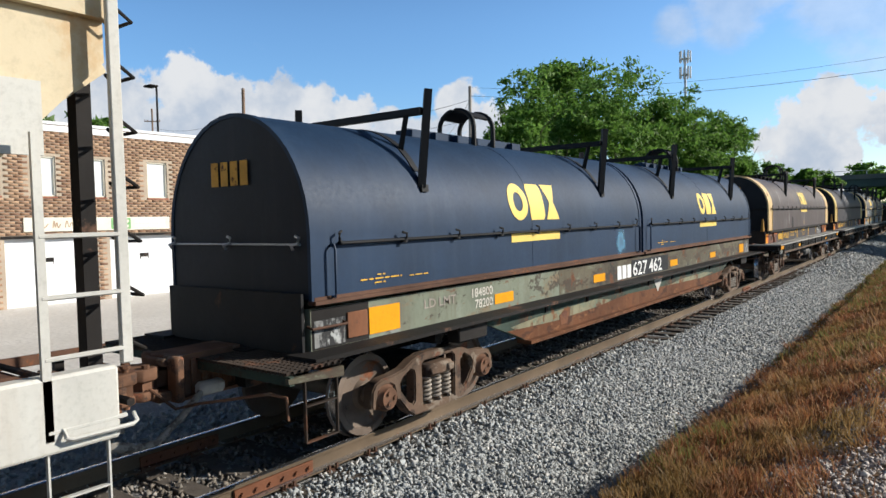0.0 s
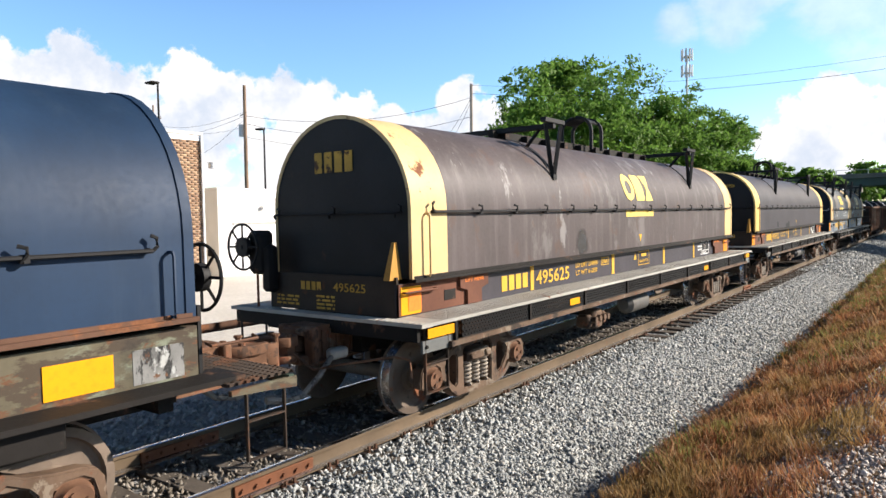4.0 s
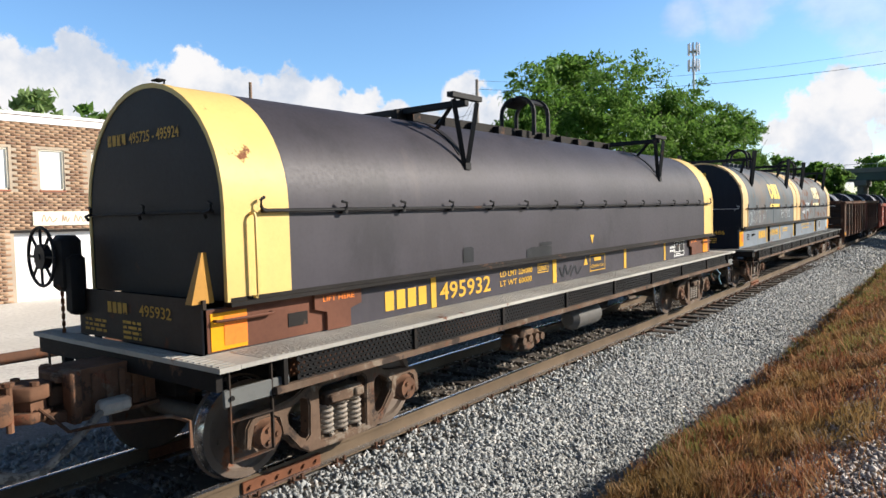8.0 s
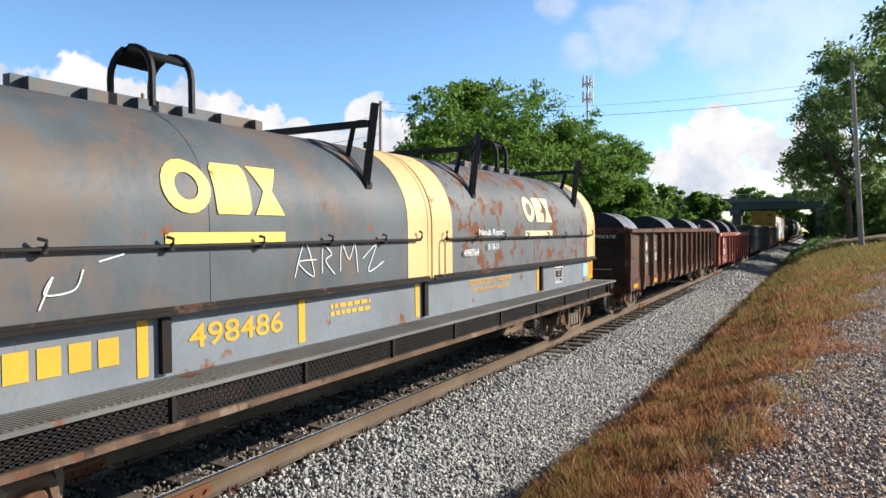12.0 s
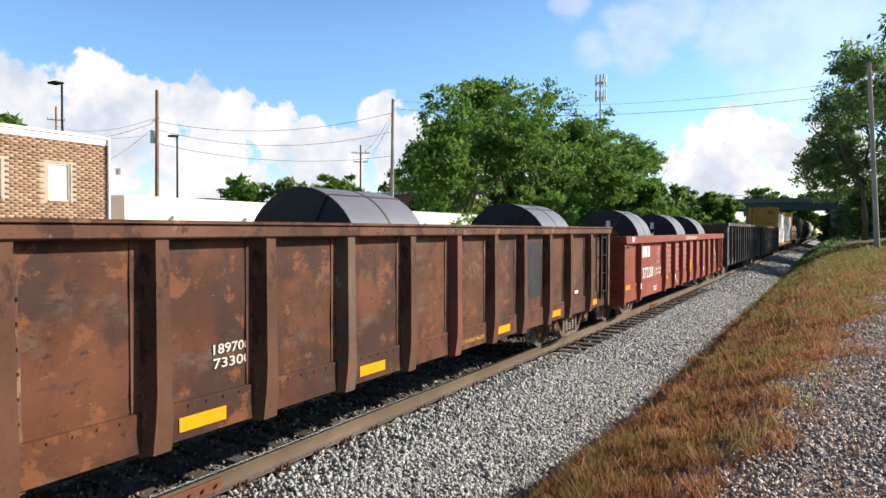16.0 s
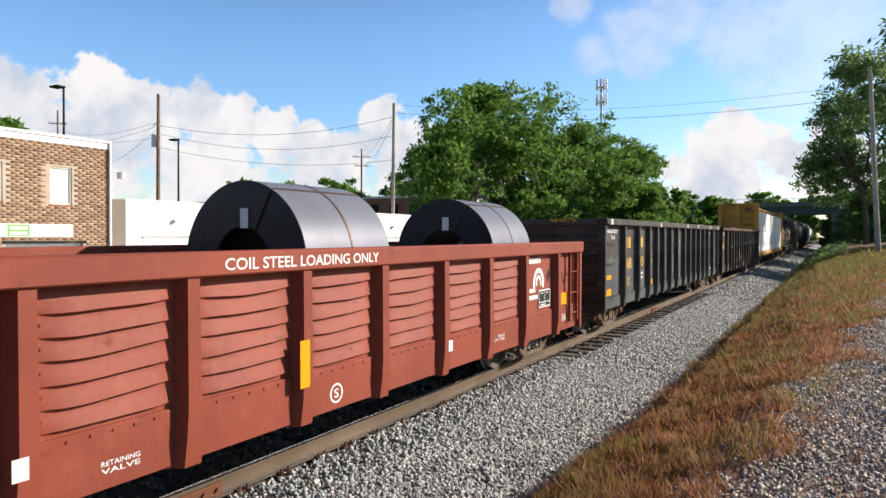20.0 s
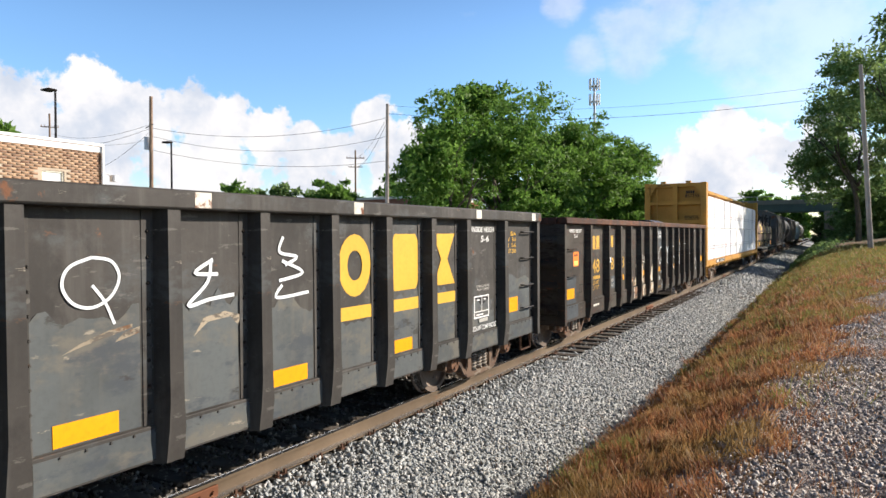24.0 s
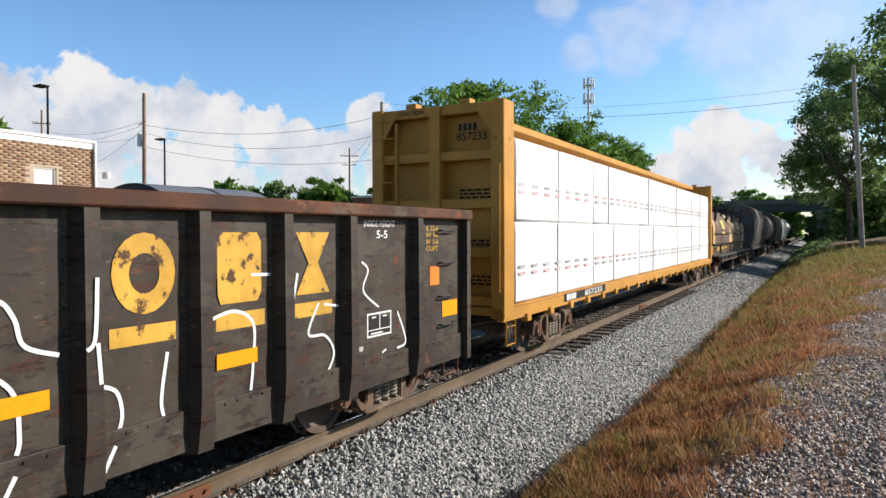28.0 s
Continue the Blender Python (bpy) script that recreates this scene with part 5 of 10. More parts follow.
def brake_gear(car, y):
    bm = box(bmesh.new(), 1.00, 1.30, y - 0.17, y + 0.15, 0.44, 0.74, 0.04)
    for d in (-0.27, 0.26):
        box(bm, 1.06, 1.28, y + d - 0.07, y + d + 0.07, 0.48, 0.68, 0.03)
    for d in (-0.22, -0.06, 0.10, 0.24):
        rod(bm, (1.24, y + d, 0.62 - 0.06 * abs(d)), (1.36, y + d, 0.62 - 0.06 * abs(d)), 0.05, 10)
    rod(bm, (1.14, y - 0.02, 0.70), (1.14, y - 0.02, 0.88), 0.04, 8)
    part("brake_valve", bm, M["truck"], car, "dusty air-brake control valve")
    bm = bmesh.new()
    rod(bm, (1.14, y + 1.48, 0.63), (1.14, y + 2.24, 0.63), 0.16, 18)
    rod(bm, (1.14, y + 1.40, 0.63), (1.14, y + 1.48, 0.63), 0.09, 14, 0.16)
    rod(bm, (1.14, y + 2.24, 0.63), (1.14, y + 2.32, 0.63), 0.16, 14, 0.09)
    part("air_reservoir", bm, M["grey_car"], car, "grey air-brake reservoir")
    part("reservoir_hanger", box(bmesh.new(), 1.08, 1.20, y + 1.60, y + 1.66, 0.76, 0.96), M["dark"], car)
    part("reservoir_hanger", box(bmesh.new(), 1.08, 1.20, y + 2.06, y + 2.12, 0.76, 0.96), M["dark"], car)
    bm = tube(bmesh.new(), [(0.6, y - 4.2, 0.72), (0.6, y - 0.4, 0.72), (1.05, y - 0.2, 0.68)], 0.022, 6)
    part("brake_pipe", bm, M["dark"], car)
    part("brake_rod", tube(bmesh.new(), [(0.8, y + 0.4, 0.50), (0.8, y + 5.0, 0.52)], 0.018, 6), M["truck"], car)


def reflectors(car, ys, z, x, w=0.42, h=0.13, material=None):
    for y in ys:
        part("reflector", box(bmesh.new(), x, x + 0.004, y, y + w, z, z + h), material or M["reflector"], car, "yellow reflective strip")


def stencil_plate(car, y, z, x, w=0.52, h=0.42):
    """White-framed data panel whose small print cannot be read."""
    polys = frame_bars(w, h, 0.02) + [rect(w * 0.50, h * 0.31, w * 0.53, h - 0.02),
             rect(0.02, h * 0.27, w - 0.02, h * 0.31), rect(w * 0.15, h * 0.12, w * 0.62, h * 0.18), rect(w * 0.64, h * 0.78, w * 0.80, h * 0.84), rect(w * 0.20, h * 0.78, w * 0.36, h * 0.84)]
    part("dark_panel", box(bmesh.new(), x - 0.004, x - 0.002, y, y + w, z, z + h), M["black"], car)
    flat(car, polys, y, z, on_side(x), M["white_mark"], "data_panel")["kind"] = "stuff"


def small_print(car, y, z, x, rows, w, h=0.03, material=None, name="small_print", face=None):
    polys, rnd = [], random.Random(int(y * 977 + z * 131 + rows))
    for r in range(rows):
        u = 0.0
        while u < w:
            k = rnd.uniform(0.05, 0.14)
            polys.append(rect(u, -r * h * 1.8, min(w, u + k), -r * h * 1.8 + h))
            u += k + 0.025
    flat(car, polys, y, z, face or on_side(x), material or M["mark"], name)["kind"] = "stuff"


def smudge(h, y, z, r, material):
    """A round breath of spray paint on the upright flank of a hood."""
    bm = bmesh.new()
    bm.faces.new([bm.verts.new((0, r * math.cos(2 * math.pi * k / 24), r * math.sin(2 * math.pi * k / 24))) for k in range(24)])
    part("spray_smudge", bm, material, h, at=pose(HW + 0.004, y, z))


# 1: blue double-hooded coil car with flaking green sides
def blue_coil_car():
    A, L = 3.56, 18.1
    car = thing("coil_car", "dark blue double-hooded steel coil car with flaking green side sills", "freight car", group="cars of the freight train")
    zb, zl, zc = 1.53, 2.14, 3.32
    h1 = hood(car, 0.64, 8.76, zb, zl, zc, M["navy"], M["navy_end_shade"], seams=2, zr=2.045, pitch=0.9, rear_grab=True)
    h2 = hood(car, 8.93, 17.42, zb, zl, zc, M["navy"], M["navy_end_shade"], seams=2, zr=2.045, pitch=0.9, rear_grab=True)
    for h, o in ((h1, 0.0), (h2, 8.45)):
        place = lambda u, v: (hood_x(v, zl, zc) + 0.006, u, v)
        emblems(h, emblem(1.38, 0.50), 4.12 + o, 2.20, place, M["yellow"])
        flat(h, [rect(0, 0, 1.38, 0.12)], 4.12 + o, 1.912, place, M["yellow"], "underline")
        small_print(h, 1.25 + o, 1.66, 1.10, 1, 0.62, 0.014)
        small_print(h, 1.49 + o, 1.70, 1.10, 1, 0.12, 0.012)
        small_print(h, 1.45 + o, 1.62, 1.10, 1, 0.16, 0.014)
        small_print(h, 2.0 + o, 1.65, 1.10, 1, 0.32, 0.012)
        bm = bmesh.new()
        box(bm, -0.05, 0.05, 3.3 + o, 6.2 + o, zc, zc + 0.11)
        for k in range(6):
            box(bm, -0.14, 0.14, 3.3 + o + 0.5 * k - 0.01, 3.3 + o + 0.5 * k + 0.01, zc - 0.02, zc + 0.09)
        part("ridge_plate", bm, M["navy"], h)
        bail(h, 4.72 + o, zc - 0.04, 0.5)
        for y in (2.38 + o, 7.21 + o):
            stacking_bracket(h, y, zl, zc)
    blocks(h1, bars(0.62, 0.24, 4), -0.32, 2.62, on_face(0.60), M["worn_mark"])
    smudge(h1, 7.84, 1.76, 0.30, M["blue_smudge"])
    # flaking side sill, deep middle
    for s in (1, -1):
        part("side_sill", box(bmesh.new(), min(s * 0.98, s * 1.06), max(s * 0.98, s * 1.06), 0.62, 5.52, 1.07, 1.45), M["mint_side"], car, "faded mint-green side sill")
        part("side_sill", box(bmesh.new(), min(s * 0.98, s * 1.06), max(s * 0.98, s * 1.06), 5.525, L - 0.62, 1.07, 1.45), M["green_side"], car, "flaking pale green and rusty side sill")
        bm = bmesh.new()
        box(bm, min(s * 0.98, s * 1.36), max(s * 0.98, s * 1.36), 0.40, L - 0.40, 1.03, 1.07)
        part("deck_edge", bm, M["dark"], car)
        bm = slab(bmesh.new(), [(3.2, 1.01), (4.3, 0.60), (13.8, 0.60), (14.9, 1.01)], s * 1.10, s * 1.16)
        part("deep_sill", bm, M["green_deep"], car, "rusting green deep sill")
        bm = slab(bmesh.new(), [(3.85, 0.78), (4.35, 0.59), (13.75, 0.59), (14.25, 0.78), (12.5, 0.75), (10.2, 0.79), (8.0, 0.84), (6.5, 0.77), (5.2, 0.74)], s * 1.158, s * 1.168)
        part("pale_strip", slab(bmesh.new(), [(3.95, 0.82), (4.2, 0.70), (7.0, 0.76), (7.2, 0.83), (6.6, 0.90), (5.4, 0.88), (4.6, 0.86)], s * 1.157, s * 1.164), M["cream_flake"], car, "flaking cream and pale green paint")
        part("pale_strip", slab(bmesh.new(), [(9.9, 0.78), (12.2, 0.74), (13.4, 0.80), (12.6, 0.86), (11.0, 0.85)], s * 1.157, s * 1.164), M["cream_flake"], car, "flaking cream and pale green paint")
        part("rust_stain", slab(bmesh.new(), [(5.3, 0.80), (5.35, 0.66), (5.55, 0.66), (5.6, 0.80), (5.5, 0.86)], s * 1.164, s * 1.170), M["rust"], car)
        part("rust_stripe", bm, M["rust_orange"], car, "orange rust along the lower edge")
        for i in range(7):
            y = 4.9 + 1.36 * i
            part("sill_post", box(bmesh.new(), min(s * 1.16, s * 1.20), max(s * 1.16, s * 1.185), y - 0.03, y + 0.03, 0.90, 1.03), M["dark"], car)
        part("deep_flange", box(bmesh.new(), min(s * 1.04, s * 1.26), max(s * 1.04, s * 1.26), 4.3, 13.8, 0.55, 0.60), M["rust_orange"], car, "rusty bottom flange")
    for d, y in ((1, 0.53), (-1, L - 0.60)):
        part("end_panel", box(bmesh.new(), -1.045, 1.045, y, y + 0.03, 1.05, 1.60), M["black"], car)
        y0, y1 = (0.0, 0.62) if d > 0 else (L - 0.62, L)
        bm = bmesh.new()
        for i in range(52):
            x = -1.42 + i * 0.0555
            box(bm, x - 0.005, x + 0.005, y0, y1, 1.01, 1.04)
        for i in range(9):
            yy = y0 + 0.01 + i * 0.075
            box(bm, -1.44, 1.44, yy - 0.004, yy + 0.004, 1.015, 1.036)
        part("end_grating", bm, M["sooty"], car, "sooty open steel grating platform")
        ya, yb = (y0 + 0.02, y0 + 0.07) if d > 0 else (y1 - 0.07, y1 - 0.02)
        part("end_sill", box(bmesh.new(), -1.46, 1.46, ya, yb, 0.93, 1.005), M["green_deep"], car)
        for s in (1, -1):
            part("platform_edge", slab(bmesh.new(), [(y0, 0.99), (y1, 0.99), (y1, 0.90), ((y0 + y1) / 2, 0.93), (y0, 0.95)], s * 1.43, s * 1.47), M["green_side"], car)
        coupler(car, 0.22 if d > 0 else L - 0.22, d, 0.10)
        for s in (1, -1):
            step(car, 0.36 if d > 0 else L - 0.30, s * 1.45, 0.42, 0.95, 0.36, M["sooty"])
            bm = bmesh.new()
            tube(bm, [(s * 1.05, y + 0.5, 1.30), (s * 1.12, y + 0.5, 1.28), (s * 1.12, y + 0.06, 1.28), (s * 1.05, y + 0.06, 1.30)], 0.013, 6)
            part("grab_iron", bm, M["browndeck"], car)
    part("centre_sill", box(bmesh.new(), -0.38, 0.38, 0.4, L - 0.4, 0.70, 1.05), M["dark"], car)
    for i in range(11):
        y = 0.9 + (L - 1.8) * i / 10
        part("cross_bearer", box(bmesh.new(), -1.06, 1.06, y - 0.06, y + 0.06, 0.84, 1.02), M["dark"], car)
    for y in (2.48, 15.62):
        truck(car, y)
        bm = box(bmesh.new(), 1.06, 1.24, y + 0.20, y + 0.80, 0.82, 1.02, 0.02)
        part("side_bearing_box", bm, M["dark"], car)
    part("reflector", box(bmesh.new(), 1.064, 1.068, 1.39, 1.86, 1.11, 1.38), M["reflector"], car, "tall yellow reflective strip")
    part("reflector", box(bmesh.new(), 1.064, 1.068, 16.36, 16.82, 1.11, 1.34), M["reflector"], car, "tall yellow reflective strip")
    part("patch_plate", box(bmesh.new(), 1.06, 1.078, 1.08, 1.36, 1.12, 1.37, 0.004), M["rust"], car, "square rusty plate")
    reflectors(car, (3.73, 6.74, 10.55, 13.5), 1.14, 1.062, 0.46, 0.13)
    part("end_black", box(bmesh.new(), 1.055, 1.0605, 0.63, 1.39, 1.072, 1.448), M["dark"], car)
    for y in (0.66, L - 1.14):
        part("end_patch", box(bmesh.new(), 1.058, 1.064, y, y + 0.40, 1.09, 1.34), M["scuffed"], car, "scuffed white and black end plate")
    part("number_patch", box(bmesh.new(), 1.06, 1.064, 8.40, 10.4, 1.09, 1.40), M["patch_black"], car, "black paint behind the number")
    blocks(car, bars(0.68, 0.24, 3, 0.2), 7.73, 1.10, on_side(1.066), M["white_mark"])
    lettering(car, "627", 8.46, 1.11, 0.26, 0.72, 1.068, M["white_mark"])
    lettering(car, "462", 9.28, 1.11, 0.26, 0.73, 1.068, M["white_mark"])
    lettering(car, "LD LMT", 2.28, 1.26, 0.10, 0.6, 1.066, M["pole_grey"])
    lettering(car, "184800", 3.22, 1.28, 0.11, 0.46, 1.066, M["worn_white"])
    lettering(car, "78200", 3.28, 1.14, 0.11, 0.40, 1.066, M["worn_white"])
    flat(car, [[(0, 0.22), (0.20, 0), (0.44, 0.22), (0.32, 0.28), (0.12, 0.28)]], 9.26, 0.73, on_side(1.174), M["grate"], "diamond_mark")
    brake_wheel(car, 0.66, 17.80, 1.78, 0.28, -1)
    lettering(car, "627462", -0.15, 1.33, 0.11, 0.62, 0.552, M["grey_car"], FACE)
    return riding(car, A)


# 2 and 3: single-hooded coil cars with black hoods and yellow bands
def black_coil_car(A, main, number, light, placard, second):
    L = 13.95
    car = thing("coil_car", second, "freight car", group="cars of the freight train")
    zb, zl, zc = 1.58, 2.34, 3.42
    h = hood(car, 0.42, 13.62, zb, zl, zc, main, M["black"], M["cream"] if placard else M["band_yellow"], seams=1, zr=2.30, pitch=0.84)
    place = lambda u, v: (hood_x(v, zl, zc) + 0.008, u, v)
    if placard:
        emblems(h, emblem(1.38, 0.48), 6.40, 2.46, place, M["yellow"])
        flat(h, [rect(0, 0, 1.38, 0.12)], 6.40, 2.17, place, M["yellow"], "underline")
        blocks(h, bars(0.66, 0.24, 4), -0.36, 2.78, on_face(0.39), M["worn_mark"])
    else:
        lettering(h, "495725 - 495924", -0.28, 2.93, 0.10, 0.80, 0.39, M["worn_mark"], FACE)
        blocks(h, bars(0.34, 0.10, 4), -0.66, 2.93, on_face(0.39), M["worn_mark"])
    flat(h, [[(0, 0.14), (0.07, 0), (0.14, 0.14)]], 7.02, 1.70, place, M["mark"], "balance_mark")
    bm = bmesh.new()
    box(bm, -0.05, 0.05, 3.7, 10.2, zc, zc + 0.13)
    for k in range(10):
        box(bm, -0.16, 0.16, 3.9 + 0.67 * k - 0.01, 3.9 + 0.67 * k + 0.01, zc - 0.03, zc + 0.10)
    part("ridge_plate", bm, M["dark"], h)
    if placard:
        smudge(h, 4.6, 1.78, 0.24, M["black_smudge"])
    else:
        for y, z, w, t in ((3.60, 1.655, 0.21, 0.18), (5.06, 1.60, 0.70, 0.15), (5.42, 1.755, 0.34, 0.05)):
            flat(h, [[(0, 0), (w, 0), (w, t * 0.9), (w * 0.8, t), (w * 0.15, t), (0, t * 0.8)]], y, z, place, M["patch_black"], "black_patch")
        scrawl(car, stroke([(6.12, 1.40), (6.22, 1.26), (6.30, 1.42), (6.38, 1.28), (6.50, 1.40)], 0.03) + stroke([(6.46, 1.24), (6.62, 1.38), (6.70, 1.26), (6.84, 1.36)], 0.03), 0, 0, on_side(1.028), M["patch_black"])
    bail(h, 6.95, zc + 0.04, 0.46, 0.60)
    for y in (3.85, 10.40):
        stacking_bracket(h, y, zl, zc, True)
    coil_body(car, L, (1.62, 12.25), zb, 1.18, M["plum"], M["sooty"], ends=(0.22, L - 0.30), reach=(0.05, 0.22) if placard else (0.22, 0.22))
    for y0, y1 in ((0.24, 1.62), (12.33, 13.60)):
        part("end_plate", box(bmesh.new(), 1.021, 1.032, y0, y1, 1.19, 1.53), M["lift"], car, "rust-brown end panel")
        c = y1 if y0 < 5 else y0
        bm = slab(bmesh.new(), [(c - 0.30, 1.60), (c + 0.30, 1.60), (c + 0.30, 1.40), (c + 0.15, 1.36), (c + 0.15, 1.19), (c - 0.15, 1.19), (c - 0.15, 1.36), (c - 0.30, 1.40)], 1.034, 1.07)
        part("lift_bracket", bm, M["lift"], car)
        lettering(car, "LIFT HERE", c - 0.20, 1.46, 0.05, 0.40, 1.073, M["orange"])
    part("placard", box(bmesh.new(), 1.033, 1.038, 0.27, 0.61, 1.20, 1.50), M["reflector"], car, "yellow and orange warning placard")
    flat(car, [rect(0.10, 0.02, 0.32, 0.26)], 0.29, 1.21, on_side(1.042), M["orange"], "warning_panel")
    part("placard", box(bmesh.new(), 1.033, 1.038, 13.10, 13.44, 1.20, 1.50), M["reflector"], car, "yellow and orange warning placard")
    flat(car, [rect(0.06, 0.02, 0.28, 0.26)], 13.12, 1.21, on_side(1.042), M["orange"], "warning_panel")
    blocks(car, bars(0.72, 0.20, 4), 2.31, 1.25, on_side(1.026), M["mark"])
    lettering(car, number, 3.23, 1.25, 0.20, 1.04, 1.026, M["mark"])
    part("yellow_stripe", box(bmesh.new(), 1.021, 1.027, 3.07, 3.16, 1.19, 1.55), M["mark"], car)
    for i, row in enumerate(light.split("\n")):
        lettering(car, row, 4.50, 1.40 - 0.12 * i, 0.075, 0.82 if i == 0 else 0.80, 1.026, M["mark"])
    polys = frame_bars(0.31, 0.13, 0.013)
    flat(car, polys, 5.47, 1.37, on_side(1.026), M["mark"], "weight_frame")
    lettering(car, "286K", 5.50, 1.40, 0.07, 0.25, 1.026, M["mark"])
    part("yellow_stripe", box(bmesh.new(), 1.021, 1.027, 5.91, 6.02, 1.19, 1.55), M["mark"], car)
    part("yellow_stripe", box(bmesh.new(), 1.021, 1.027, 8.53, 8.63, 1.19, 1.55), M["mark"], car)
    part("yellow_stripe", box(bmesh.new(), 1.021, 1.027, 10.56, 10.64, 1.19, 1.55), M["mark"], car)
    polys = [*frame_bars(0.58, 0.26, 0.015), [(-0.22, 0.12), (-0.08, 0.12), (-0.15, 0.26)]]
    lettering(car, "Quality Car", 7.21, 1.29, 0.07, 0.46, 1.026, M["mark"])
    flat(car, [rect(0, 0, 0.26, 0.06)], 7.31, 1.41, on_side(1.026), M["mark"], "initial_block")
    flat(car, polys, 7.15, 1.25, on_side(1.026), M["mark"], "quality_mark")
    small_print(car, 10.91, 1.40, 1.026, 2, 0.32, 0.04, M["white_mark"])
    stencil_plate(car, 11.17, 1.22, 1.026, 0.62, 0.32)
    bm = bmesh.new()
    box(bm, 1.033, 1.038, 1.04, 1.26, 1.28, 1.40)
    part("slot_plate", bm, M["dark"], car)
    for y in (0.06, L - 0.66):
        part("corner_bracket", box(bmesh.new(), 1.455, 1.485, y, y + 0.60, 0.87, 1.0, 0.006), M["walk_grey"], car, "grey bracket under the walkway corner")
        for k in (0.06, 0.54):
            part("bolt", rod(bmesh.new(), (1.48, y + k, 0.935), (1.50, y + k, 0.935), 0.02, 6), M["dark"], car)
    # pointed guide posts at the corners of the front
    for x in (0.95,):
        bm = bmesh.new()
        a = [bm.verts.new(p) for p in ((x - 0.045, 0.34, 1.58), (x + 0.045, 0.34, 1.58), (x + 0.02, 0.30, 1.98), (x - 0.02, 0.30, 1.98))]
        b = [bm.verts.new((v.co.x, 0.14, v.co.z)) if i < 2 else bm.verts.new((v.co.x, 0.26, v.co.z)) for i, v in enumerate(a)]
        bm.faces.new(a)
        bm.faces.new(b[::-1])
        for i in range(4):
            bm.faces.new((a[i], b[i], b[(i + 1) % 4], a[(i + 1) % 4]))
        bmesh.ops.recalc_face_normals(bm, faces=bm.faces)
        part("guide_post", bm, M["amber"], h)
    lettering(car, number, 0.08, 1.42, 0.10, 0.50, 0.212, M["worn_mark"], FACE)
    blocks(car, bars(0.36, 0.10, 4), -0.46, 1.42, on_face(0.212), M["worn_mark"])
    small_print(car, -0.9, 1.32, 0, 3, 0.4, 0.025, M["worn_mark"], face=on_face(0.212))
    small_print(car, -0.2, 1.34, 0, 4, 0.3, 0.025, M["worn_mark"], face=on_face(0.212))
    grab(car, (1.033, 0.30, 1.44), (1.033, 0.85, 1.44), (0.06, 0, 0), 0.013, M["lift"])
    grab(car, (1.033, 13.0, 1.44), (1.033, 13.5, 1.44), (0.06, 0, 0), 0.013, M["lift"])
    brake_wheel(car, -1.26, 0.0, 1.92)
    brake_gear(car, 4.74)
    if not placard:
        part("hanging_strap", tube(bmesh.new(), [(1.10, L + 0.02, 0.92), (1.13, L + 0.06, 0.80), (1.08, L + 0.10, 0.72), (1.15, L + 0.14, 0.62), (1.10, L + 0.18, 0.52), (1.14, L + 0.24, 0.36)], 0.016, 6), M["blue_hose"], car, "pale blue hanging strap")
        part("hanging_strap", tube(bmesh.new(), [(0.95, L + 0.02, 0.90), (0.98, L + 0.05, 0.72), (0.94, L + 0.10, 0.58), (1.0, L + 0.16, 0.44)], 0.018, 6), M["casting"], car)
    if placard:
        reflectors(car, (0.12, 13.30), 1.02, 1.505, 0.46, 0.10)
        reflectors(car, (3.31, 9.71), 0.98, 1.505, 0.30, 0.09)
    return riding(car, A)


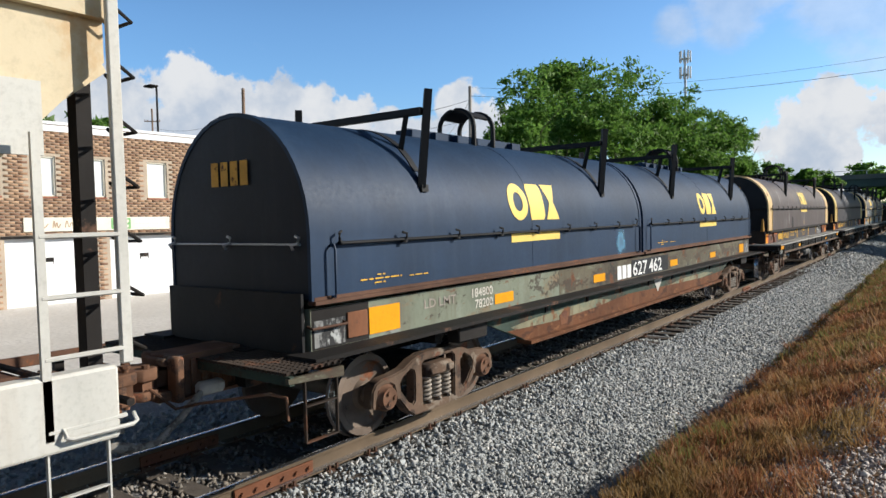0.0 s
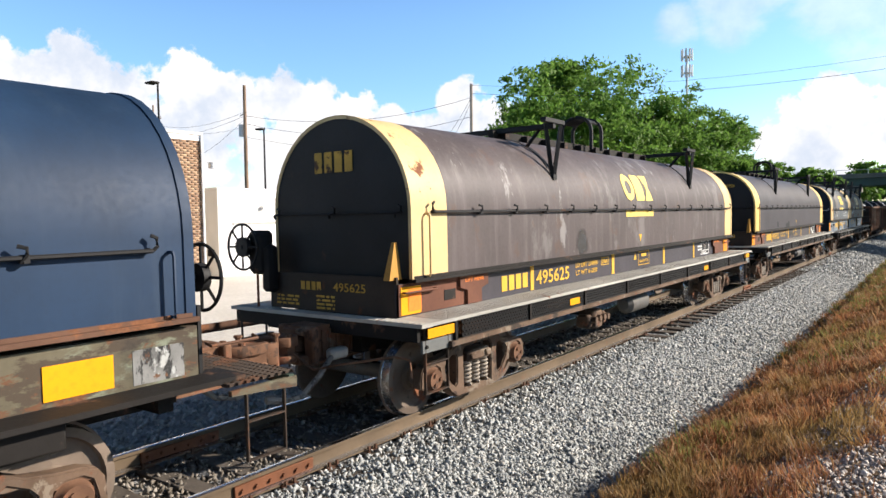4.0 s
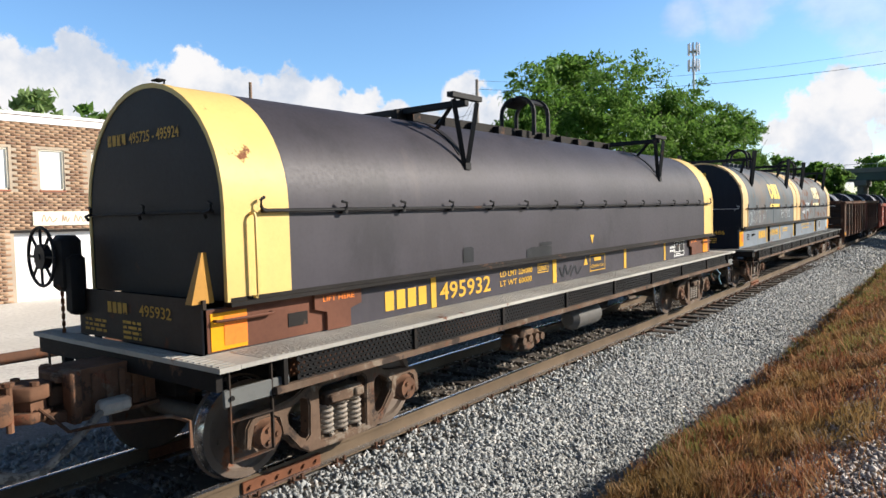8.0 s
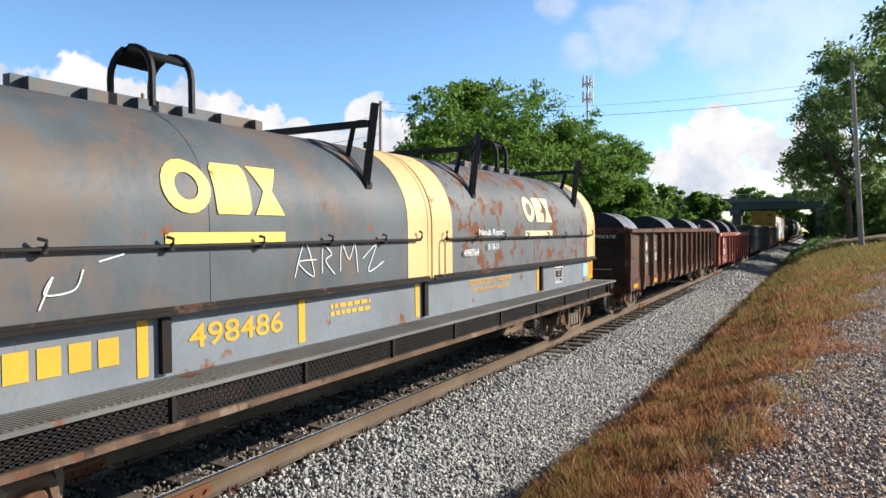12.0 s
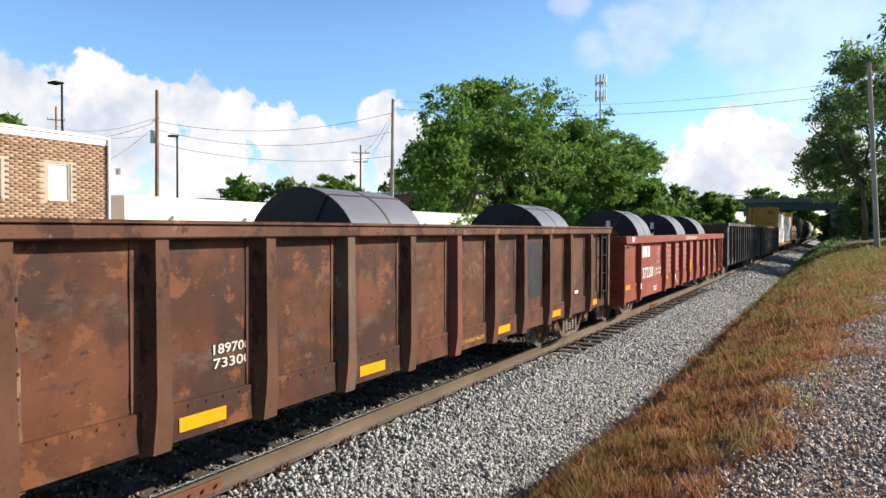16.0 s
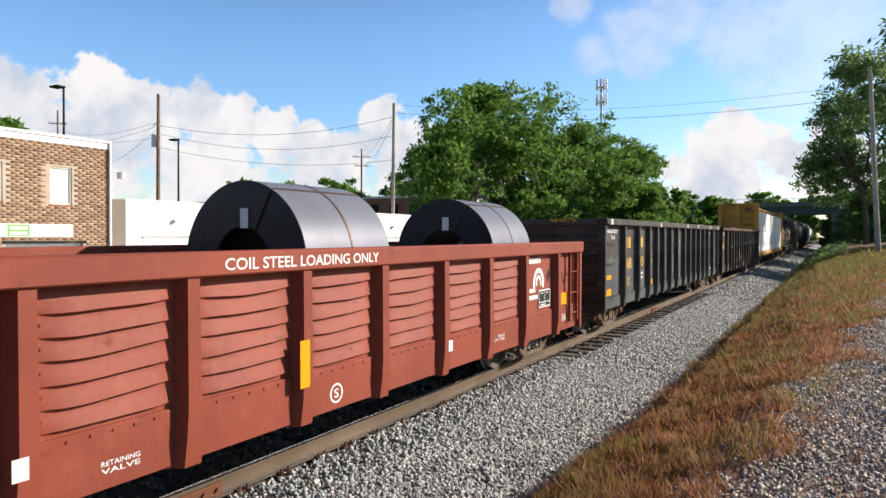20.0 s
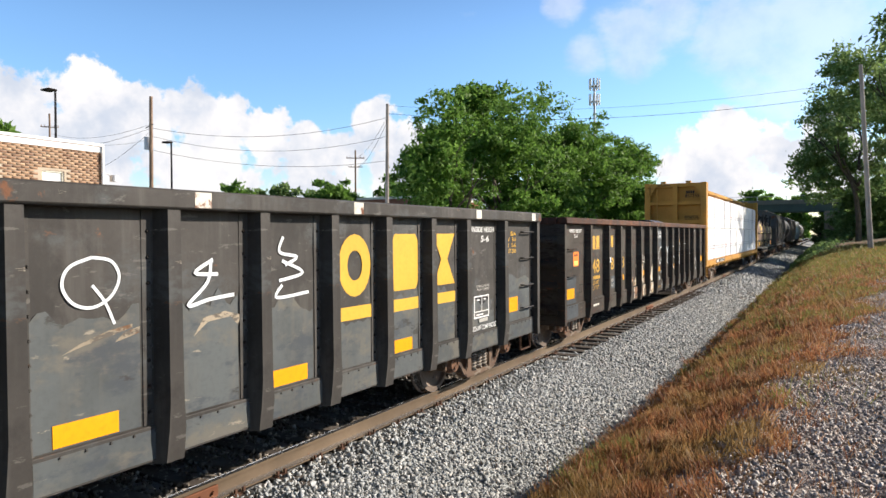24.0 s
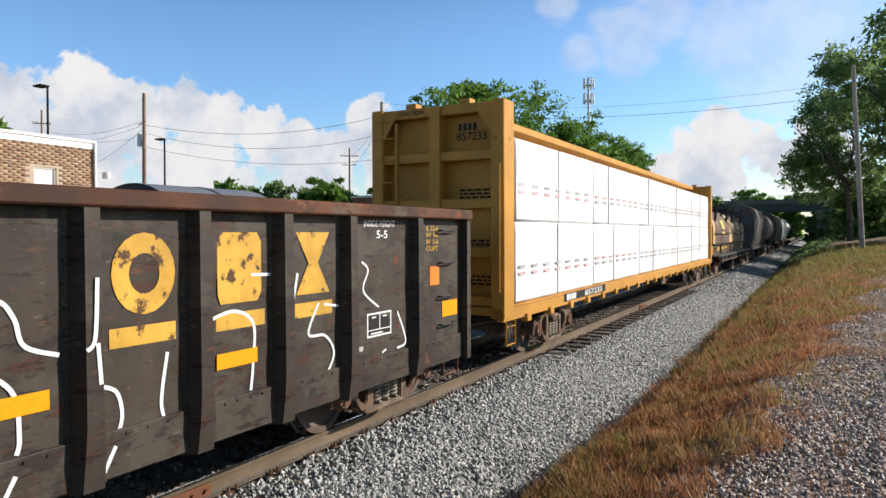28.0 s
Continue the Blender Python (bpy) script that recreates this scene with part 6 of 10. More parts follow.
# 4: slate and cream double-hooded coil car
def slate_coil_car(A, near=True):
    L = 16.15
    car = thing("coil_car", "rust-stained slate blue double-hooded coil car with cream bands and graffiti" if near else "dusty tan-striped double-hooded coil car", "freight car", group="cars of the freight train")
    zb, zl, zc = 1.63, 2.36, 3.42
    h1 = hood(car, 0.58, 8.08, zb, zl, zc, M["slate"] if near else M["tan_brown"], M["navy_end_shade"], M["cream"], 0.55, seams=2, zr=2.15)
    h2 = hood(car, 8.18, 15.75, zb, zl, zc, M["slate_rusty"] if near else M["tan_brown"], M["navy_end_shade"], M["cream"], 0.55, seams=2, zr=2.15)
    place = lambda u, v: (hood_x(v, zl, zc) + 0.009, u, v)
    for h, o, m in ((h1, 3.85, M["yellow"]), (h2, 11.50, M["emblem_cream"])):
        emblems(h, emblem(1.40, 0.46), o, 2.42, place, m)
        flat(h, [rect(0, 0, 1.40, 0.12)], o, 2.14, place, m, "underline")
        bm = bmesh.new()
        box(bm, -0.05, 0.05, o - 0.6, o + 2.2, zc, zc + 0.12)
        for k in range(6):
            box(bm, -0.15, 0.15, o - 0.5 + 0.5 * k - 0.01, o - 0.5 + 0.5 * k + 0.01, zc - 0.03, zc + 0.10)
        part("ridge_plate", bm, M["slate"] if h is h1 else M["slate_rusty"], h)
        bail(h, o + 0.75, zc + 0.03, 0.45, 0.56)
    for h, y in ((h1, 1.95), (h1, 6.80), (h2, 9.6), (h2, 14.58)):
        stacking_bracket(h, y, zl, zc)
    lettering(car, "498486", 0.10, 1.46, 0.11, 0.56, 0.412, M["worn_mark"], FACE)
    blocks(car, bars(0.42, 0.11, 4), -0.42, 1.46, on_face(0.412), M["worn_mark"])
    small_print(car, -0.35, 1.34, 0, 3, 0.8, 0.03, M["worn_mark"], face=on_face(0.412))
    blocks(h1, bars(0.46, 0.20, 3), -0.28, 2.95, on_face(0.53), M["worn_mark"])
    coil_body(car, L, (1.85, 14.3), zb, 1.08, M["steelblue"] if near else M["sooty"], M["navy_end_shade"], 1.03, 1.50, M["walk_grey"], ends=(0.42, L - 0.42))
    for y in (0.44, 15.42):
        part("placard", box(bmesh.new(), 1.031, 1.036, y, y + 0.40, 1.14, 1.55), M["reflector"], car, "yellow and orange warning placard")
        flat(car, [rect(0.14, 0.10, 0.36, 0.32)], y + 0.02, 1.15, on_side(1.04), M["orange"], "warning_panel")
    blocks(car, bars(0.90, 0.21, 4), 2.62, 1.26, on_side(1.036), M["mark"])
    lettering(car, "498486", 4.12, 1.27, 0.21, 1.15, 1.036, M["mark"])
    for y in (3.62, 5.50, 7.80, 12.22):
        part("yellow_stripe", box(bmesh.new(), 1.031, 1.037, y, y + 0.10, 1.12, 1.57), M["mark"], car)
    for y in (3.82, 7.98, 12.36):
        part("side_stake", box(bmesh.new(), 1.03, 1.08, y, y + 0.09, 1.12, 1.57), M["dark"], car)
    small_print(car, 6.02, 1.42, 1.036, 2, 0.75, 0.045, M["mark"])
    lettering(car, "RESTRICTED LOADING", 9.39, 1.42, 0.085, 1.6, 1.036, M["mark"])
    lettering(car, "SEE EQUIPMENT REGISTER", 9.50, 1.30, 0.07, 1.4, 1.036, M["mark"])
    stencil_plate(car, 13.23, 1.20, 1.036, 0.44, 0.32)
    bm = bmesh.new()
    for a in ((1.25, 1.28, 0.24, 0.02), (1.25, 1.42, 0.24, 0.02), (1.25, 1.28, 0.02, 0.16), (1.47, 1.28, 0.02, 0.16), (1.36, 1.28, 0.02, 0.14), (1.25, 1.36, 0.24, 0.02)):
        box(bm, 1.03, 1.037, a[0], a[0] + a[2], a[1], a[1] + a[3])
    part("slot_plate", bm, M["dark"], car)
    part("lug", box(bmesh.new(), 1.03, 1.09, 1.78, 1.96, 1.38, 1.43, 0.01), M["dark"], car)
    if near:
        # sprayed scrawls that cannot be read
        pen = lambda pts, w=0.012: stroke(pts, w)
        marks = pen([(1.11, 1.72), (1.21, 1.95), (1.43, 2.02), (1.50, 1.80), (1.37, 1.70), (1.29, 1.78)]) + pen([(1.53, 1.75), (1.64, 2.10), (1.79, 2.05), (1.88, 1.86), (2.06, 1.92), (2.13, 2.12)])
        marks += pen([(1.71, 1.82), (1.95, 1.76), (2.22, 1.88), (2.32, 2.1)]) + pen([(2.43, 1.7), (2.49, 2.12), (2.55, 1.72)]) + pen([(2.83, 1.74), (2.93, 1.96), (2.87, 1.84), (3.08, 1.86), (3.15, 2.0)]) + pen([(3.27, 2.05), (3.48, 2.1)])
        marks += pen([(5.38, 1.80), (5.54, 2.15), (5.68, 1.80), (5.44, 1.95), (5.72, 1.97)]) + pen([(5.81, 1.82), (5.83, 2.1), (5.97, 2.02), (5.87, 1.95), (6.02, 1.80)]) + pen([(6.12, 1.82), (6.15, 2.12), (6.28, 1.95), (6.39, 2.12), (6.44, 1.8)]) + pen([(6.54, 1.95), (6.81, 2.1), (6.65, 1.8), (6.97, 1.9)])
        scrawl(h1, marks, 0, 0, place, M["graffiti"], "graffiti")
        lettering(h2, "Needs Repair", 9.55, 2.16, 0.13, 0.95, 1.129, M["graffiti"])
        lettering(h2, "8-10-11", 9.87, 1.96, 0.10, 0.40, 1.129, M["graffiti"])
        lettering(h2, "498764", 9.03, 1.88, 0.11, 0.50, 1.129, M["graffiti"])
        part("sticker", box(bmesh.new(), 1.031, 1.037, 15.08, 15.40, 1.22, 1.52), M["blue_hose"], car, "pale blue sticker")
    return riding(car, A)


# ---- gondolas --------------------------------------------------------------------
def side_bay(bm, x, y0, y1, z0, z1, pressed, s):
    """The plate between two ribs, flat and a little dented, or with pressed-in ridges that taper out and sag."""
    if pressed:
        steps = [(0.0, 0.0), (0.03, 0.0)] + [(0.03 + 0.94 * (k + ph) / 6, d) for k in range(6) for ph, d in ((0.02, 0.0), (0.13, 1.0), (0.40, 0.72), (0.70, 0.32), (0.96, 0.0))] + [(0.985, 0.0), (1.0, 0.0)]
    else:
        steps = [(i / 14, 0.0) for i in range(15)]
    ys = [y0 + (y1 - y0) * i / 14 for i in range(15)]
    grid = []
    for e, out in steps:
        row = []
        for y in ys:
            f = (y - y0) / (y1 - y0)
            z = z0 + (z1 - z0) * e
            if pressed:
                sag = 0.025 * (f - 0.5) + 0.06 * ((f - 0.5) ** 2 - 0.08) + 0.02 * noise.noise(Vector((y * 2.0, e * 5.0, 3)))
                z += (z1 - z0) * sag * min(1.0, 8 * e, 8 * (1 - e))
                d = 0.045 * out * min(1.0, max(0.0, 5.5 * (min(f, 1 - f) - 0.05)))
            else:
                k = min(1.0, 9 * min(f, 1 - f, e, 1 - e))
                d = k * max(-0.006, min(0.003, 0.014 * noise.noise(Vector((y * 1.7, z * 2.6, 7 * s)))))
            row.append(bm.verts.new((s * (x + d), y, z)))
        grid.append(row)
    for a, b in zip(grid, grid[1:]):
        for i in range(len(ys) - 1):
            bm.faces.new((a[i], a[i + 1], b[i + 1], b[i]) if s > 0 else (a[i], b[i], b[i + 1], a[i + 1]))
    back = [bm.verts.new((s * (x - 0.02), y, z)) for y, z in ((y0, z0), (y1, z0), (y1, z1), (y0, z1))]
    bm.faces.new(back[::-1] if s > 0 else back)
    return bm


def make_rib(bm, z0, z1, w=0.125, d=0.13):
    """A pressed rib that widens towards the floor; its foot is at the origin, it stands out along +x."""
    rows = []
    for z, k, dd in ((z0, 1.25, 0.75), (z0 + 0.25, 1.20, 1.0), (z0 + 0.45, 1.0, 1.0), (z1, 0.9, 0.92)):
        a, b = w * 0.5 * k, w * 0.5 * k + 0.05
        rows.append([bm.verts.new(p) for p in ((0, -b - 0.04, z), (0.012, -b, z), (d * dd, -a, z), (d * dd, a, z), (0.012, b, z), (0, b + 0.04, z))])
    for u, v in zip(rows, rows[1:]):
        for i in range(5):
            bm.faces.new((u[i], u[i + 1], v[i + 1], v[i]))
    bm.faces.new(rows[0][::-1])
    bm.faces.new(rows[-1])
    bmesh.ops.recalc_face_normals(bm, faces=bm.faces)
    return bm


def rivets(bm, pts, r=0.014):
    for x, y, z in pts:
        bmesh.ops.create_cone(bm, cap_ends=True, segments=6, radius1=r, radius2=r * 0.6, depth=0.012, matrix=Matrix.Translation((x + 0.004, y, z)) @ Matrix.Rotation(math.pi / 2, 4, "Y"))
    return bm


def gondola(label, A, L, z0, z1, ribs, side, rib, chord, pressed=(), trucks=1.55, chord_h=0.17, inside=None, bays=(), worn=None, chips=(), pinks=(), sill=0.21, strips=False):
    car = thing("gondola", label, "freight car", group="cars of the freight train")
    xp = 1.345
    edges = [0.0] + list(ribs) + [L]
    for s in (1, -1):
        for i, (a, b) in enumerate(zip(edges, edges[1:])):
            if strips and s > 0:
                part("seam_strip", box(bmesh.new(), 1.346, 1.3545, b - 0.19, b - 0.09, z0 + sill + 0.004, z1 - chord_h - 0.006), rib, car)
            part("side_panel", side_bay(bmesh.new(), xp, a, b, z0 + sill, z1 - chord_h, s > 0 and i in pressed, s), worn if i in bays else side, car)
        for i, y in enumerate(ribs):
            tone = M["gon_chip"] if i in chips else M["rib_pink"] if i in pinks else rib
            part("rib", shared("rib%s%.2f%.2f" % (tone.name, z0, z1), lambda bm: make_rib(bm, z0 - 0.02, z1 - chord_h), tone), None, car, at=pose(s * xp, y, 0, 0, 0, 0 if s > 0 else 180))
        part("side_sill", box(bmesh.new(), min(s * 1.32, s * 1.375), max(s * 1.32, s * 1.375), 0, L, z0, z0 + sill, 0.008), side, car)
        part("top_chord", box(bmesh.new(), min(s * 1.29, s * 1.49), max(s * 1.29, s * 1.49), 0, L, z1 - chord_h, z1, 0.018), chord, car)
        for y in (0.0, L):
            d = 1 if y == 0 else -1
            bm = bmesh.new()
            box(bm, min(s * 1.29, s * 1.45), max(s * 1.29, s * 1.45), min(y, y + d * 0.10), max(y, y + d * 0.10), z0 - 0.02, z1 - chord_h)
            part("corner_post", bm, rib, car)
    pts = []
    for a, b in zip(edges, edges[1:]):
        n = max(2, int((b - a) / 0.19))
        pts += [(1.375, a + 0.12 + (b - a - 0.24) * k / n, z0 + sill - 0.04) for k in range(n + 1)]
        pts += [(xp + 0.012, a + 0.13, z0 + sill + 0.12 + 0.155 * k) for k in range(int((z1 - chord_h - z0 - sill - 0.2) / 0.155))]
        pts += [(xp + 0.012, b - 0.13, z0 + sill + 0.12 + 0.155 * k) for k in range(int((z1 - chord_h - z0 - sill - 0.2) / 0.155))]
    part("rivets", rivets(bmesh.new(), pts), side, car)["kind"] = "stuff"
    part("floor", box(bmesh.new(), -1.33, 1.33, 0.05, L - 0.05, 0.97, 1.03), inside or M["gon_rust"], car)
    # ribbed ends
    for y, d in ((0.04, -1), (L - 0.04, 1)):
        prof, n = [], 4
        for i in range(n * 8 + 1):
            z = z0 + 0.16 + (z1 - chord_h - z0 - 0.16) * i / (n * 8)
            prof.append((y + d * 0.07 * max(0.0, math.sin(math.pi * 2 * (i / 8.0))) ** 0.7 if (i % 8) < 4 else y, z))
        prof += [(y - d * 0.04, z1 - chord_h), (y - d * 0.04, z0 + 0.16)]
        part("end_panel", slab(bmesh.new(), prof, -1.30, 1.30), inside or side, car)
        part("end_chord", box(bmesh.new(), -1.29, 1.29, min(y - d * 0.06, y + d * 0.07), max(y - d * 0.06, y + d * 0.07), z1 - chord_h, z1 - 0.005), chord, car)
        part("end_sill", box(bmesh.new(), -1.30, 1.30, min(y, y + d * 0.03), max(y, y + d * 0.03), z0 - 0.02, z0 + 0.16), side, car)
        coupler(car, 0.30 if d < 0 else L - 0.30, -d, 0.12)
        step(car, 0.42 if d < 0 else L - 0.42, 1.35, 0.36, z0, 0.4)
        step(car, 0.42 if d < 0 else L - 0.42, -1.35, 0.36, z0, 0.4)
        grab(car, (0.35, y + d * 0.08, z0 + 0.62), (0.95, y + d * 0.08, z0 + 0.62), (0, d * 0.06, -0.01), 0.012, M["grate"])
    part("centre_sill", box(bmesh.new(), -0.35, 0.35, 0.3, L - 0.3, 0.68, 0.97), M["dark"], car)
    for y in ribs:
        part("cross_bearer", box(bmesh.new(), -1.33, 1.33, y - 0.05, y + 0.05, 0.78, 0.97), M["dark"], car)
    for y in (trucks, L - trucks):
        truck(car, y)
    return riding(car, A)


def rungs(car, y, x, zs, w=0.40, material=None):
    for z in zs:
        grab(car, (x, y - w / 2, z), (x, y + w / 2, z), (0.075, 0, 0), 0.013, material or M["black"], "rung")


def side_ladder(car, y, x, z0, z1, w=0.42, material=None):
    """Two stiles with rungs between them."""
    m = material or M["black"]
    for d in (-w / 2, w / 2):
        part("ladder_stile", box(bmesh.new(), x, x + 0.05, y + d - 0.02, y + d + 0.02, z0, z1), m, car)
    n = int((z1 - z0) / 0.30)
    for k in range(n):
        z = z0 + 0.15 + k * (z1 - z0 - 0.3) / max(1, n - 1)
        part("rung", rod(bmesh.new(), (x + 0.03, y - w / 2, z), (x + 0.03, y + w / 2, z), 0.013, 6), m, car)


def steel_coil(A, y, z, r, length, bore=0.28, bands=1, tag_white=True):
    """A roll of sheet steel lying with its bore along the car."""
    ob = thing("steel_coil", "dark blue-grey roll of sheet steel with a steel band", "steel coil", group="steel coils in the gondolas")
    bm = bmesh.new()
    n = 64
    prof = [(0, bore), (0, r - 0.01), (0.012, r), (length - 0.012, r), (length, r - 0.01), (length, bore)]
    rings = [[bm.verts.new((q * math.cos(2 * math.pi * k / n), a, q * math.sin(2 * math.pi * k / n))) for k in range(n)] for a, q in prof]
    for u, v in zip(rings, rings[1:] + rings[:1]):
        for k in range(n):
            bm.faces.new((u[k], u[(k + 1) % n], v[(k + 1) % n], v[k]))
    bmesh.ops.recalc_face_normals(bm, faces=bm.faces)
    roll = part("roll", bm, M["coil"], ob)
    # end faces and bore wall take a much darker tone than the outside
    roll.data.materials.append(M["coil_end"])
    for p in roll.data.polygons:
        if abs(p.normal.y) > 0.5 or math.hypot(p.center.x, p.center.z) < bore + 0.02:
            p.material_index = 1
    bm = bmesh.new()
    for q in (0.50, 0.62, 0.74, 0.86, 0.955):
        k0 = q * r
        if k0 > bore + 0.03:
            a = [(k0 - 0.004, -0.002), (k0 + 0.004, -0.002), (k0 + 0.004, 0.01), (k0 - 0.004, 0.01)]
            rr = [[bm.verts.new((c * math.cos(2 * math.pi * k / 48), yy, c * math.sin(2 * math.pi * k / 48))) for k in range(48)] for c, yy in a]
            for u, v in zip(rr, rr[1:] + rr[:1]):
                for k in range(48):
                    bm.faces.new((u[k], u[(k + 1) % 48], v[(k + 1) % 48], v[k]))
    bmesh.ops.recalc_face_normals(bm, faces=bm.faces)
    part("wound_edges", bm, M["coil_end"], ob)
    for i in range(bands):
        yb = length * (0.52 if bands == 1 else 0.3 + 0.4 * i)
        pr = [(yb - 0.018, r), (yb - 0.018, r + 0.006), (yb + 0.018, r + 0.006), (yb + 0.018, r)]
        bm = bmesh.new()
        rr = [[bm.verts.new((q * math.cos(2 * math.pi * k / n), a, q * math.sin(2 * math.pi * k / n))) for k in range(n)] for a, q in pr]
        for u, v in zip(rr, rr[1:]):
            for k in range(n):
                bm.faces.new((u[k], u[(k + 1) % n], v[(k + 1) % n], v[k]))
        bmesh.ops.recalc_face_normals(bm, faces=bm.faces)
        part("band", bm, M["strap"], ob)
    a = radians(62)
    bm = bmesh.new()
    tube(bm, [(bore * math.cos(a), -0.01, bore * math.sin(a)), (r * math.cos(a), -0.012, r * math.sin(a)), (r * math.cos(a) * 1.006, 0.05, r * math.sin(a) * 1.006), (r * math.cos(a) * 1.006, length - 0.05, r * math.sin(a) * 1.006), (r * math.cos(a), length + 0.01, r * math.sin(a)), (bore * math.cos(a), length + 0.01, bore * math.sin(a))], 0.012, 4)
    part("band", bm, M["strap"], ob)
    if tag_white:
        part("paper_tag", box(bmesh.new(), -0.02, 0.10, -0.012, -0.006, bore - 0.02, bore + 0.20), M["white_mark"], ob, "white paper tag")
    ob.location.z = z
    bm = bmesh.new()
    for x in (-0.55, 0.55):
        box(bm, x - 0.10, x + 0.10, 0.1, length - 0.1, 1.03 - z, 1.24 - z)
    part("timber_chock", bm, M["pole"], ob)
    return riding(ob, A + y)


# ---- the cars in their order -------------------------------------------------------
def beige_hopper():
    """The last stretch of a covered hopper that has just gone by."""
    L = 16.0
    A = 2.28 - L
    car = thing("covered_hopper", "rust-stained beige covered hopper car with pale ladders", "freight car", group="cars of the freight train")
    for s in (1, -1):
        out = [(2.4, 3.38), (1.0, 2.2), (3.2, 1.25), (12.8, 1.25), (14.45, 1.80), (L - 0.58, 2.72), (L - 0.02, 3.30), (L - 0.02, 4.35), (0.02, 4.35), (0.02, 3.38)]
        part("side_sheet", slab(bmesh.new(), out, s * 1.28, s * 1.33), M["beige"], car, "rust-stained beige side sheet")
        part("top_sill", box(bmesh.new(), min(s * 1.30, s * 1.40), max(s * 1.30, s * 1.40), 0, L, 3.56, 3.70), M["beige"], car)
        part("side_sill", box(bmesh.new(), min(s * 1.36, s * 1.50), max(s * 1.36, s * 1.50), 0, L - 0.10, 0.92, 1.38, 0.02), M["pale"], car, "pale grey side sill plate")
        part("corner_post", box(bmesh.new(), min(s * 1.455, s * 1.50), max(s * 1.455, s * 1.50), L - 0.075, L, 1.38, 4.35, 0.008), M["pale"], car, "rust-streaked pale corner post")
        part("ladder_stile", box(bmesh.new(), min(s * 1.47, s * 1.50), max(s * 1.47, s * 1.50), L - 0.55, L - 0.50, 1.0, 2.80), M["pale"], car)
        part("gusset", box(bmesh.new(), min(s * 1.33, s * 1.36), max(s * 1.33, s * 1.36), L - 0.66, L - 0.42, 2.68, 3.12), M["pale"], car)
        for z in (1.05, 1.48, 1.84, 2.20):
            part("rung", rod(bmesh.new(), (s * 1.49, L - 0.53, z), (s * 1.49, L - 0.06, z), 0.016, 6), M["pale"], car)
        for z in (1.45, 1.80, 2.15, 2.50, 2.85, 3.20, 3.55):
            bm = bmesh.new()
            tube(bm, [(s * 1.30, L, z + 0.03), (s * 1.22, L + 0.09, z), (s * 1.22, L + 0.09, z), (s * 1.48, L + 0.09, z), (s * 1.48, L, z + 0.06)], 0.012, 6)
            part("end_rung", bm, M["dark"], car)
        part("end_strut", box(bmesh.new(), min(s * 0.98, s * 1.10), max(s * 0.98, s * 1.10), L - 0.10, L, 1.0, 3.4), M["dark"], car)
        grab(car, (s * 1.50, L - 0.45, 1.06), (s * 1.50, L - 0.02, 1.06), (s * 0.05, 0, -0.06), 0.014, M["pale"])
        bm = slab(bmesh.new(), [(L - 3.0, 1.38), (L - 2.86, 1.38), (L - 0.6, 2.66), (L - 0.74, 2.74)], s * 1.05, s * 1.12)
        part("slope_brace", bm, M["beige"], car)
    bm = bmesh.new()
    v = [bm.verts.new(p) for p in ((-1.30, L - 0.02, 3.30), (1.30, L - 0.02, 3.30), (1.30, L - 2.9, 1.05), (-1.30, L - 2.9, 1.05))]
    w = [bm.verts.new(p.co + Vector((0, 0.03, -0.05))) for p in v]
    bm.faces.new(v)
    bm.faces.new(w[::-1])
    for i in range(4):
        bm.faces.new((v[i], w[i], w[(i + 1) % 4], v[(i + 1) % 4]))
    bmesh.ops.recalc_face_normals(bm, faces=bm.faces)
    part("slope_sheet", bm, M["beige"], car)
    part("end_sheet", box(bmesh.new(), -1.30, 1.30, L - 0.05, L - 0.02, 3.30, 4.35), M["beige"], car)
    part("roof", prism(bmesh.new(), [(1.35, 4.33), (1.2, 4.48), (0.5, 4.60), (-0.5, 4.60), (-1.2, 4.48), (-1.35, 4.33)], 0, L), M["beige"], car)
    part("end_platform", box(bmesh.new(), -1.36, 1.36, L - 2.0, L - 0.02, 1.02, 1.08), M["browndeck"], car)
    part("end_rail", rod(bmesh.new(), (-1.4, L + 0.02, 1.10), (1.4, L + 0.02, 1.10), 0.03, 6), M["dark"], car)
    part("centre_sill", box(bmesh.new(), -0.36, 0.36, 0.3, L - 0.2, 0.70, 1.02), M["dark"], car)
    coupler(car, L - 0.20, -1, 0.05)
    for s in (1, -1):
        step(car, L - 0.34, s * 1.44, 0.32, 0.95, 0.36, M["pale"])
    truck(car, L - 2.0)
    return riding(car, A)


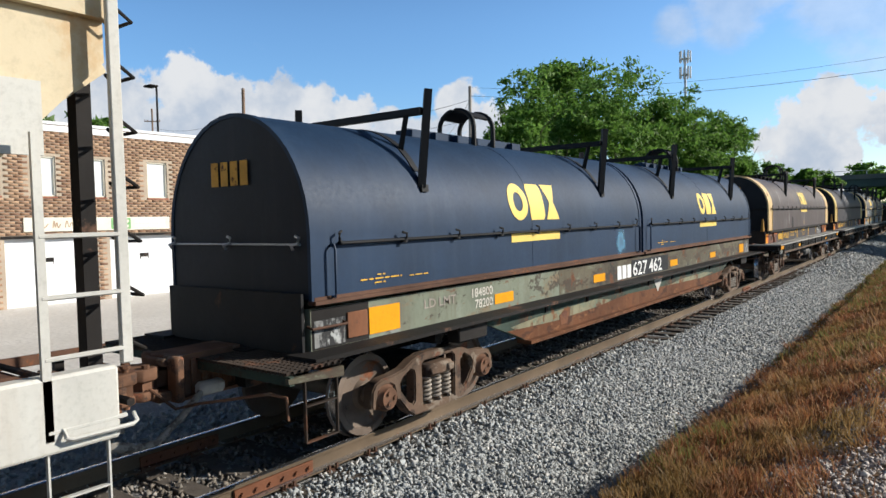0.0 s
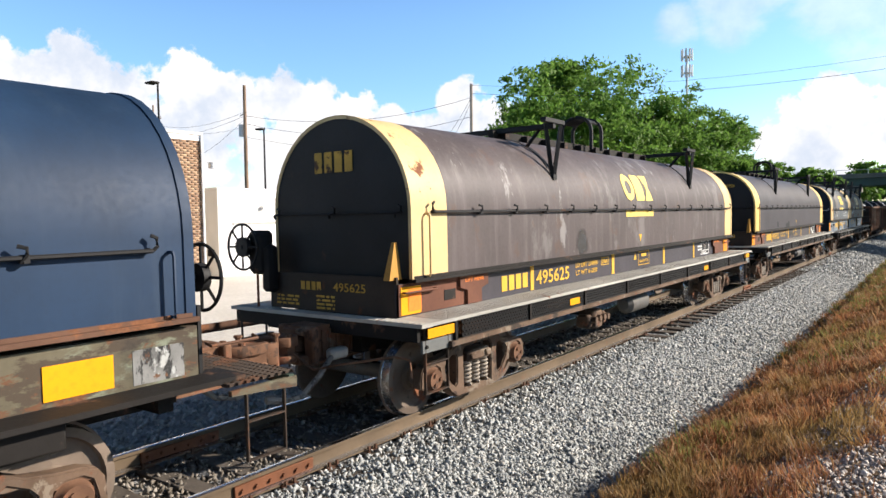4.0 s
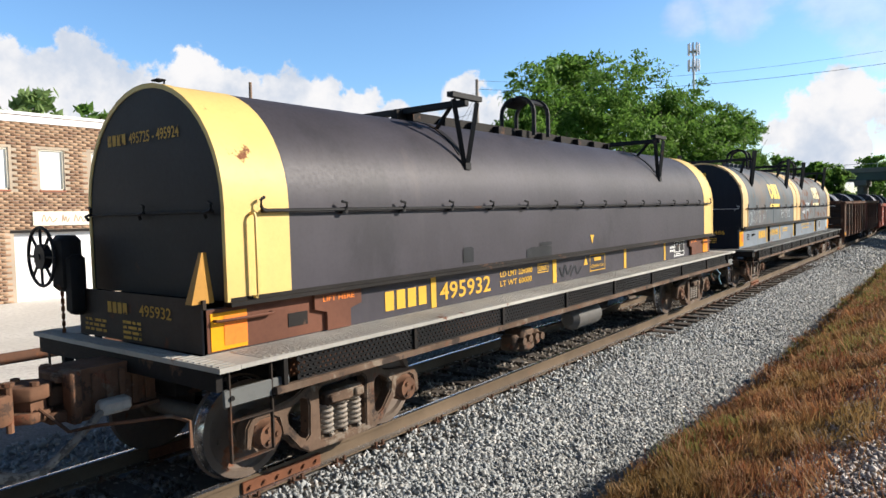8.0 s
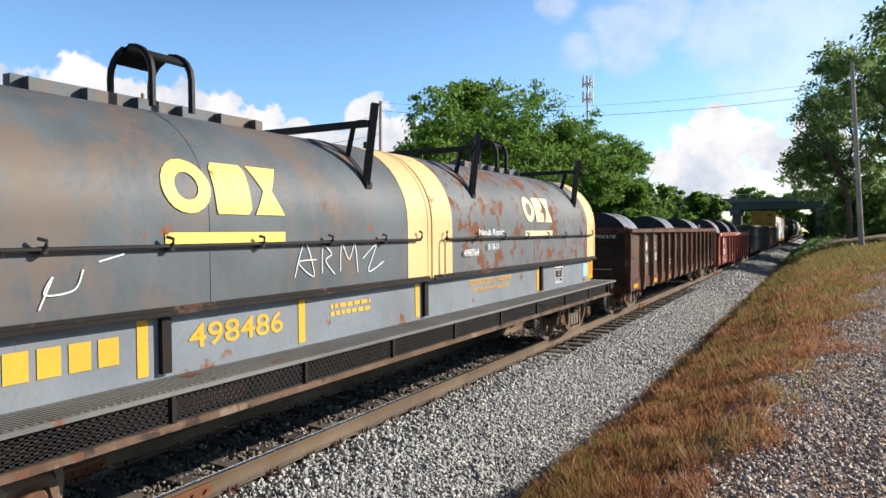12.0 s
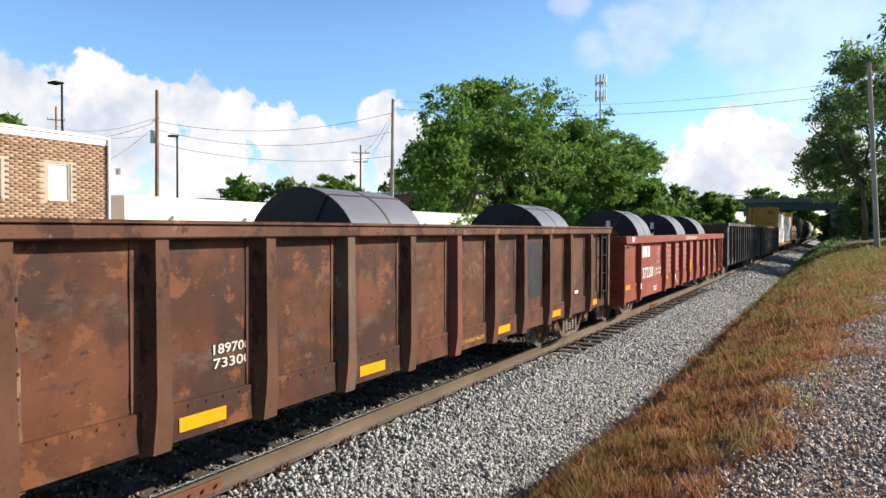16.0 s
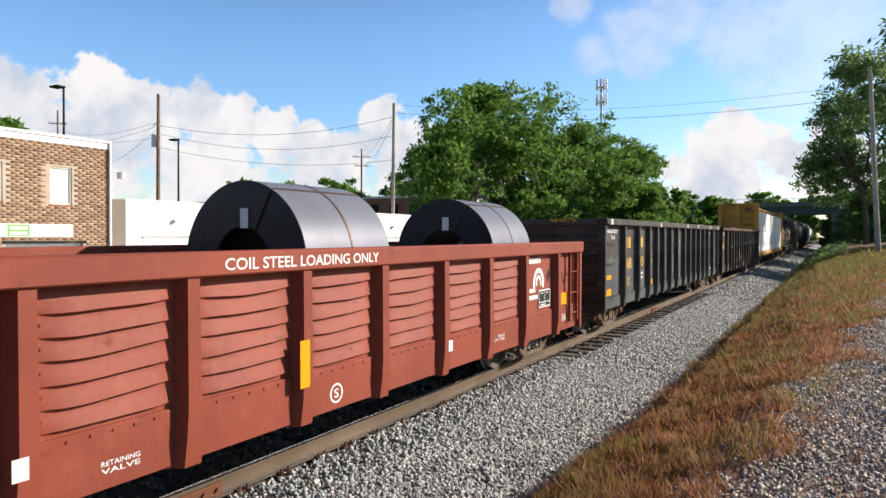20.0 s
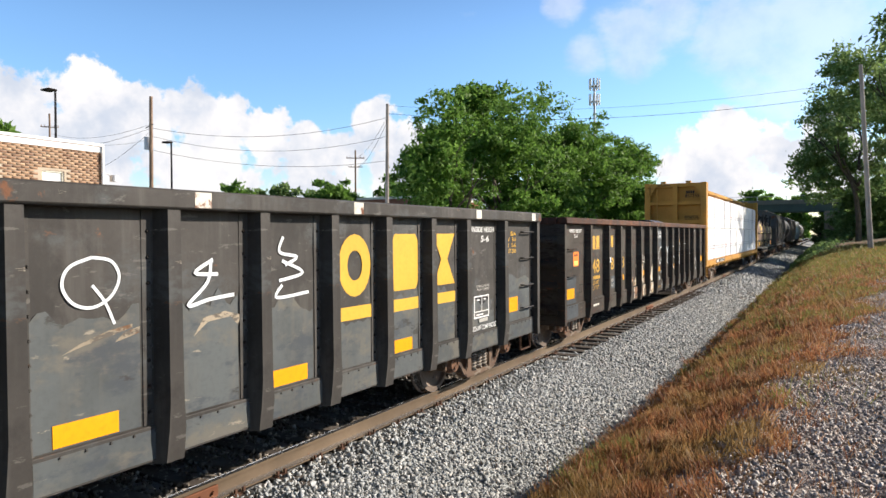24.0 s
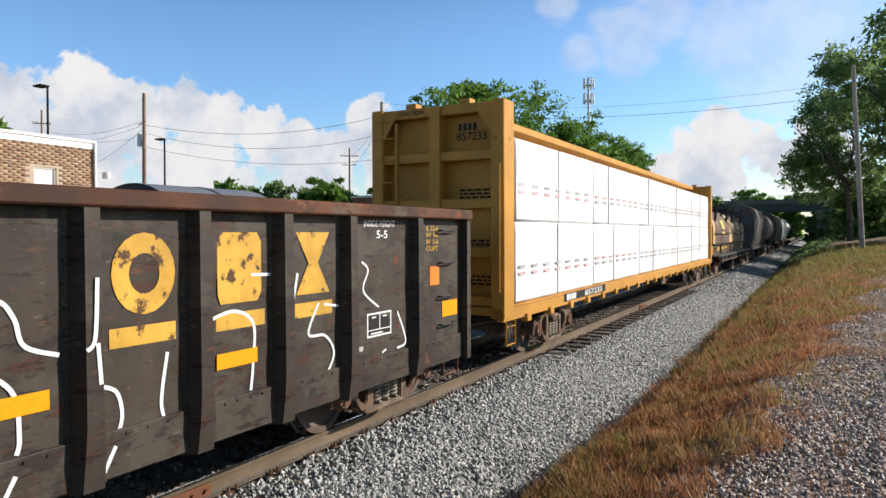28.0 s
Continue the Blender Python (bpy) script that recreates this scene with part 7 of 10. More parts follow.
def gondola_marks():
    # 5: rusty brown gondola
    A, L, z0, z1 = 73.0, 16.45, 0.63, 2.30
    ribs = (1.58, 2.76, 3.93, 5.02, 6.12, 7.25, 8.42, 9.54, 10.66, 11.74, 12.86, 13.93, 15.15)
    # inside: ends and floor get a darker steel that carries their shade as colour
    car = gondola("rust-brown riveted gondola car with worn white numbers", A, L, z0, z1, ribs, M["gon_rust"], M["gon_rib"], M["gon_rib"], inside=M["sooty"], bays=(0, 1, 2), worn=M["gon_worn"], chips=(0, 1, 5), pinks=(7,), sill=0.30, chord_h=0.12, strips=True)
    part("chord_angle", box(bmesh.new(), 1.30, 1.515, 2.53, L, z1 - 0.01, z1 + 0.02, 0.006), M["gon_rib"], car)
    x = 1.3495
    blocks(car, bars(0.52, 0.22, 2, 0.4), 1.96, 1.69, on_side(x), M["worn_white"])
    lettering(car, "706", 1.89, 1.33, 0.24, 0.62, x, M["worn_white"])
    blocks(car, bars(0.46, 0.22, 2, 0.4), 3.13, 1.67, on_side(x), M["worn_white"])
    lettering(car, "378", 3.07, 1.34, 0.24, 0.60, x, M["worn_white"])
    reflectors(car, (0.63, 3.11, 5.22, 7.50, 10.87, 13.11, 15.31), z0 + 0.07, 1.377, 0.46, 0.11)
    part("repair_patch", box(bmesh.new(), 1.3475, 1.3505, 11.95, 12.76, 1.13, 2.06), M["patch_black"], car, "black paint patch")
    lettering(car, "189700\n73300", 5.58, 1.12, 0.20, 0.40, x, M["worn_white"])
    lettering(car, "RETAINING VALVE", 9.70, z0 + 0.08, 0.055, 0.74, 1.38, M["worn_mark"])
    part("white_tag", box(bmesh.new(), 1.358, 1.365, 14.39, 14.59, 1.02, 1.08), M["white_mark"], car)
    rungs(car, 0.51, 1.345, (1.52, 2.12), 0.5, M["gon_rib"])
    side_ladder(car, 16.07, 1.39, 0.80, 2.25, 0.36, M["dark"])
    part("coil_stop", box(bmesh.new(), -1.27, 1.27, 0.35, 0.6, 2.30, 2.34), M["gon_rib"], car)
    polys = frame_bars(0.26, 0.165, 0.015) + [rect(0.12, 0.015, 0.135, 0.15)]
    flat(car, polys, 1.12, 1.15, on_side(x), M["dark"], "slot_plate")
    blocks(car, bars(0.42, 0.09, 4), 0.05, 2.05, on_face(-0.045), M["white_mark"])
    lettering(car, "706378", 0.52, 2.05, 0.09, 0.55, -0.045, M["white_mark"], FACE)
    brake_wheel(car, -1.15, -0.20, 1.92, 0.26)
    for y in (2.0, 8.1, 14.1):
        steel_coil(A, y, 1.85, 0.93, 1.55, 0.27, tag_white=False)

    # 6: red gondola with pressed sides
    A, L, z0, z1 = 90.70, 16.28, 0.49, 2.11
    ribs = (1.58, 4.49, 5.85, 7.08, 8.37, 9.63, 10.98, 12.27, 13.57, 15.02)
    car = gondola("oxide-red gondola car with pressed side panels and white lettering", A, L, z0, z1, ribs, M["red"], M["red"], M["red"], pressed=(2, 3, 4, 5, 6, 7, 8), chord_h=0.20, inside=M["red"], sill=0.44)
    x = 1.3495
    blocks(car, bars(0.90, 0.30, 3, 0.3), 2.13, 1.53, on_side(x), M["white_mark"])
    lettering(car, "607220", 1.82, 0.97, 0.29, 1.52, x, M["white_mark"])
    lettering(car, "LD LMT 190700\nLT WT   72300", 3.50, 1.00, 0.20, 0.84, x, M["white_mark"])
    reflectors(car, (0.33, 4.72), 0.80, 1.377, 0.46, 0.12)
    reflectors(car, (15.26,), 0.96, 1.377, 0.42, 0.22)
    part("reflector", box(bmesh.new(), 1.475, 1.479, 8.25, 8.38, 0.83, 1.27), M["reflector"], car, "yellow reflective strip")
    lettering(car, "COIL STEEL LOADING ONLY", 7.36, 1.955, 0.10, 2.1, 1.493, M["white_mark"])
    flat(car, ring(8.89, 0.655, 0.10, 0.10, 0.08, 0.08), 0, 0, on_side(1.379), M["white_mark"], "round_stencil")
    lettering(car, "S", 8.855, 0.61, 0.09, 0.07, 1.379, M["white_mark"])
    lettering(car, "RETAINING\nVALVE", 6.37, 0.60, 0.09, 0.30, 1.379, M["white_mark"])
    lettering(car, "G43A", 15.14, 0.66, 0.13, 0.46, 1.379, M["white_mark"])
    lettering(car, "I.L.  52-6\nCU.FT. 1395", 12.44, 0.66, 0.10, 0.46, 1.379, M["white_mark"])
    arc = ring(14.32, 1.42, 0.24, 0.26, 0.16, 0.18, 14, -20, 200) + ring(14.32, 1.42, 0.12, 0.14, 0.07, 0.09, 12, -20, 200) + [rect(13.72, 1.16, 14.34, 1.23), rect(13.72, 1.28, 14.17, 1.34)]
    flat(car, arc, 0, 0, on_side(x), M["white_mark"], "emblem")
    blocks(car, bars(0.72, 0.09, 7, 0.2), 13.70, 1.76, on_side(x), M["white_mark"])
    part("data_board", box(bmesh.new(), 1.352, 1.360, 14.32, 14.80, 1.02, 1.28), M["black"], car)
    stencil_plate(car, 14.30, 1.0, 1.365, 0.52, 0.30)
    small_print(car, 3.31, 0.66, 1.379, 2, 0.35, 0.045, M["white_mark"])
    part("white_tag", box(bmesh.new(), 1.49, 1.494, 0.52, 0.74, 1.97, 2.09), M["white_mark"], car, "white reflective tag")
    for y in (1.49, 5.79, 11.05):
        part("white_tag", box(bmesh.new(), 1.475, 1.480, y - 0.05, y + 0.05, 0.76, 0.90), M["white_mark"], car)
    rungs(car, 0.51, 1.345, (1.40, 1.86), 0.62, M["red"])
    side_ladder(car, 15.89, 1.39, 0.62, 2.08, 0.40, M["red"])
    pen = stroke([(15.31, 1.30), (15.44, 1.55), (15.53, 1.35), (15.65, 1.62)], 0.03) + stroke([(14.68, 1.50), (14.79, 1.62), (14.70, 1.42), (14.87, 1.60)], 0.03)
    scrawl(car, pen, 0, 0, on_side(x + 0.0008), M["dark"], "graffiti")
    pen = stroke([(4.00, 1.52), (3.92, 1.50), (3.90, 1.60), (3.98, 1.64), (4.03, 1.54), (4.12, 1.50), (4.14, 1.66), (3.98, 1.76), (3.80, 1.68), (3.78, 1.48), (3.92, 1.38), (4.08, 1.40)], 0.010) + stroke([(3.72, 1.34), (3.82, 1.36), (3.90, 1.32), (4.00, 1.35), (4.12, 1.33), (4.20, 1.36)], 0.010)
    pen += stroke([(1.84, 1.34), (1.92, 1.42), (1.90, 1.32), (2.0, 1.40), (2.02, 1.33), (2.16, 1.35)], 0.008)
    scrawl(car, pen, 0, 0, on_side(x + 0.0008), M["graffiti"])
    blocks(car, bars(0.30, 0.085, 3), -0.95, 2.02, on_face(-0.036), M["white_mark"])
    lettering(car, "607220", -0.58, 2.02, 0.09, 0.75, -0.036, M["white_mark"], FACE)
    for y in (3.45, 8.95, 13.42):
        steel_coil(A, y, 1.91, 0.93, 1.55, 0.42)

    # 7: black gondola
    A, L, z0, z1 = 108.55, 16.33, 0.59, 2.60
    ribs = (1.60, 2.94, 4.06, 4.97, 5.82, 6.78, 7.80, 8.94, 9.88, 10.84, 11.79, 12.77, 13.71, 14.94)
    car = gondola("worn black gondola car with yellow emblem blocks and white graffiti", A, L, z0, z1, ribs, M["gon_black"], M["gon_black"], M["gon_black"], inside=M["gon_black_old"], sill=0.27, chord_h=0.15)
    x = 1.3495
    lettering(car, "INSIDE HEIGHT", 0.45, 2.28, 0.075, 0.84, x, M["white_mark"])
    lettering(car, "5-6", 0.80, 2.14, 0.09, 0.26, x, M["white_mark"])
    blocks(car, bars(0.56, 0.26, 2, 0.35), 1.98, 1.92, on_side(x), M["mark"])
    lettering(car, "48", 1.98, 1.42, 0.27, 0.56, x, M["mark"])
    blocks(car, bars(0.50, 0.26, 2, 0.35), 3.26, 1.92, on_side(x), M["mark"])
    lettering(car, "40", 3.23, 1.42, 0.27, 0.52, x, M["mark"])
    lettering(car, "75", 4.27, 1.46, 0.24, 0.45, x, M["mark"])
    lettering(car, "LD LMT\nLT WT", 1.92, 1.0, 0.22, 0.5, x, M["mark"])
    small_print(car, 3.21, 1.22, x, 2, 0.5, 0.06, M["white_mark"])
    reflectors(car, (0.32, 4.33, 8.07, 10.06, 11.95), 0.88, 1.3495, 0.47, 0.15)
    reflectors(car, (0.32,), 1.24, 1.3495, 0.48, 0.10)
    for k, (y, n) in enumerate(((11.04, 0), (12.03, 1), (12.96, 2))):
        shape = (ring(0.28, 0.33, 0.28, 0.33, 0.13, 0.16), [[(0.03, 0), (0.5, 0), (0.55, 0.08), (0.55, 0.58), (0.5, 0.66), (0.05, 0.66), (0, 0.58), (0, 0.08)]],
                 [[(0, 0), (0.56, 0), (0.36, 0.33), (0.20, 0.33)], [(0.20, 0.33), (0.36, 0.33), (0.56, 0.66), (0, 0.66)]])[n]
        emblems(car, (shape, [rect(-0.02, -0.24, 0.58, -0.10)]), y - 0.02, 1.60, on_side(x), M["mark"])
    lettering(car, "INSIDE HEIGHT", 14.01, 2.28, 0.075, 0.80, x, M["white_mark"])
    lettering(car, "5-6", 14.30, 2.14, 0.09, 0.26, x, M["white_mark"])
    lettering(car, "IL   52-6\nIW   9-6\nIH   5-6\nCUFT 2743", 15.17, 1.95, 0.34, 0.38, x, M["mark"])
    lettering(car, "EXTENDED SERVICE\nTRUST CARRIED", 14.15, 1.44, 0.08, 0.42, x, M["grate"])
    stencil_plate(car, 14.07, 1.05, x, 0.48, 0.32)
    lettering(car, "2 INCH HF COMP SHOES", 13.86, 0.88, 0.07, 0.86, 1.379, M["white_mark"])
    part("reflector", box(bmesh.new(), x, x + 0.004, 15.17, 15.61, 1.02, 1.25), M["reflector"], car, "yellow reflective strip")
    part("grey_plate", box(bmesh.new(), 1.36, 1.368, 14.20, 14.47, 0.99, 1.04), M["grate"], car)
    rungs(car, 15.95, 1.345, (1.05, 1.42, 1.86, 2.28), 0.40)
    rungs(car, 0.59, 1.345, (1.60, 2.05), 0.46)
    for y in (0.37, 5.24, 9.19, 11.19, 13.96, 15.97):
        part("white_tag", box(bmesh.new(), 1.4905, 1.4925, y - 0.08, y + 0.08, z1 - 0.135, z1 - 0.015), M["worn_white"], car)
    # paint rubbed away from the lower halves of the plates
    rnd = random.Random(77)
    edges = [0.0] + list(ribs) + [L]
    for i, (a, b) in enumerate(zip(edges, edges[1:])):
        a, b = a + 0.13, b - 0.22
        n, zt = 14, z0 + 0.27
        peak = (1.72, 1.62, 1.34, 1.48, 1.52, 1.28, 1.60, 1.50)[i % 8] if i != 7 else 1.70
        tops = [(a + (b - a) * k / n, peak + 0.16 * noise.noise(Vector((i * 3.7, k * 0.33, 1)))) for k in range(n, -1, -1)]
        part("rubbed_patch", slab(bmesh.new(), [(a + rnd.uniform(0, 0.02), zt + 0.01), (b, zt + 0.01)] + tops, 1.3472, 1.3488), M["scraped"], car, "blue-grey patch of rubbed paint")
        part("seam_strip", box(bmesh.new(), 1.346, 1.3525, b + 0.02, b + 0.12, zt + 0.004, z1 - 0.16), M["gon_black"], car)
        part("seam_bolts", rivets(bmesh.new(), [(1.354, b + 0.07, zt + 0.10 + 0.19 * k) for k in range(8)], 0.017), M["dark"], car)["kind"] = "stuff"
        part("rubbed_sill", box(bmesh.new(), 1.3752, 1.3765, a, b + 0.1, z0 + 0.02, zt - 0.03), M["scraped"], car)
    for pts in ([(8.14, 1.475), (8.30, 1.52), (8.52, 1.565), (8.66, 1.60), (8.66, 1.625), (8.48, 1.60), (8.28, 1.54)], [(8.52, 1.51), (8.72, 1.555), (8.72, 1.60), (8.60, 1.575)], [(9.20, 1.46), (9.34, 1.56), (9.58, 1.58), (9.66, 1.50), (9.70, 1.58), (9.52, 1.63), (9.30, 1.60)]):
        flat(car, [pts], 0, 0, on_side(1.3496), M["scrape_tan"], "scrape")
    s = stroke
    marks = s([(6.14, 1.15), (6.00, 1.50), (6.25, 1.62), (6.36, 1.30), (6.20, 1.10)], 0.025) + s([(6.95, 1.15), (7.05, 1.6), (7.21, 1.3), (7.43, 1.35), (7.59, 1.05)], 0.022) + s([(6.89, 1.0), (7.07, 0.98), (7.14, 1.15), (7.00, 1.22)], 0.022)
    marks += s([(8.36, 2.11), (8.20, 2.05), (8.15, 1.93), (8.22, 1.81), (8.36, 1.77), (8.50, 1.84), (8.56, 1.97), (8.50, 2.08), (8.36, 2.11)], 0.022) + s([(8.36, 1.92), (8.45, 1.80), (8.52, 1.64)], 0.022)
    marks += s([(9.40, 2.06), (9.22, 1.96), (9.45, 1.94)], 0.03) + s([(9.38, 2.06), (9.34, 1.88), (9.15, 1.71), (9.36, 1.74), (9.62, 1.76)], 0.03)
    marks += s([(10.22, 2.24), (10.17, 2.10), (10.40, 2.05), (10.24, 1.98)], 0.03) + s([(10.20, 2.02), (10.48, 1.90), (10.16, 1.84)], 0.03) + s([(10.20, 1.80), (10.13, 1.69), (10.56, 1.71)], 0.03)
    scrawl(car, marks, 0, 0, on_side(x + 0.0008), M["graffiti"], "graffiti")
    lettering(car, "484075", 0.2, 2.52, 0.09, 0.6, -0.04, M["worn_mark"], FACE)
    brake_wheel(car, -1.15, -0.22, 2.1, 0.24)

    # 8: rusting black gondola with long white graffiti
    A, L, z0, z1 = 126.16, 16.66, 0.54, 2.56
    ribs = (1.60, 2.95, 3.94, 4.90, 5.95, 6.90, 7.87, 9.06, 10.06, 11.05, 12.00, 12.96, 13.95, 15.30)
    car = gondola("rusting black gondola car covered with sprayed graffiti", A, L, z0, z1, ribs, M["gon_black_old"], M["gon_black_old"], M["gon_rust"], inside=M["gon_black_old"], sill=0.33, chord_h=0.13)
    lettering(car, "INSIDE HEIGHT", 0.55, 2.27, 0.07, 0.74, x, M["white_mark"])
    lettering(car, "5-6", 0.84, 2.17, 0.075, 0.20, x, M["white_mark"])
    flat(car, [[(0.03, 0), (0.30, 0), (0.33, 0.03), (0.33, 0.26), (0.30, 0.29), (0.03, 0.29), (0, 0.26), (0, 0.03)]], 0.77, 1.60, on_side(x), M["orange"], "placard")
    flat(car, [rect(0.05, 0.02, 0.28, 0.11)], 0.77, 1.60, on_side(x + 0.001), M["yellow"], "warning_panel")
    flat(car, bars(0.22, 0.05, 5), 0.82, 1.80, on_side(x + 0.001), M["rust"], "painted_bars")["kind"] = "stuff"
    blocks(car, bars(0.58, 0.29, 2, 0.2), 2.00, 1.91, on_side(x), M["worn_mark"])
    lettering(car, "48", 2.00, 1.40, 0.30, 0.53, x, M["worn_mark"])
    blocks(car, bars(0.52, 0.27, 2, 0.2), 3.15, 1.93, on_side(x), M["worn_mark"])
    lettering(car, "58", 3.15, 1.41, 0.28, 0.52, x, M["worn_mark"])
    lettering(car, "18", 4.18, 1.42, 0.27, 0.42, x, M["worn_mark"])
    lettering(car, "184300\n78700", 3.20, 1.02, 0.18, 0.45, x, M["grate"])
    part("repair_patch", box(bmesh.new(), 1.3465, 1.3485, 3.08, 3.78, 0.98, 1.26), M["slate_patch"], car, "slate-grey paint patch")
    part("repair_patch", box(bmesh.new(), 1.3765, 1.3785, 0.12, 0.98, 0.60, 0.86), M["slate_patch"], car)
    part("repair_patch", box(bmesh.new(), 1.3465, 1.3485, 0.12, 0.94, 0.88, 1.40), M["slate_patch"], car, "slate-grey paint patch")
    lettering(car, "LD LMT\nLT WT", 2.06, 1.04, 0.20, 0.42, x, M["worn_mark"])
    small_print(car, 1.80, 1.27, x, 1, 0.75, 0.07, M["worn_mark"])
    small_print(car, 1.82, 0.70, 1.3775, 1, 0.62, 0.045, M["worn_white"])
    part("white_tag", box(bmesh.new(), 1.476, 1.480, 2.91, 2.99, 1.60, 1.72), M["white_mark"], car)
    flat(car, frame_bars(0.26, 0.165, 0.015) + [rect(0.12, 0.015, 0.135, 0.15)], 1.14, 1.06, on_side(x), M["dark"], "slot_plate")
    reflectors(car, (4.11, 6.21, 8.23, 10.35, 12.20), 1.12, 1.3515, 0.46, 0.13)
    reflectors(car, (0.32,), 0.98, 1.351, 0.50, 0.20)
    part("reflector", box(bmesh.new(), x, x + 0.004, 16.02, 16.44, 1.14, 1.35), M["reflector"], car, "yellow reflective strip")
    part("placard", box(bmesh.new(), x, x + 0.004, 15.70, 15.94, 1.58, 1.82), M["orange"], car, "faded orange placard")
    part("repair_patch", box(bmesh.new(), 1.3465, 1.3485, 8.00, 8.93, 1.84, 2.40), M["slate_patch"], car, "slate-grey paint patch")
    lettering(car, "RELEASE ROD", 8.33, 0.655, 0.05, 0.30, 1.3775, M["mark"])
    lettering(car, "OPEN TOP COIL\nLOADING ONLY", 8.10, 2.10, 0.21, 0.80, x, M["white_mark"])
    for k, y in enumerate((11.26, 12.22, 13.18)):
        shape = (ring(0.27, 0.30, 0.27, 0.30, 0.13, 0.15), [[(0.03, 0), (0.45, 0), (0.5, 0.08), (0.5, 0.52), (0.45, 0.6), (0.05, 0.6), (0, 0.52), (0, 0.08)]],
                 [[(0, 0), (0.5, 0), (0.32, 0.3), (0.18, 0.3)], [(0.18, 0.3), (0.32, 0.3), (0.5, 0.6), (0, 0.6)]])[k]
        emblems(car, (shape, [rect(-0.02, -0.22, 0.54, -0.08)]), y, 1.66, on_side(x), M["worn_mark"])
    lettering(car, "INSIDE HEIGHT", 14.28, 2.32, 0.075, 0.62, x, M["white_mark"])
    lettering(car, "5-5", 14.52, 2.19, 0.09, 0.22, x, M["white_mark"])
    stencil_plate(car, 14.33, 1.09, x, 0.48, 0.27)
    part("grey_plate", box(bmesh.new(), 1.36, 1.368, 13.98, 14.23, 0.97, 1.02), M["grate"], car)
    lettering(car, "IL 52-6\nIW  9-6\nIH  5-6\nCUFT", 15.62, 2.02, 0.32, 0.30, x, M["worn_mark"])
    rungs(car, 16.11, 1.345, (1.05, 1.42, 1.86, 2.28), 0.36)
    rungs(car, 0.57, 1.345, (1.42, 1.95), 0.46, M["dark"])
    # sprayed outlines, too wild to read
    marks = s([(8.02, 1.27), (8.05, 1.44), (8.17, 1.56), (8.38, 1.57), (8.53, 1.52), (8.57, 1.43), (8.66, 1.35), (8.77, 1.37), (8.84, 1.53)], 0.03)
    marks += s([(8.53, 1.52), (8.55, 1.66), (8.69, 1.79), (8.89, 1.83), (8.96, 1.82)], 0.032) + s([(9.16, 1.70), (9.22, 1.58), (9.22, 1.41), (9.14, 1.28)], 0.03) + s([(8.96, 1.14), (8.83, 1.08), (8.93, 1.13)], 0.03)
    marks += s([(9.16, 1.12), (9.26, 0.96), (9.24, 0.75), (9.16, 0.66)], 0.03) + s([(8.35, 1.39), (8.34, 1.13), (8.30, 0.69)], 0.03) + s([(8.56, 0.66), (8.61, 1.01), (8.64, 0.66)], 0.03) + s([(8.01, 0.86), (8.03, 0.72)], 0.03)
    marks += s([(9.25, 1.62), (9.37, 1.76), (9.60, 1.81), (9.76, 1.68), (9.78, 1.49), (9.73, 1.36)], 0.03) + s([(9.77, 1.56), (9.84, 1.79), (9.94, 1.83)], 0.03)
    marks += s([(9.44, 1.19), (9.55, 1.31), (9.77, 1.35), (9.93, 1.30)], 0.03) + s([(10.12, 1.10), (10.13, 1.04), (10.12, 0.88)], 0.03)
    marks += s([(10.21, 1.82), (10.49, 1.85), (10.60, 1.73), (10.66, 1.55), (10.88, 1.46)], 0.03) + s([(10.20, 1.39), (10.42, 1.41), (10.59, 1.26), (10.62, 0.98), (10.60, 0.88)], 0.03)
    marks += s([(11.16, 1.20), (11.29, 1.13), (11.33, 0.95), (11.28, 0.80)], 0.03) + s([(11.72, 1.35), (11.66, 0.98), (11.71, 0.80)], 0.03) + s([(12.16, 1.55), (12.41, 1.59), (12.62, 1.46), (12.61, 1.11), (12.58, 0.88)], 0.03)
    marks += s([(12.60, 1.89), (12.86, 1.88)], 0.028) + s([(13.20, 1.87), (13.10, 1.45), (13.08, 1.30)], 0.03) + s([(13.51, 1.56), (13.35, 1.27), (13.61, 1.22), (13.74, 1.00), (13.50, 0.70)], 0.028) + s([(13.59, 1.54), (13.84, 1.50)], 0.025)
    marks += s([(14.23, 1.94), (14.35, 1.84), (14.26, 1.62), (14.55, 1.42)], 0.024) + s([(14.94, 1.33), (15.12, 0.96), (14.93, 0.90)], 0.026) + s([(14.70, 0.92), (14.62, 0.89)], 0.022)
    over = s([(9.00, 1.15), (9.10, 1.16)], 0.03) + s([(8.86, 0.62), (8.90, 0.80)], 0.03) + s([(9.90, 0.62), (10.07, 0.83)], 0.03) + s([(10.47, 0.56), (10.58, 0.76)], 0.03) + s([(11.16, 0.58), (11.26, 0.76)], 0.03) + s([(8.30, 0.80), (8.29, 0.62)], 0.03)
    scrawl(car, over, 0, 0, on_side(1.3765), M["graffiti"])
    ribs_over = s([(9.01, 1.83), (9.11, 1.76)], 0.03) + s([(10.01, 1.83), (10.11, 1.83)], 0.03) + s([(10.02, 1.25), (10.11, 1.14)], 0.03) + s([(10.99, 1.48), (11.05, 1.56), (11.07, 1.96)], 0.03) + s([(11.07, 1.52), (11.09, 1.24)], 0.03)
    scrawl(car, ribs_over, 0, 0, on_side(1.4775), M["graffiti"])
    scrawl(car, marks, 0, 0, on_side(x + 0.0008), M["graffiti"])
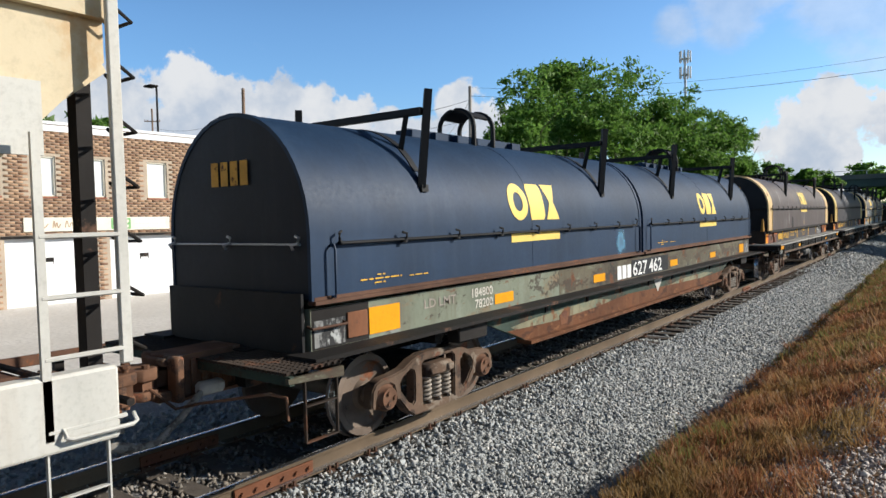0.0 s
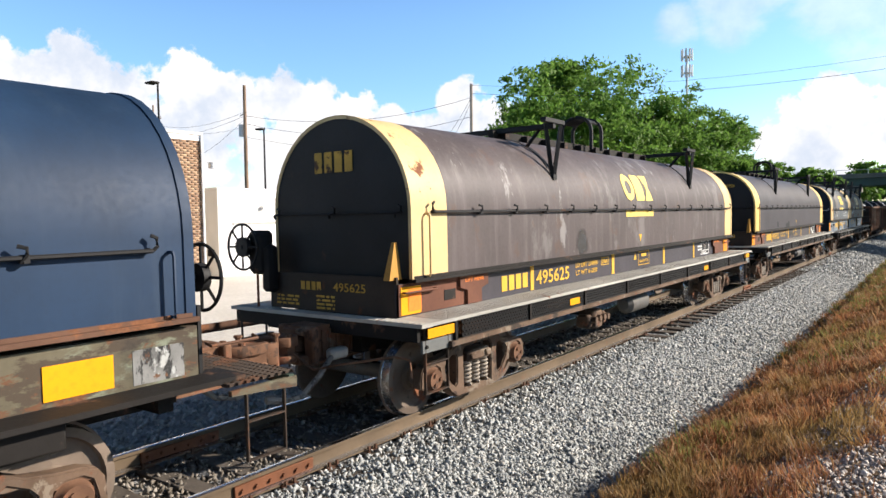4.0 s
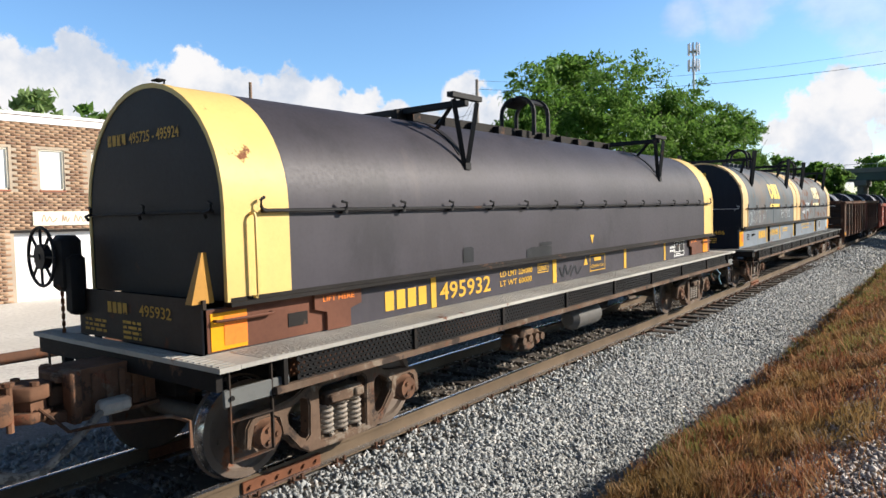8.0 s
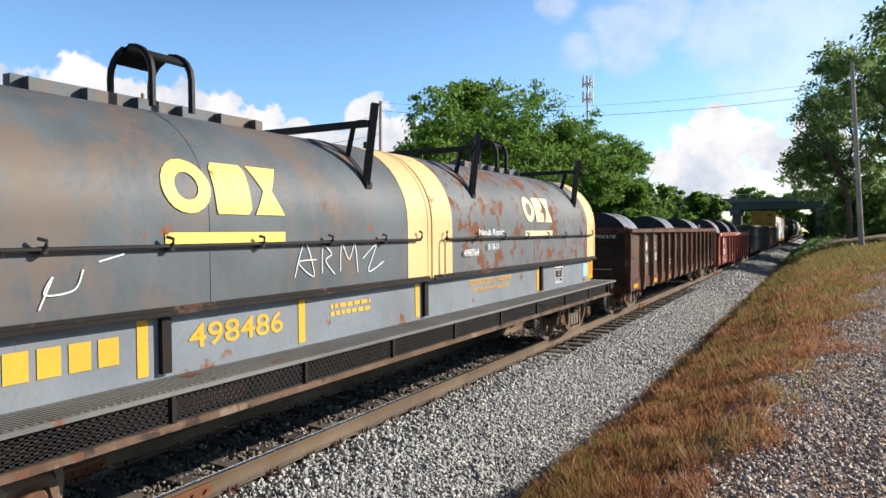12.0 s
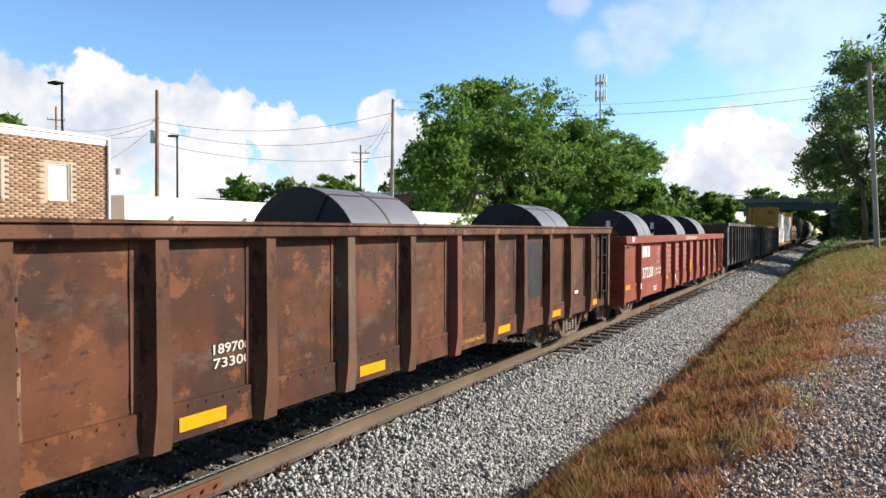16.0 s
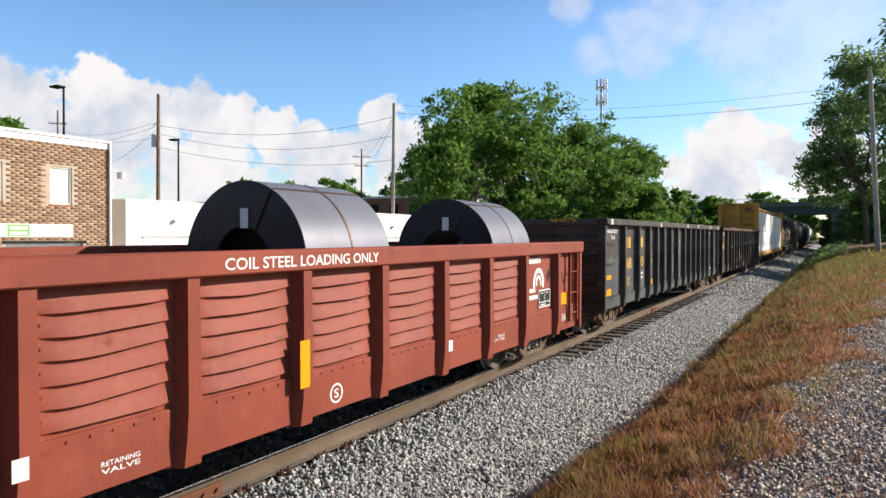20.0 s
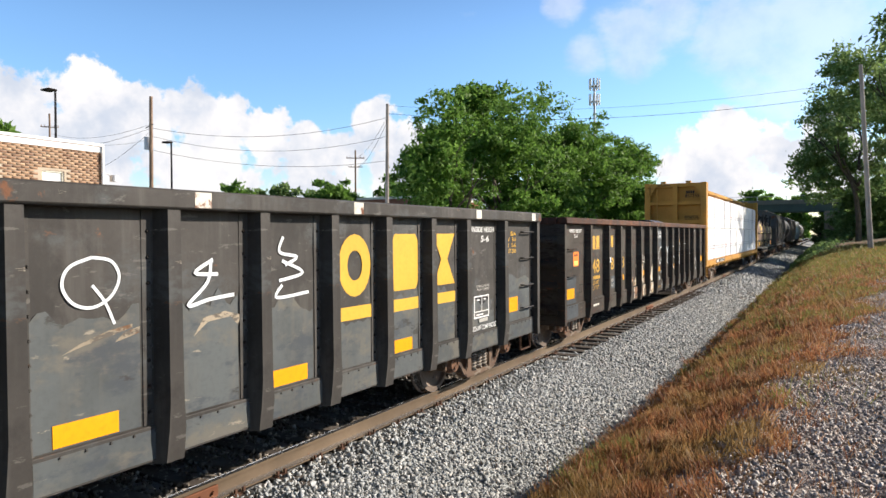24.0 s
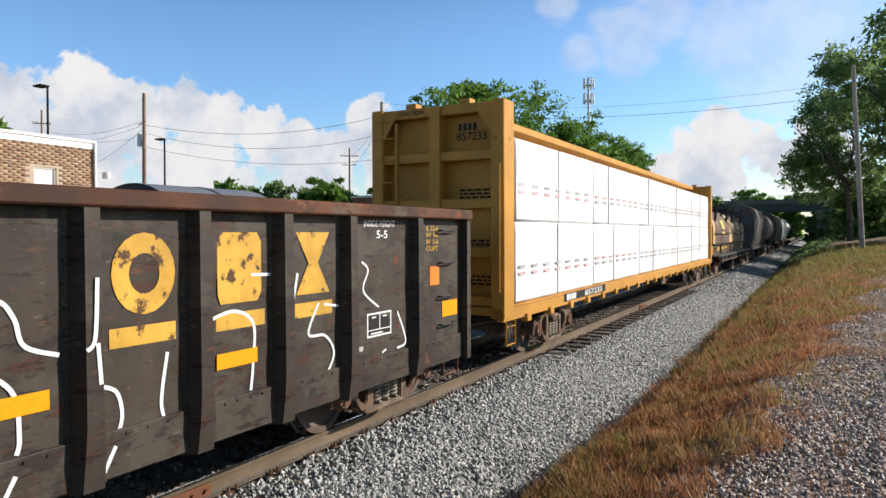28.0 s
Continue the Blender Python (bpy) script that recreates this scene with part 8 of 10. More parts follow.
    scrawl(car, s([(6.13, 1.66), (6.14, 1.52), (6.28, 1.46), (6.31, 1.62)], 0.036) + s([(6.40, 1.66), (6.42, 1.50), (6.56, 1.44)], 0.032) + s([(6.54, 1.68), (6.56, 1.50), (6.70, 1.48), (6.70, 1.62)], 0.032) + s([(6.22, 1.39), (6.36, 1.44), (6.40, 1.34), (6.52, 1.40)], 0.036), 0, 0, on_side(x + 0.002), M["worn_white"])
    for y0, y1 in ((5.02, 5.83), (6.07, 6.78), (7.02, 7.75)):
        flat(car, [rect(y0, 0.90, y1, 1.46)], 0, 0, on_side(x + 0.0006), M["wild_paint"], "graffiti")
    for y in (4.90, 5.95, 6.90):
        flat(car, [rect(y - 0.060, 0.99, y + 0.060, 1.44)], 0, 0, on_side(1.479), M["wild_paint"], "graffiti")
    flat(car, [rect(5.0, 0.575, 7.8, 0.86)], 0, 0, on_side(1.3795), M["wild_paint"], "graffiti")
    lettering(car, "485475", 0.1, 2.5, 0.09, 0.6, -0.04, M["worn_mark"], FACE)
    steel_coil(A, 12.40, 1.80, 0.93, 1.4, 0.27, tag_white=False)
    steel_coil(A, 2.68, 1.74, 0.76, 1.3, 0.27, tag_white=False)


def centerbeam():
    A, L = 144.35, 24.1
    car = thing("centerbeam_flatcar", "amber centerbeam flatcar loaded with white-wrapped lumber", "freight car", group="cars of the freight train")
    for d, y in ((1, 0.0), (-1, L)):
        yi = y + d * 0.42
        a, b = sorted((y, yi))
        for s in (1, -1):
            part("bulkhead_post", box(bmesh.new(), min(s * 1.04, s * 1.28), max(s * 1.04, s * 1.28), a, b, 0.85, 4.40, 0.02), M["amber"], car, "amber bulkhead corner post")
        part("bulkhead_sheet", box(bmesh.new(), -1.05, 1.05, min(y + d * 0.26, y + d * 0.32), max(y + d * 0.26, y + d * 0.32), 1.0, 4.34), M["amber"], car)
        for z in (1.05, 1.85, 2.65, 3.45, 4.22):
            part("bulkhead_beam", box(bmesh.new(), -1.05, 1.05, min(y + d * 0.04, y + d * 0.30), max(y + d * 0.04, y + d * 0.30), z, z + 0.16, 0.01), M["amber"], car)
        part("bulkhead_stile", box(bmesh.new(), -0.10, 0.10, min(y, y + d * 0.30), max(y, y + d * 0.30), 1.0, 4.36), M["amber"], car)
        for x in (-1.04, 1.04):
            bm = bmesh.new()
            v = [bm.verts.new((x, y + d * 0.02, 4.3)), bm.verts.new((x * 0.72, y + d * 0.02, 4.3)), bm.verts.new((x, y + d * 0.02, 3.85))]
            w = [bm.verts.new((p.co.x, y + d * 0.05, p.co.z)) for p in v]
            bm.faces.new(v), bm.faces.new(w[::-1])
            for i in range(3):
                bm.faces.new((v[i], w[i], w[(i + 1) % 3], v[(i + 1) % 3]))
            bmesh.ops.recalc_face_normals(bm, faces=bm.faces)
            part("bulkhead_gusset", bm, M["amber"], car)
        for s in (1, -1):
            part("bulkhead_lug", box(bmesh.new(), s * 0.42, s * 0.62, min(y + d * 0.1, y + d * 0.3), max(y + d * 0.1, y + d * 0.3), 4.40, 4.48), M["amber"], car)
        coupler(car, 0.15 if d > 0 else L - 0.15, d, 0.0)
        step(car, 0.35 if d > 0 else L - 0.35, 1.24, 0.40, 0.95, 0.36, M["amber"])
        for k in range(8):
            z = 1.25 + 0.38 * k
            grab(car, (-1.2, y + d * 0.02, z), (-0.76, y + d * 0.02, z), (0, -d * 0.06, -0.02), 0.014, M["amber"], "rung")
    part("ladder_stile", box(bmesh.new(), -0.78, -0.74, -0.01, 0.05, 1.1, 4.15), M["amber"], car)
    grab(car, (1.22, 0.02, 1.30), (1.22, 0.02, 3.35), (0, -0.07, 0), 0.014, M["amber"])
    lettering(car, "857233", 0.42, 3.76, 0.14, 0.55, 0.02, M["black"], FACE)
    blocks(car, bars(0.36, 0.12, 4), 0.45, 3.93, on_face(0.02), M["black"])
    lettering(car, "CAUTION", -0.72, 4.27, 0.07, 0.50, 0.03, M["black"], FACE)
    for z in (2.95, 2.1, 1.5):
        small_print(car, 0.35, z, 0, 3, 0.6, 0.035, M["dark"], face=on_face(0.255))
    part("top_beam", box(bmesh.new(), -0.48, 0.48, 0.4, L - 0.4, 4.22, 4.38, 0.02), M["amber"], car, "amber top beam")
    part("centre_web", box(bmesh.new(), -0.06, 0.06, 0.4, L - 0.4, 1.05, 4.24), M["amber"], car)
    for s in (1, -1):
        part("side_sill", box(bmesh.new(), min(s * 1.15, s * 1.27), max(s * 1.15, s * 1.27), 0, L, 0.80, 1.01, 0.01), M["amber"], car)
        n = 20
        for k in range(n):
            y = 1.0 + (L - 2) * k / (n - 1)
            part("winch", box(bmesh.new(), min(s * 1.19, s * 1.32), max(s * 1.19, s * 1.32), y - 0.10, y + 0.10, 0.72, 0.86, 0.015), M["amber"], car)
    part("deck", box(bmesh.new(), -1.17, 1.17, 0, L, 0.90, 1.03), M["amber"], car)
    part("centre_sill", box(bmesh.new(), -0.35, 0.35, 0.3, L - 0.3, 0.55, 0.96), M["dark"], car)
    part("number_board", box(bmesh.new(), 1.272, 1.278, 2.95, 5.9, 0.87, 1.03), M["black"], car, "black number board")
    blocks(car, bars(0.62, 0.12, 4), 3.1, 0.89, on_side(1.282), M["white_mark"])
    lettering(car, "857233", 4.3, 0.89, 0.12, 1.3, 1.282, M["white_mark"])
    for y in (2.85, L - 2.85):
        truck(car, y)
    riding(car, A)
    # the load: bundles in white wrap, in three layers a side
    n, span = 5, (L - 1.3)
    rnd = random.Random(11)
    for s in (1, -1):
        for lay, (za, zb) in enumerate(((1.04, 2.44), (2.448, 3.86))):
            for k in range(n):
                w = span / n
                ya = 0.65 + k * w + rnd.uniform(0.01, 0.04)
                ob = thing("lumber_bundle", "bundle of lumber in printed white plastic wrap", "lumber bundle", group="lumber on the flatcar")
                bm = box(bmesh.new(), s * 0.12, s * (1.17 + rnd.uniform(0, 0.03)), 0, w - 0.022 - 0.02 * (k > 2), za, zb, 0.035)
                if s > 0:
                    bmesh.ops.subdivide_edges(bm, edges=[e for e in bm.edges if e.calc_length() > 0.5], cuts=7, use_grid_fill=True)
                    for v in bm.verts:
                        v.co.x += 0.016 * noise.noise(v.co * 1.9 + Vector((k * 7, lay * 5, 0)))
                part("wrap", bm, M["wrap"], ob)
                if s > 0:
                    polys = []
                    for j in range(7):
                        u = 0.12 + j * 0.62
                        polys += [rect(u, za + 0.60, u + 0.27, za + 0.655)]
                    if polys:
                        for p in polys:
                            flat(ob, [p], 0, 0, on_side(1.212), M["wrap_print"] if k == 1 else M["wrap_grey"], "print_mark")
                            flat(ob, [[(a, b - 0.12) for a, b in p]], 0, 0, on_side(1.212), M["wrap_print"] if k == 0 else M["wrap_grey"], "print_mark")
                    for u in (1.6 + rnd.uniform(-0.6, 0.6),):
                        part("strap", box(bmesh.new(), 1.19, 1.2125, u, u + 0.009, za + 0.01, zb - 0.01), M["wrap_strap"], ob)
                riding(ob, A + ya)


def plain_hopper(A, material, label):
    """A covered hopper with bulging sides, seen from afar."""
    L = 14.2
    car = thing("covered_hopper", label, "freight car", group="cars of the freight train")
    out = [(1.30, 1.05), (1.50, 1.6), (1.58, 2.4), (1.52, 3.4), (1.30, 4.0), (0.55, 4.35), (-0.55, 4.35), (-1.30, 4.0), (-1.52, 3.4), (-1.58, 2.4), (-1.50, 1.6), (-1.30, 1.05)]
    part("body", prism(bmesh.new(), out, 0.9, L - 0.9), material, car)
    for s in (1, -1):
        part("side_sill", box(bmesh.new(), min(s * 1.3, s * 1.46), max(s * 1.3, s * 1.46), 0, L, 0.95, 1.15), M["dark"], car)
        for y in (0.2, L - 0.2):
            part("corner_post", box(bmesh.new(), min(s * 1.30, s * 1.42), max(s * 1.30, s * 1.42), y - 0.08, y + 0.08, 1.15, 4.0), material, car)
    for y in (0.9, L - 0.9):
        d = 1 if y > 5 else -1
        part("end_brace", rod(bmesh.new(), (0.9, y, 3.9), (0.9, y + d * 0.75, 1.1), 0.06), M["dark"], car)
        coupler(car, 0.15 if d < 0 else L - 0.15, -d)
    for y in (3.0, 7.1, 11.2):
        part("outlet", prism(bmesh.new(), [(1.0, 1.1), (0.4, 0.45), (-0.4, 0.45), (-1.0, 1.1)], y - 0.8, y + 0.8), material, car)
        part("hatch", box(bmesh.new(), -0.35, 0.35, y - 1.3, y + 1.3, 4.34, 4.46, 0.03), material, car)
    for k in range(9):
        y = 1.6 + 1.37 * k
        bm = bmesh.new()
        tube(bm, [(x * 1.012, y, z) for x, z in out[:5]], 0.03, 4)
        part("side_rib", bm, material, car)
    part("end_sheet", box(bmesh.new(), -1.25, 1.25, 0.3, 0.35, 2.6, 4.0), material, car)
    for y in (1.6, L - 1.6):
        truck(car, y)
    return riding(car, A)


def tank_car(A, material, label):
    L = 13.5
    car = thing("tank_car", label, "freight car", group="cars of the freight train")
    bm = bmesh.new()
    rings = []
    n = 28
    for y, q in ((0.5, 0.2), (0.55, 0.7), (0.75, 1.15), (1.1, 1.38), (1.5, 1.45), (L - 1.5, 1.45), (L - 1.1, 1.38), (L - 0.75, 1.15), (L - 0.55, 0.7), (L - 0.5, 0.2)):
        rings.append([bm.verts.new((q * math.cos(2 * math.pi * k / n), y, 2.65 + q * math.sin(2 * math.pi * k / n))) for k in range(n)])
    for u, v in zip(rings, rings[1:]):
        for k in range(n):
            bm.faces.new((u[k], u[(k + 1) % n], v[(k + 1) % n], v[k]))
    bm.faces.new(rings[0][::-1]), bm.faces.new(rings[-1])
    bmesh.ops.recalc_face_normals(bm, faces=bm.faces)
    part("tank", bm, material, car)
    part("dome", rod(bmesh.new(), (0, L / 2, 4.0), (0, L / 2, 4.4), 0.45, 16), M["dark"], car)
    part("centre_sill", box(bmesh.new(), -0.36, 0.36, 0.1, L - 0.1, 0.75, 1.15), M["dark"], car)
    for y in (1.6, L - 1.6):
        part("saddle", box(bmesh.new(), -1.1, 1.1, y - 0.3, y + 0.3, 1.05, 1.75), M["dark"], car)
        truck(car, y)
        part("end_deck", box(bmesh.new(), -1.4, 1.4, 0.0 if y < 5 else L - 0.9, 0.9 if y < 5 else L, 1.1, 1.16), M["dark"], car)
        coupler(car, 0.1 if y < 5 else L - 0.1, 1 if y < 5 else -1)
    for s in (1, -1):
        part("top_rail", rod(bmesh.new(), (s * 0.6, L / 2 - 1.5, 4.5), (s * 0.6, L / 2 + 1.5, 4.5), 0.03), M["dark"], car)
    return riding(car, A)


beige_hopper()
blue_coil_car()
black_coil_car(23.22, M["plum_peel"], "495625", "LD LMT 224800\nLT WT 61200", True, "brown-black coil car with peeling hood and cream bands")
black_coil_car(39.24, M["plum"], "495932", "LD LMT 226000\nLT WT 60000", False, "black coil car with smooth hood and bright yellow bands")
slate_coil_car(55.17)
gondola_marks()
centerbeam()
slate_coil_car(169.8, False)
plain_hopper(187.2, M["grey_car"], "dusty dark grey covered hopper car")
tank_car(202.6, M["black"], "black cylindrical tank car far down the train")
plain_hopper(217.0, M["grey_car"], "dusty grey covered hopper car")
plain_hopper(232.5, M["white_wall"], "white covered hopper car")
tank_car(248.0, M["white_wall"], "white cylindrical tank car far down the train")
tank_car(262.8, M["black"], "black cylindrical tank car far down the train")

# ---------------------------------------------------------------- the place
def climb(x, y):
    """The rise of the track bed along its way; it fades out beside the track."""
    return GRADE * min(y, 200.0) * max(0.0, min(1.0, (3.5 - x) / 0.65, (x + 6.0) / 2.6))


def ground_z(x, y):
    """Height of the ground above the rail's top where the camera stands."""
    if x < -3.4:
        z = -0.34
    elif x < -1.5:
        z = -0.24 - 0.10 * (-1.5 - x) / 1.9
    elif x < 1.55:
        z = -0.24
    elif x < 2.85:
        z = -0.24 - 0.30 * (x - 1.55) / 1.3
    else:
        f = max(0.0, min(1.0, (y - 6) / 7.0))
        pts = [(2.85, -0.54), (3.11, -0.525), (3.20, -0.50), (3.34, -0.26 - 0.21 * f), (3.42, -0.12 - 0.33 * f), (3.50, -0.08 - 0.34 * f), (3.72, -0.13 * f), (4.3, 0.22 - 0.13 * f), (5.2, 0.55 - 0.04 * f), (6.2, 0.68), (9.0, 0.9), (14, 1.6), (30, 2.6), (60, 3.0)]
        z = pts[-1][1]
        for (xa, za), (xb, zb) in zip(pts, pts[1:]):
            if x <= xb:
                z = za + (zb - za) * (x - xa) / (xb - xa)
                break
        k = max(0.0, min(1.0, (y - 12) / 40.0)) * max(0.0, min(1.0, (x - 3.2) / 4.0))
        z += 0.75 * k
    return z + climb(x, y)


def make_ground():
    xs = [-1500, -600, -250, -120, -70, -45, -30, -22, -16, -12, -9, -7, -5.5, -4.4, -3.4, -2.4, -1.5, -0.7, 0, 0.7, 1.55, 2.0, 2.4, 2.85, 3.11, 3.20, 3.34, 3.42, 3.50, 3.61, 3.72, 4.0, 4.3, 4.8, 5.2, 5.7, 6.2, 7, 8, 9, 11, 14, 20, 30, 45, 60, 120, 300, 800, 1500]
    ys = [-400, -150, -60, -30, -15] + [-10 + 2 * k for k in range(50)] + [100, 115, 130, 150, 180, 220, 300, 500, 900, 2000]
    bm = bmesh.new()
    grid = [[bm.verts.new((x, y, ground_z(x, y) + (0.02 * noise.noise(Vector((x * 0.9, y * 0.5, 0))) if x > 3.0 else 0.0))) for x in xs] for y in ys]
    for a, b in zip(grid, grid[1:]):
        for i in range(len(xs) - 1):
            bm.faces.new((a[i], a[i + 1], b[i + 1], b[i]))
    ob = part("ground", bm, M["grassland"], angle=60)
    tagged(ob, "grassy ground with a bank beside the railway", "ground", kind="structure")
    for m in (M["soil"], M["cinder"], M["concrete"]):
        ob.data.materials.append(m)
    for p in ob.data.polygons:
        x, y = p.center.x, p.center.y
        if -3.4 < x < 3.34:
            p.material_index = 2
        elif -60 < x < -3.4 and -60 < y < 34:
            p.material_index = 2 if x > -5.6 else 3
        elif 3.34 <= x < 14 and -20 < y < 90:
            p.material_index = 1
    return ob


make_ground()


def path_edge(y):
    return 5.05 + max(0.0, y - 4.5) * 0.118


# gravel path on the bank where the camera stands
def make_path():
    bm = bmesh.new()
    rows = []
    for k in range(60):
        y = -12 + k * 0.9
        e = path_edge(y) - 0.25 + 0.3 * noise.noise(Vector((y * 0.7, 3, 0)))
        rows.append([bm.verts.new((e + w, y, ground_z(e + w, y) + (0.032 if y < 1.5 else 0.010) + (0.02 * noise.noise(Vector(((e + w) * 0.9, y * 0.5, 0)))))) for w in (0.0, 0.6, 1.3, 2.0, 2.8, 3.4)])
    for a, b in zip(rows, rows[1:]):
        for i in range(5):
            bm.faces.new((a[i], a[i + 1], b[i + 1], b[i]))
    tagged(part("gravel_path", bm, M["gravel"], angle=60), "grey gravel path on the grassy bank", "path", kind="structure")


make_path()


# ---- track
def make_rails():
    prof = [(-0.07, -0.18), (0.07, -0.18), (0.07, -0.165), (0.012, -0.145), (0.012, -0.045), (0.036, -0.035), (0.036, -0.004), (0.028, 0.0), (-0.028, 0.0), (-0.036, -0.004), (-0.036, -0.035), (-0.012, -0.045), (-0.012, -0.145), (-0.07, -0.165)]
    for s in (1, -1):
        bm = prism(bmesh.new(), [(s * 0.753 + x, z) for x, z in prof], -60, 330)
        for v in bm.verts:
            v.co.z += GRADE * v.co.y
        ob = tagged(part("rail", bm, M["rail_side"]), "rusty steel rail with a bright worn top", "rail", "rails of the track", "structure")
        ob.data.materials.append(M["tread"])
        for p in ob.data.polygons:
            if p.normal.z > 0.5 and p.center.z > -0.02:
                p.material_index = 1
        for y in (3.95, 22.0, 40.0):
            bm = box(bmesh.new(), s * 0.753 + 0.014, s * 0.753 + 0.040, y - 0.45, y + 0.45, -0.150, -0.045, 0.006)
            for k in range(6):
                rod(bm, (s * 0.753 + 0.03, y - 0.38 + 0.152 * k, -0.10), (s * 0.753 + 0.065, y - 0.38 + 0.152 * k, -0.10), 0.018, 6)
            bmesh.ops.translate(bm, vec=(0, 0, GRADE * y), verts=bm.verts)
            part("joint_bar", bm, M["joint"], ob, "orange-rusted joint bar with bolts")


make_rails()


def make_plate(bm):
    box(bm, -0.09, 0.14, -0.09, 0.09, -0.004, 0.010)
    for x, y in ((0.10, -0.05), (0.10, 0.05), (-0.08, 0.04)):
        box(bm, x - 0.012, x + 0.012, y - 0.012, y + 0.012, 0.01, 0.055)
    return bm


def make_ties():
    rnd = random.Random(3)
    for k in range(120):
        y = -5 + k * 0.535 + rnd.uniform(-0.03, 0.03)
        t = part("tie", shared("tie", lambda bm: box(bm, -1.32, 1.32, -0.115, 0.115, -0.37, -0.19, 0.012), M["tie"]), None, None, at=pose(rnd.uniform(-0.04, 0.04), y, GRADE * y + rnd.uniform(-0.012, 0.0), 0, 0, rnd.uniform(-1.2, 1.2)))
        tagged(t, "weathered creosoted timber tie under the rails", "railway tie", "ties of the track", "structure")
        for s in (1, -1):
            part("tie_plate", shared("tie_plate", make_plate, M["browndeck"]), None, t, at=pose(s * 0.753 - t.location.x, 0, -0.190, 0, 0, 0 if s > 0 else 180))
    bm = bmesh.new()
    for k in range(420):
        y = -5 + 120 * 0.535 + k * 0.535
        box(bm, -1.32, 1.32, y - 0.115, y + 0.115, GRADE * y - 0.37, GRADE * y - 0.195)
    tagged(part("far_ties", bm, M["tie"]), "weathered timber ties farther along the track", "railway ties", kind="stuff")


make_ties()


def stones(name, label, spans, material, seed):
    """Crushed stone, one mesh: spans of (x0, x1, y0, y1, count, size)."""
    rng = np.random.default_rng(seed)
    V, F, base = [], [], 0
    shape = np.array([(1, 0, 0), (-1, 0, 0), (0, 1, 0), (0, -1, 0), (0, 0, 1), (0, 0, -1)], dtype=float)
    tri = np.array([(0, 2, 4), (2, 1, 4), (1, 3, 4), (3, 0, 4), (2, 0, 5), (1, 2, 5), (3, 1, 5), (0, 3, 5)])
    for x0, x1, y0, y1, n, size, lift, fn in spans:
        x, y = rng.uniform(x0, x1, n), rng.uniform(y0, y1, n)
        keep = np.ones(n, bool) if fn is None else np.array([fn(a, b) for a, b in zip(x, y)])
        x, y = x[keep], y[keep]
        m = len(x)
        z = np.array([ground_z(a, b) for a, b in zip(x, y)]) + lift * rng.uniform(0, 1, m)
        r = size * rng.uniform(0.55, 1.25, m)
        pts = shape[None] * (r[:, None, None] * rng.uniform(0.6, 1.1, (m, 6, 3)) * rng.uniform(0.5, 1.3, (m, 1, 3))) + rng.normal(0, 0.30, (m, 6, 3)) * r[:, None, None]
        q = rng.normal(size=(m, 4))
        q /= np.linalg.norm(q, axis=1)[:, None]
        w, a, b, c = q.T
        R = np.stack([1 - 2 * (b * b + c * c), 2 * (a * b - c * w), 2 * (a * c + b * w), 2 * (a * b + c * w), 1 - 2 * (a * a + c * c), 2 * (b * c - a * w), 2 * (a * c - b * w), 2 * (b * c + a * w), 1 - 2 * (a * a + b * b)], -1).reshape(m, 3, 3)
        pts = np.einsum("mij,mkj->mki", R, pts)
        pts[..., 0] += x[:, None]
        pts[..., 1] += y[:, None]
        pts[..., 2] += z[:, None]
        V.append(pts.reshape(-1, 3))
        F.append((tri[None] + (np.arange(m) * 6)[:, None, None] + base).reshape(-1, 3))
        base += m * 6
    ob = new(name, soup(name, np.concatenate(V), np.concatenate(F), material))
    return tagged(ob, label, "gravel", kind="stuff")


stones("ballast", "grey crushed granite ballast on the track bed", [
    (0.86, 2.95, 3.0, 13, 36000, 0.030, 0.024, None), (1.30, 2.95, 13, 30, 24000, 0.034, 0.026, None), (0.86, 1.36, 13, 30, 900, 0.034, 0.01, None), (0.86, 2.95, 30, 60, 9000, 0.055, 0.05, None), (0.86, 2.95, 60, 130, 5000, 0.09, 0.05, None),
    (0.86, 2.95, -8, 3.0, 16000, 0.036, 0.03, None), (0.88, 1.46, 3.0, 12.4, 5600, 0.031, 0.075, None), (-2.9, -1.35, 2.0, 30, 7000, 0.04, 0.04, None), (2.8, 3.42, 3.0, 30, 4200, 0.03, 0.02, None)], M["stones"], 1)
# stones between the rails; soil and the cars' shade share their dark tones
stones("inner_ballast", "soiled ballast between the ties, its colour darkened for the train's shade", [(-0.72, 0.72, 1.5, 22, 9000, 0.036, 0.045, None), (-1.35, -0.8, 2.0, 30, 3000, 0.04, 0.04, None)], M["inner_stones"], 6)
stones("path_gravel", "loose grey pebbles on the gravel path", [
    (4.6, 8.6, -7, 2.5, 14000, 0.024, 0.06, lambda a, b: path_edge(b) - 0.3 < a < path_edge(b) + 2.9),
    (4.6, 8.6, 2.5, 12, 60000, 0.020, 0.022, lambda a, b: path_edge(b) - 0.5 < a < path_edge(b) + 2.9), (4.9, 10.5, 12, 26, 34000, 0.025, 0.03, lambda a, b: path_edge(b) - 0.4 < a < path_edge(b) + 2.9)], M["pebbles"], 2)


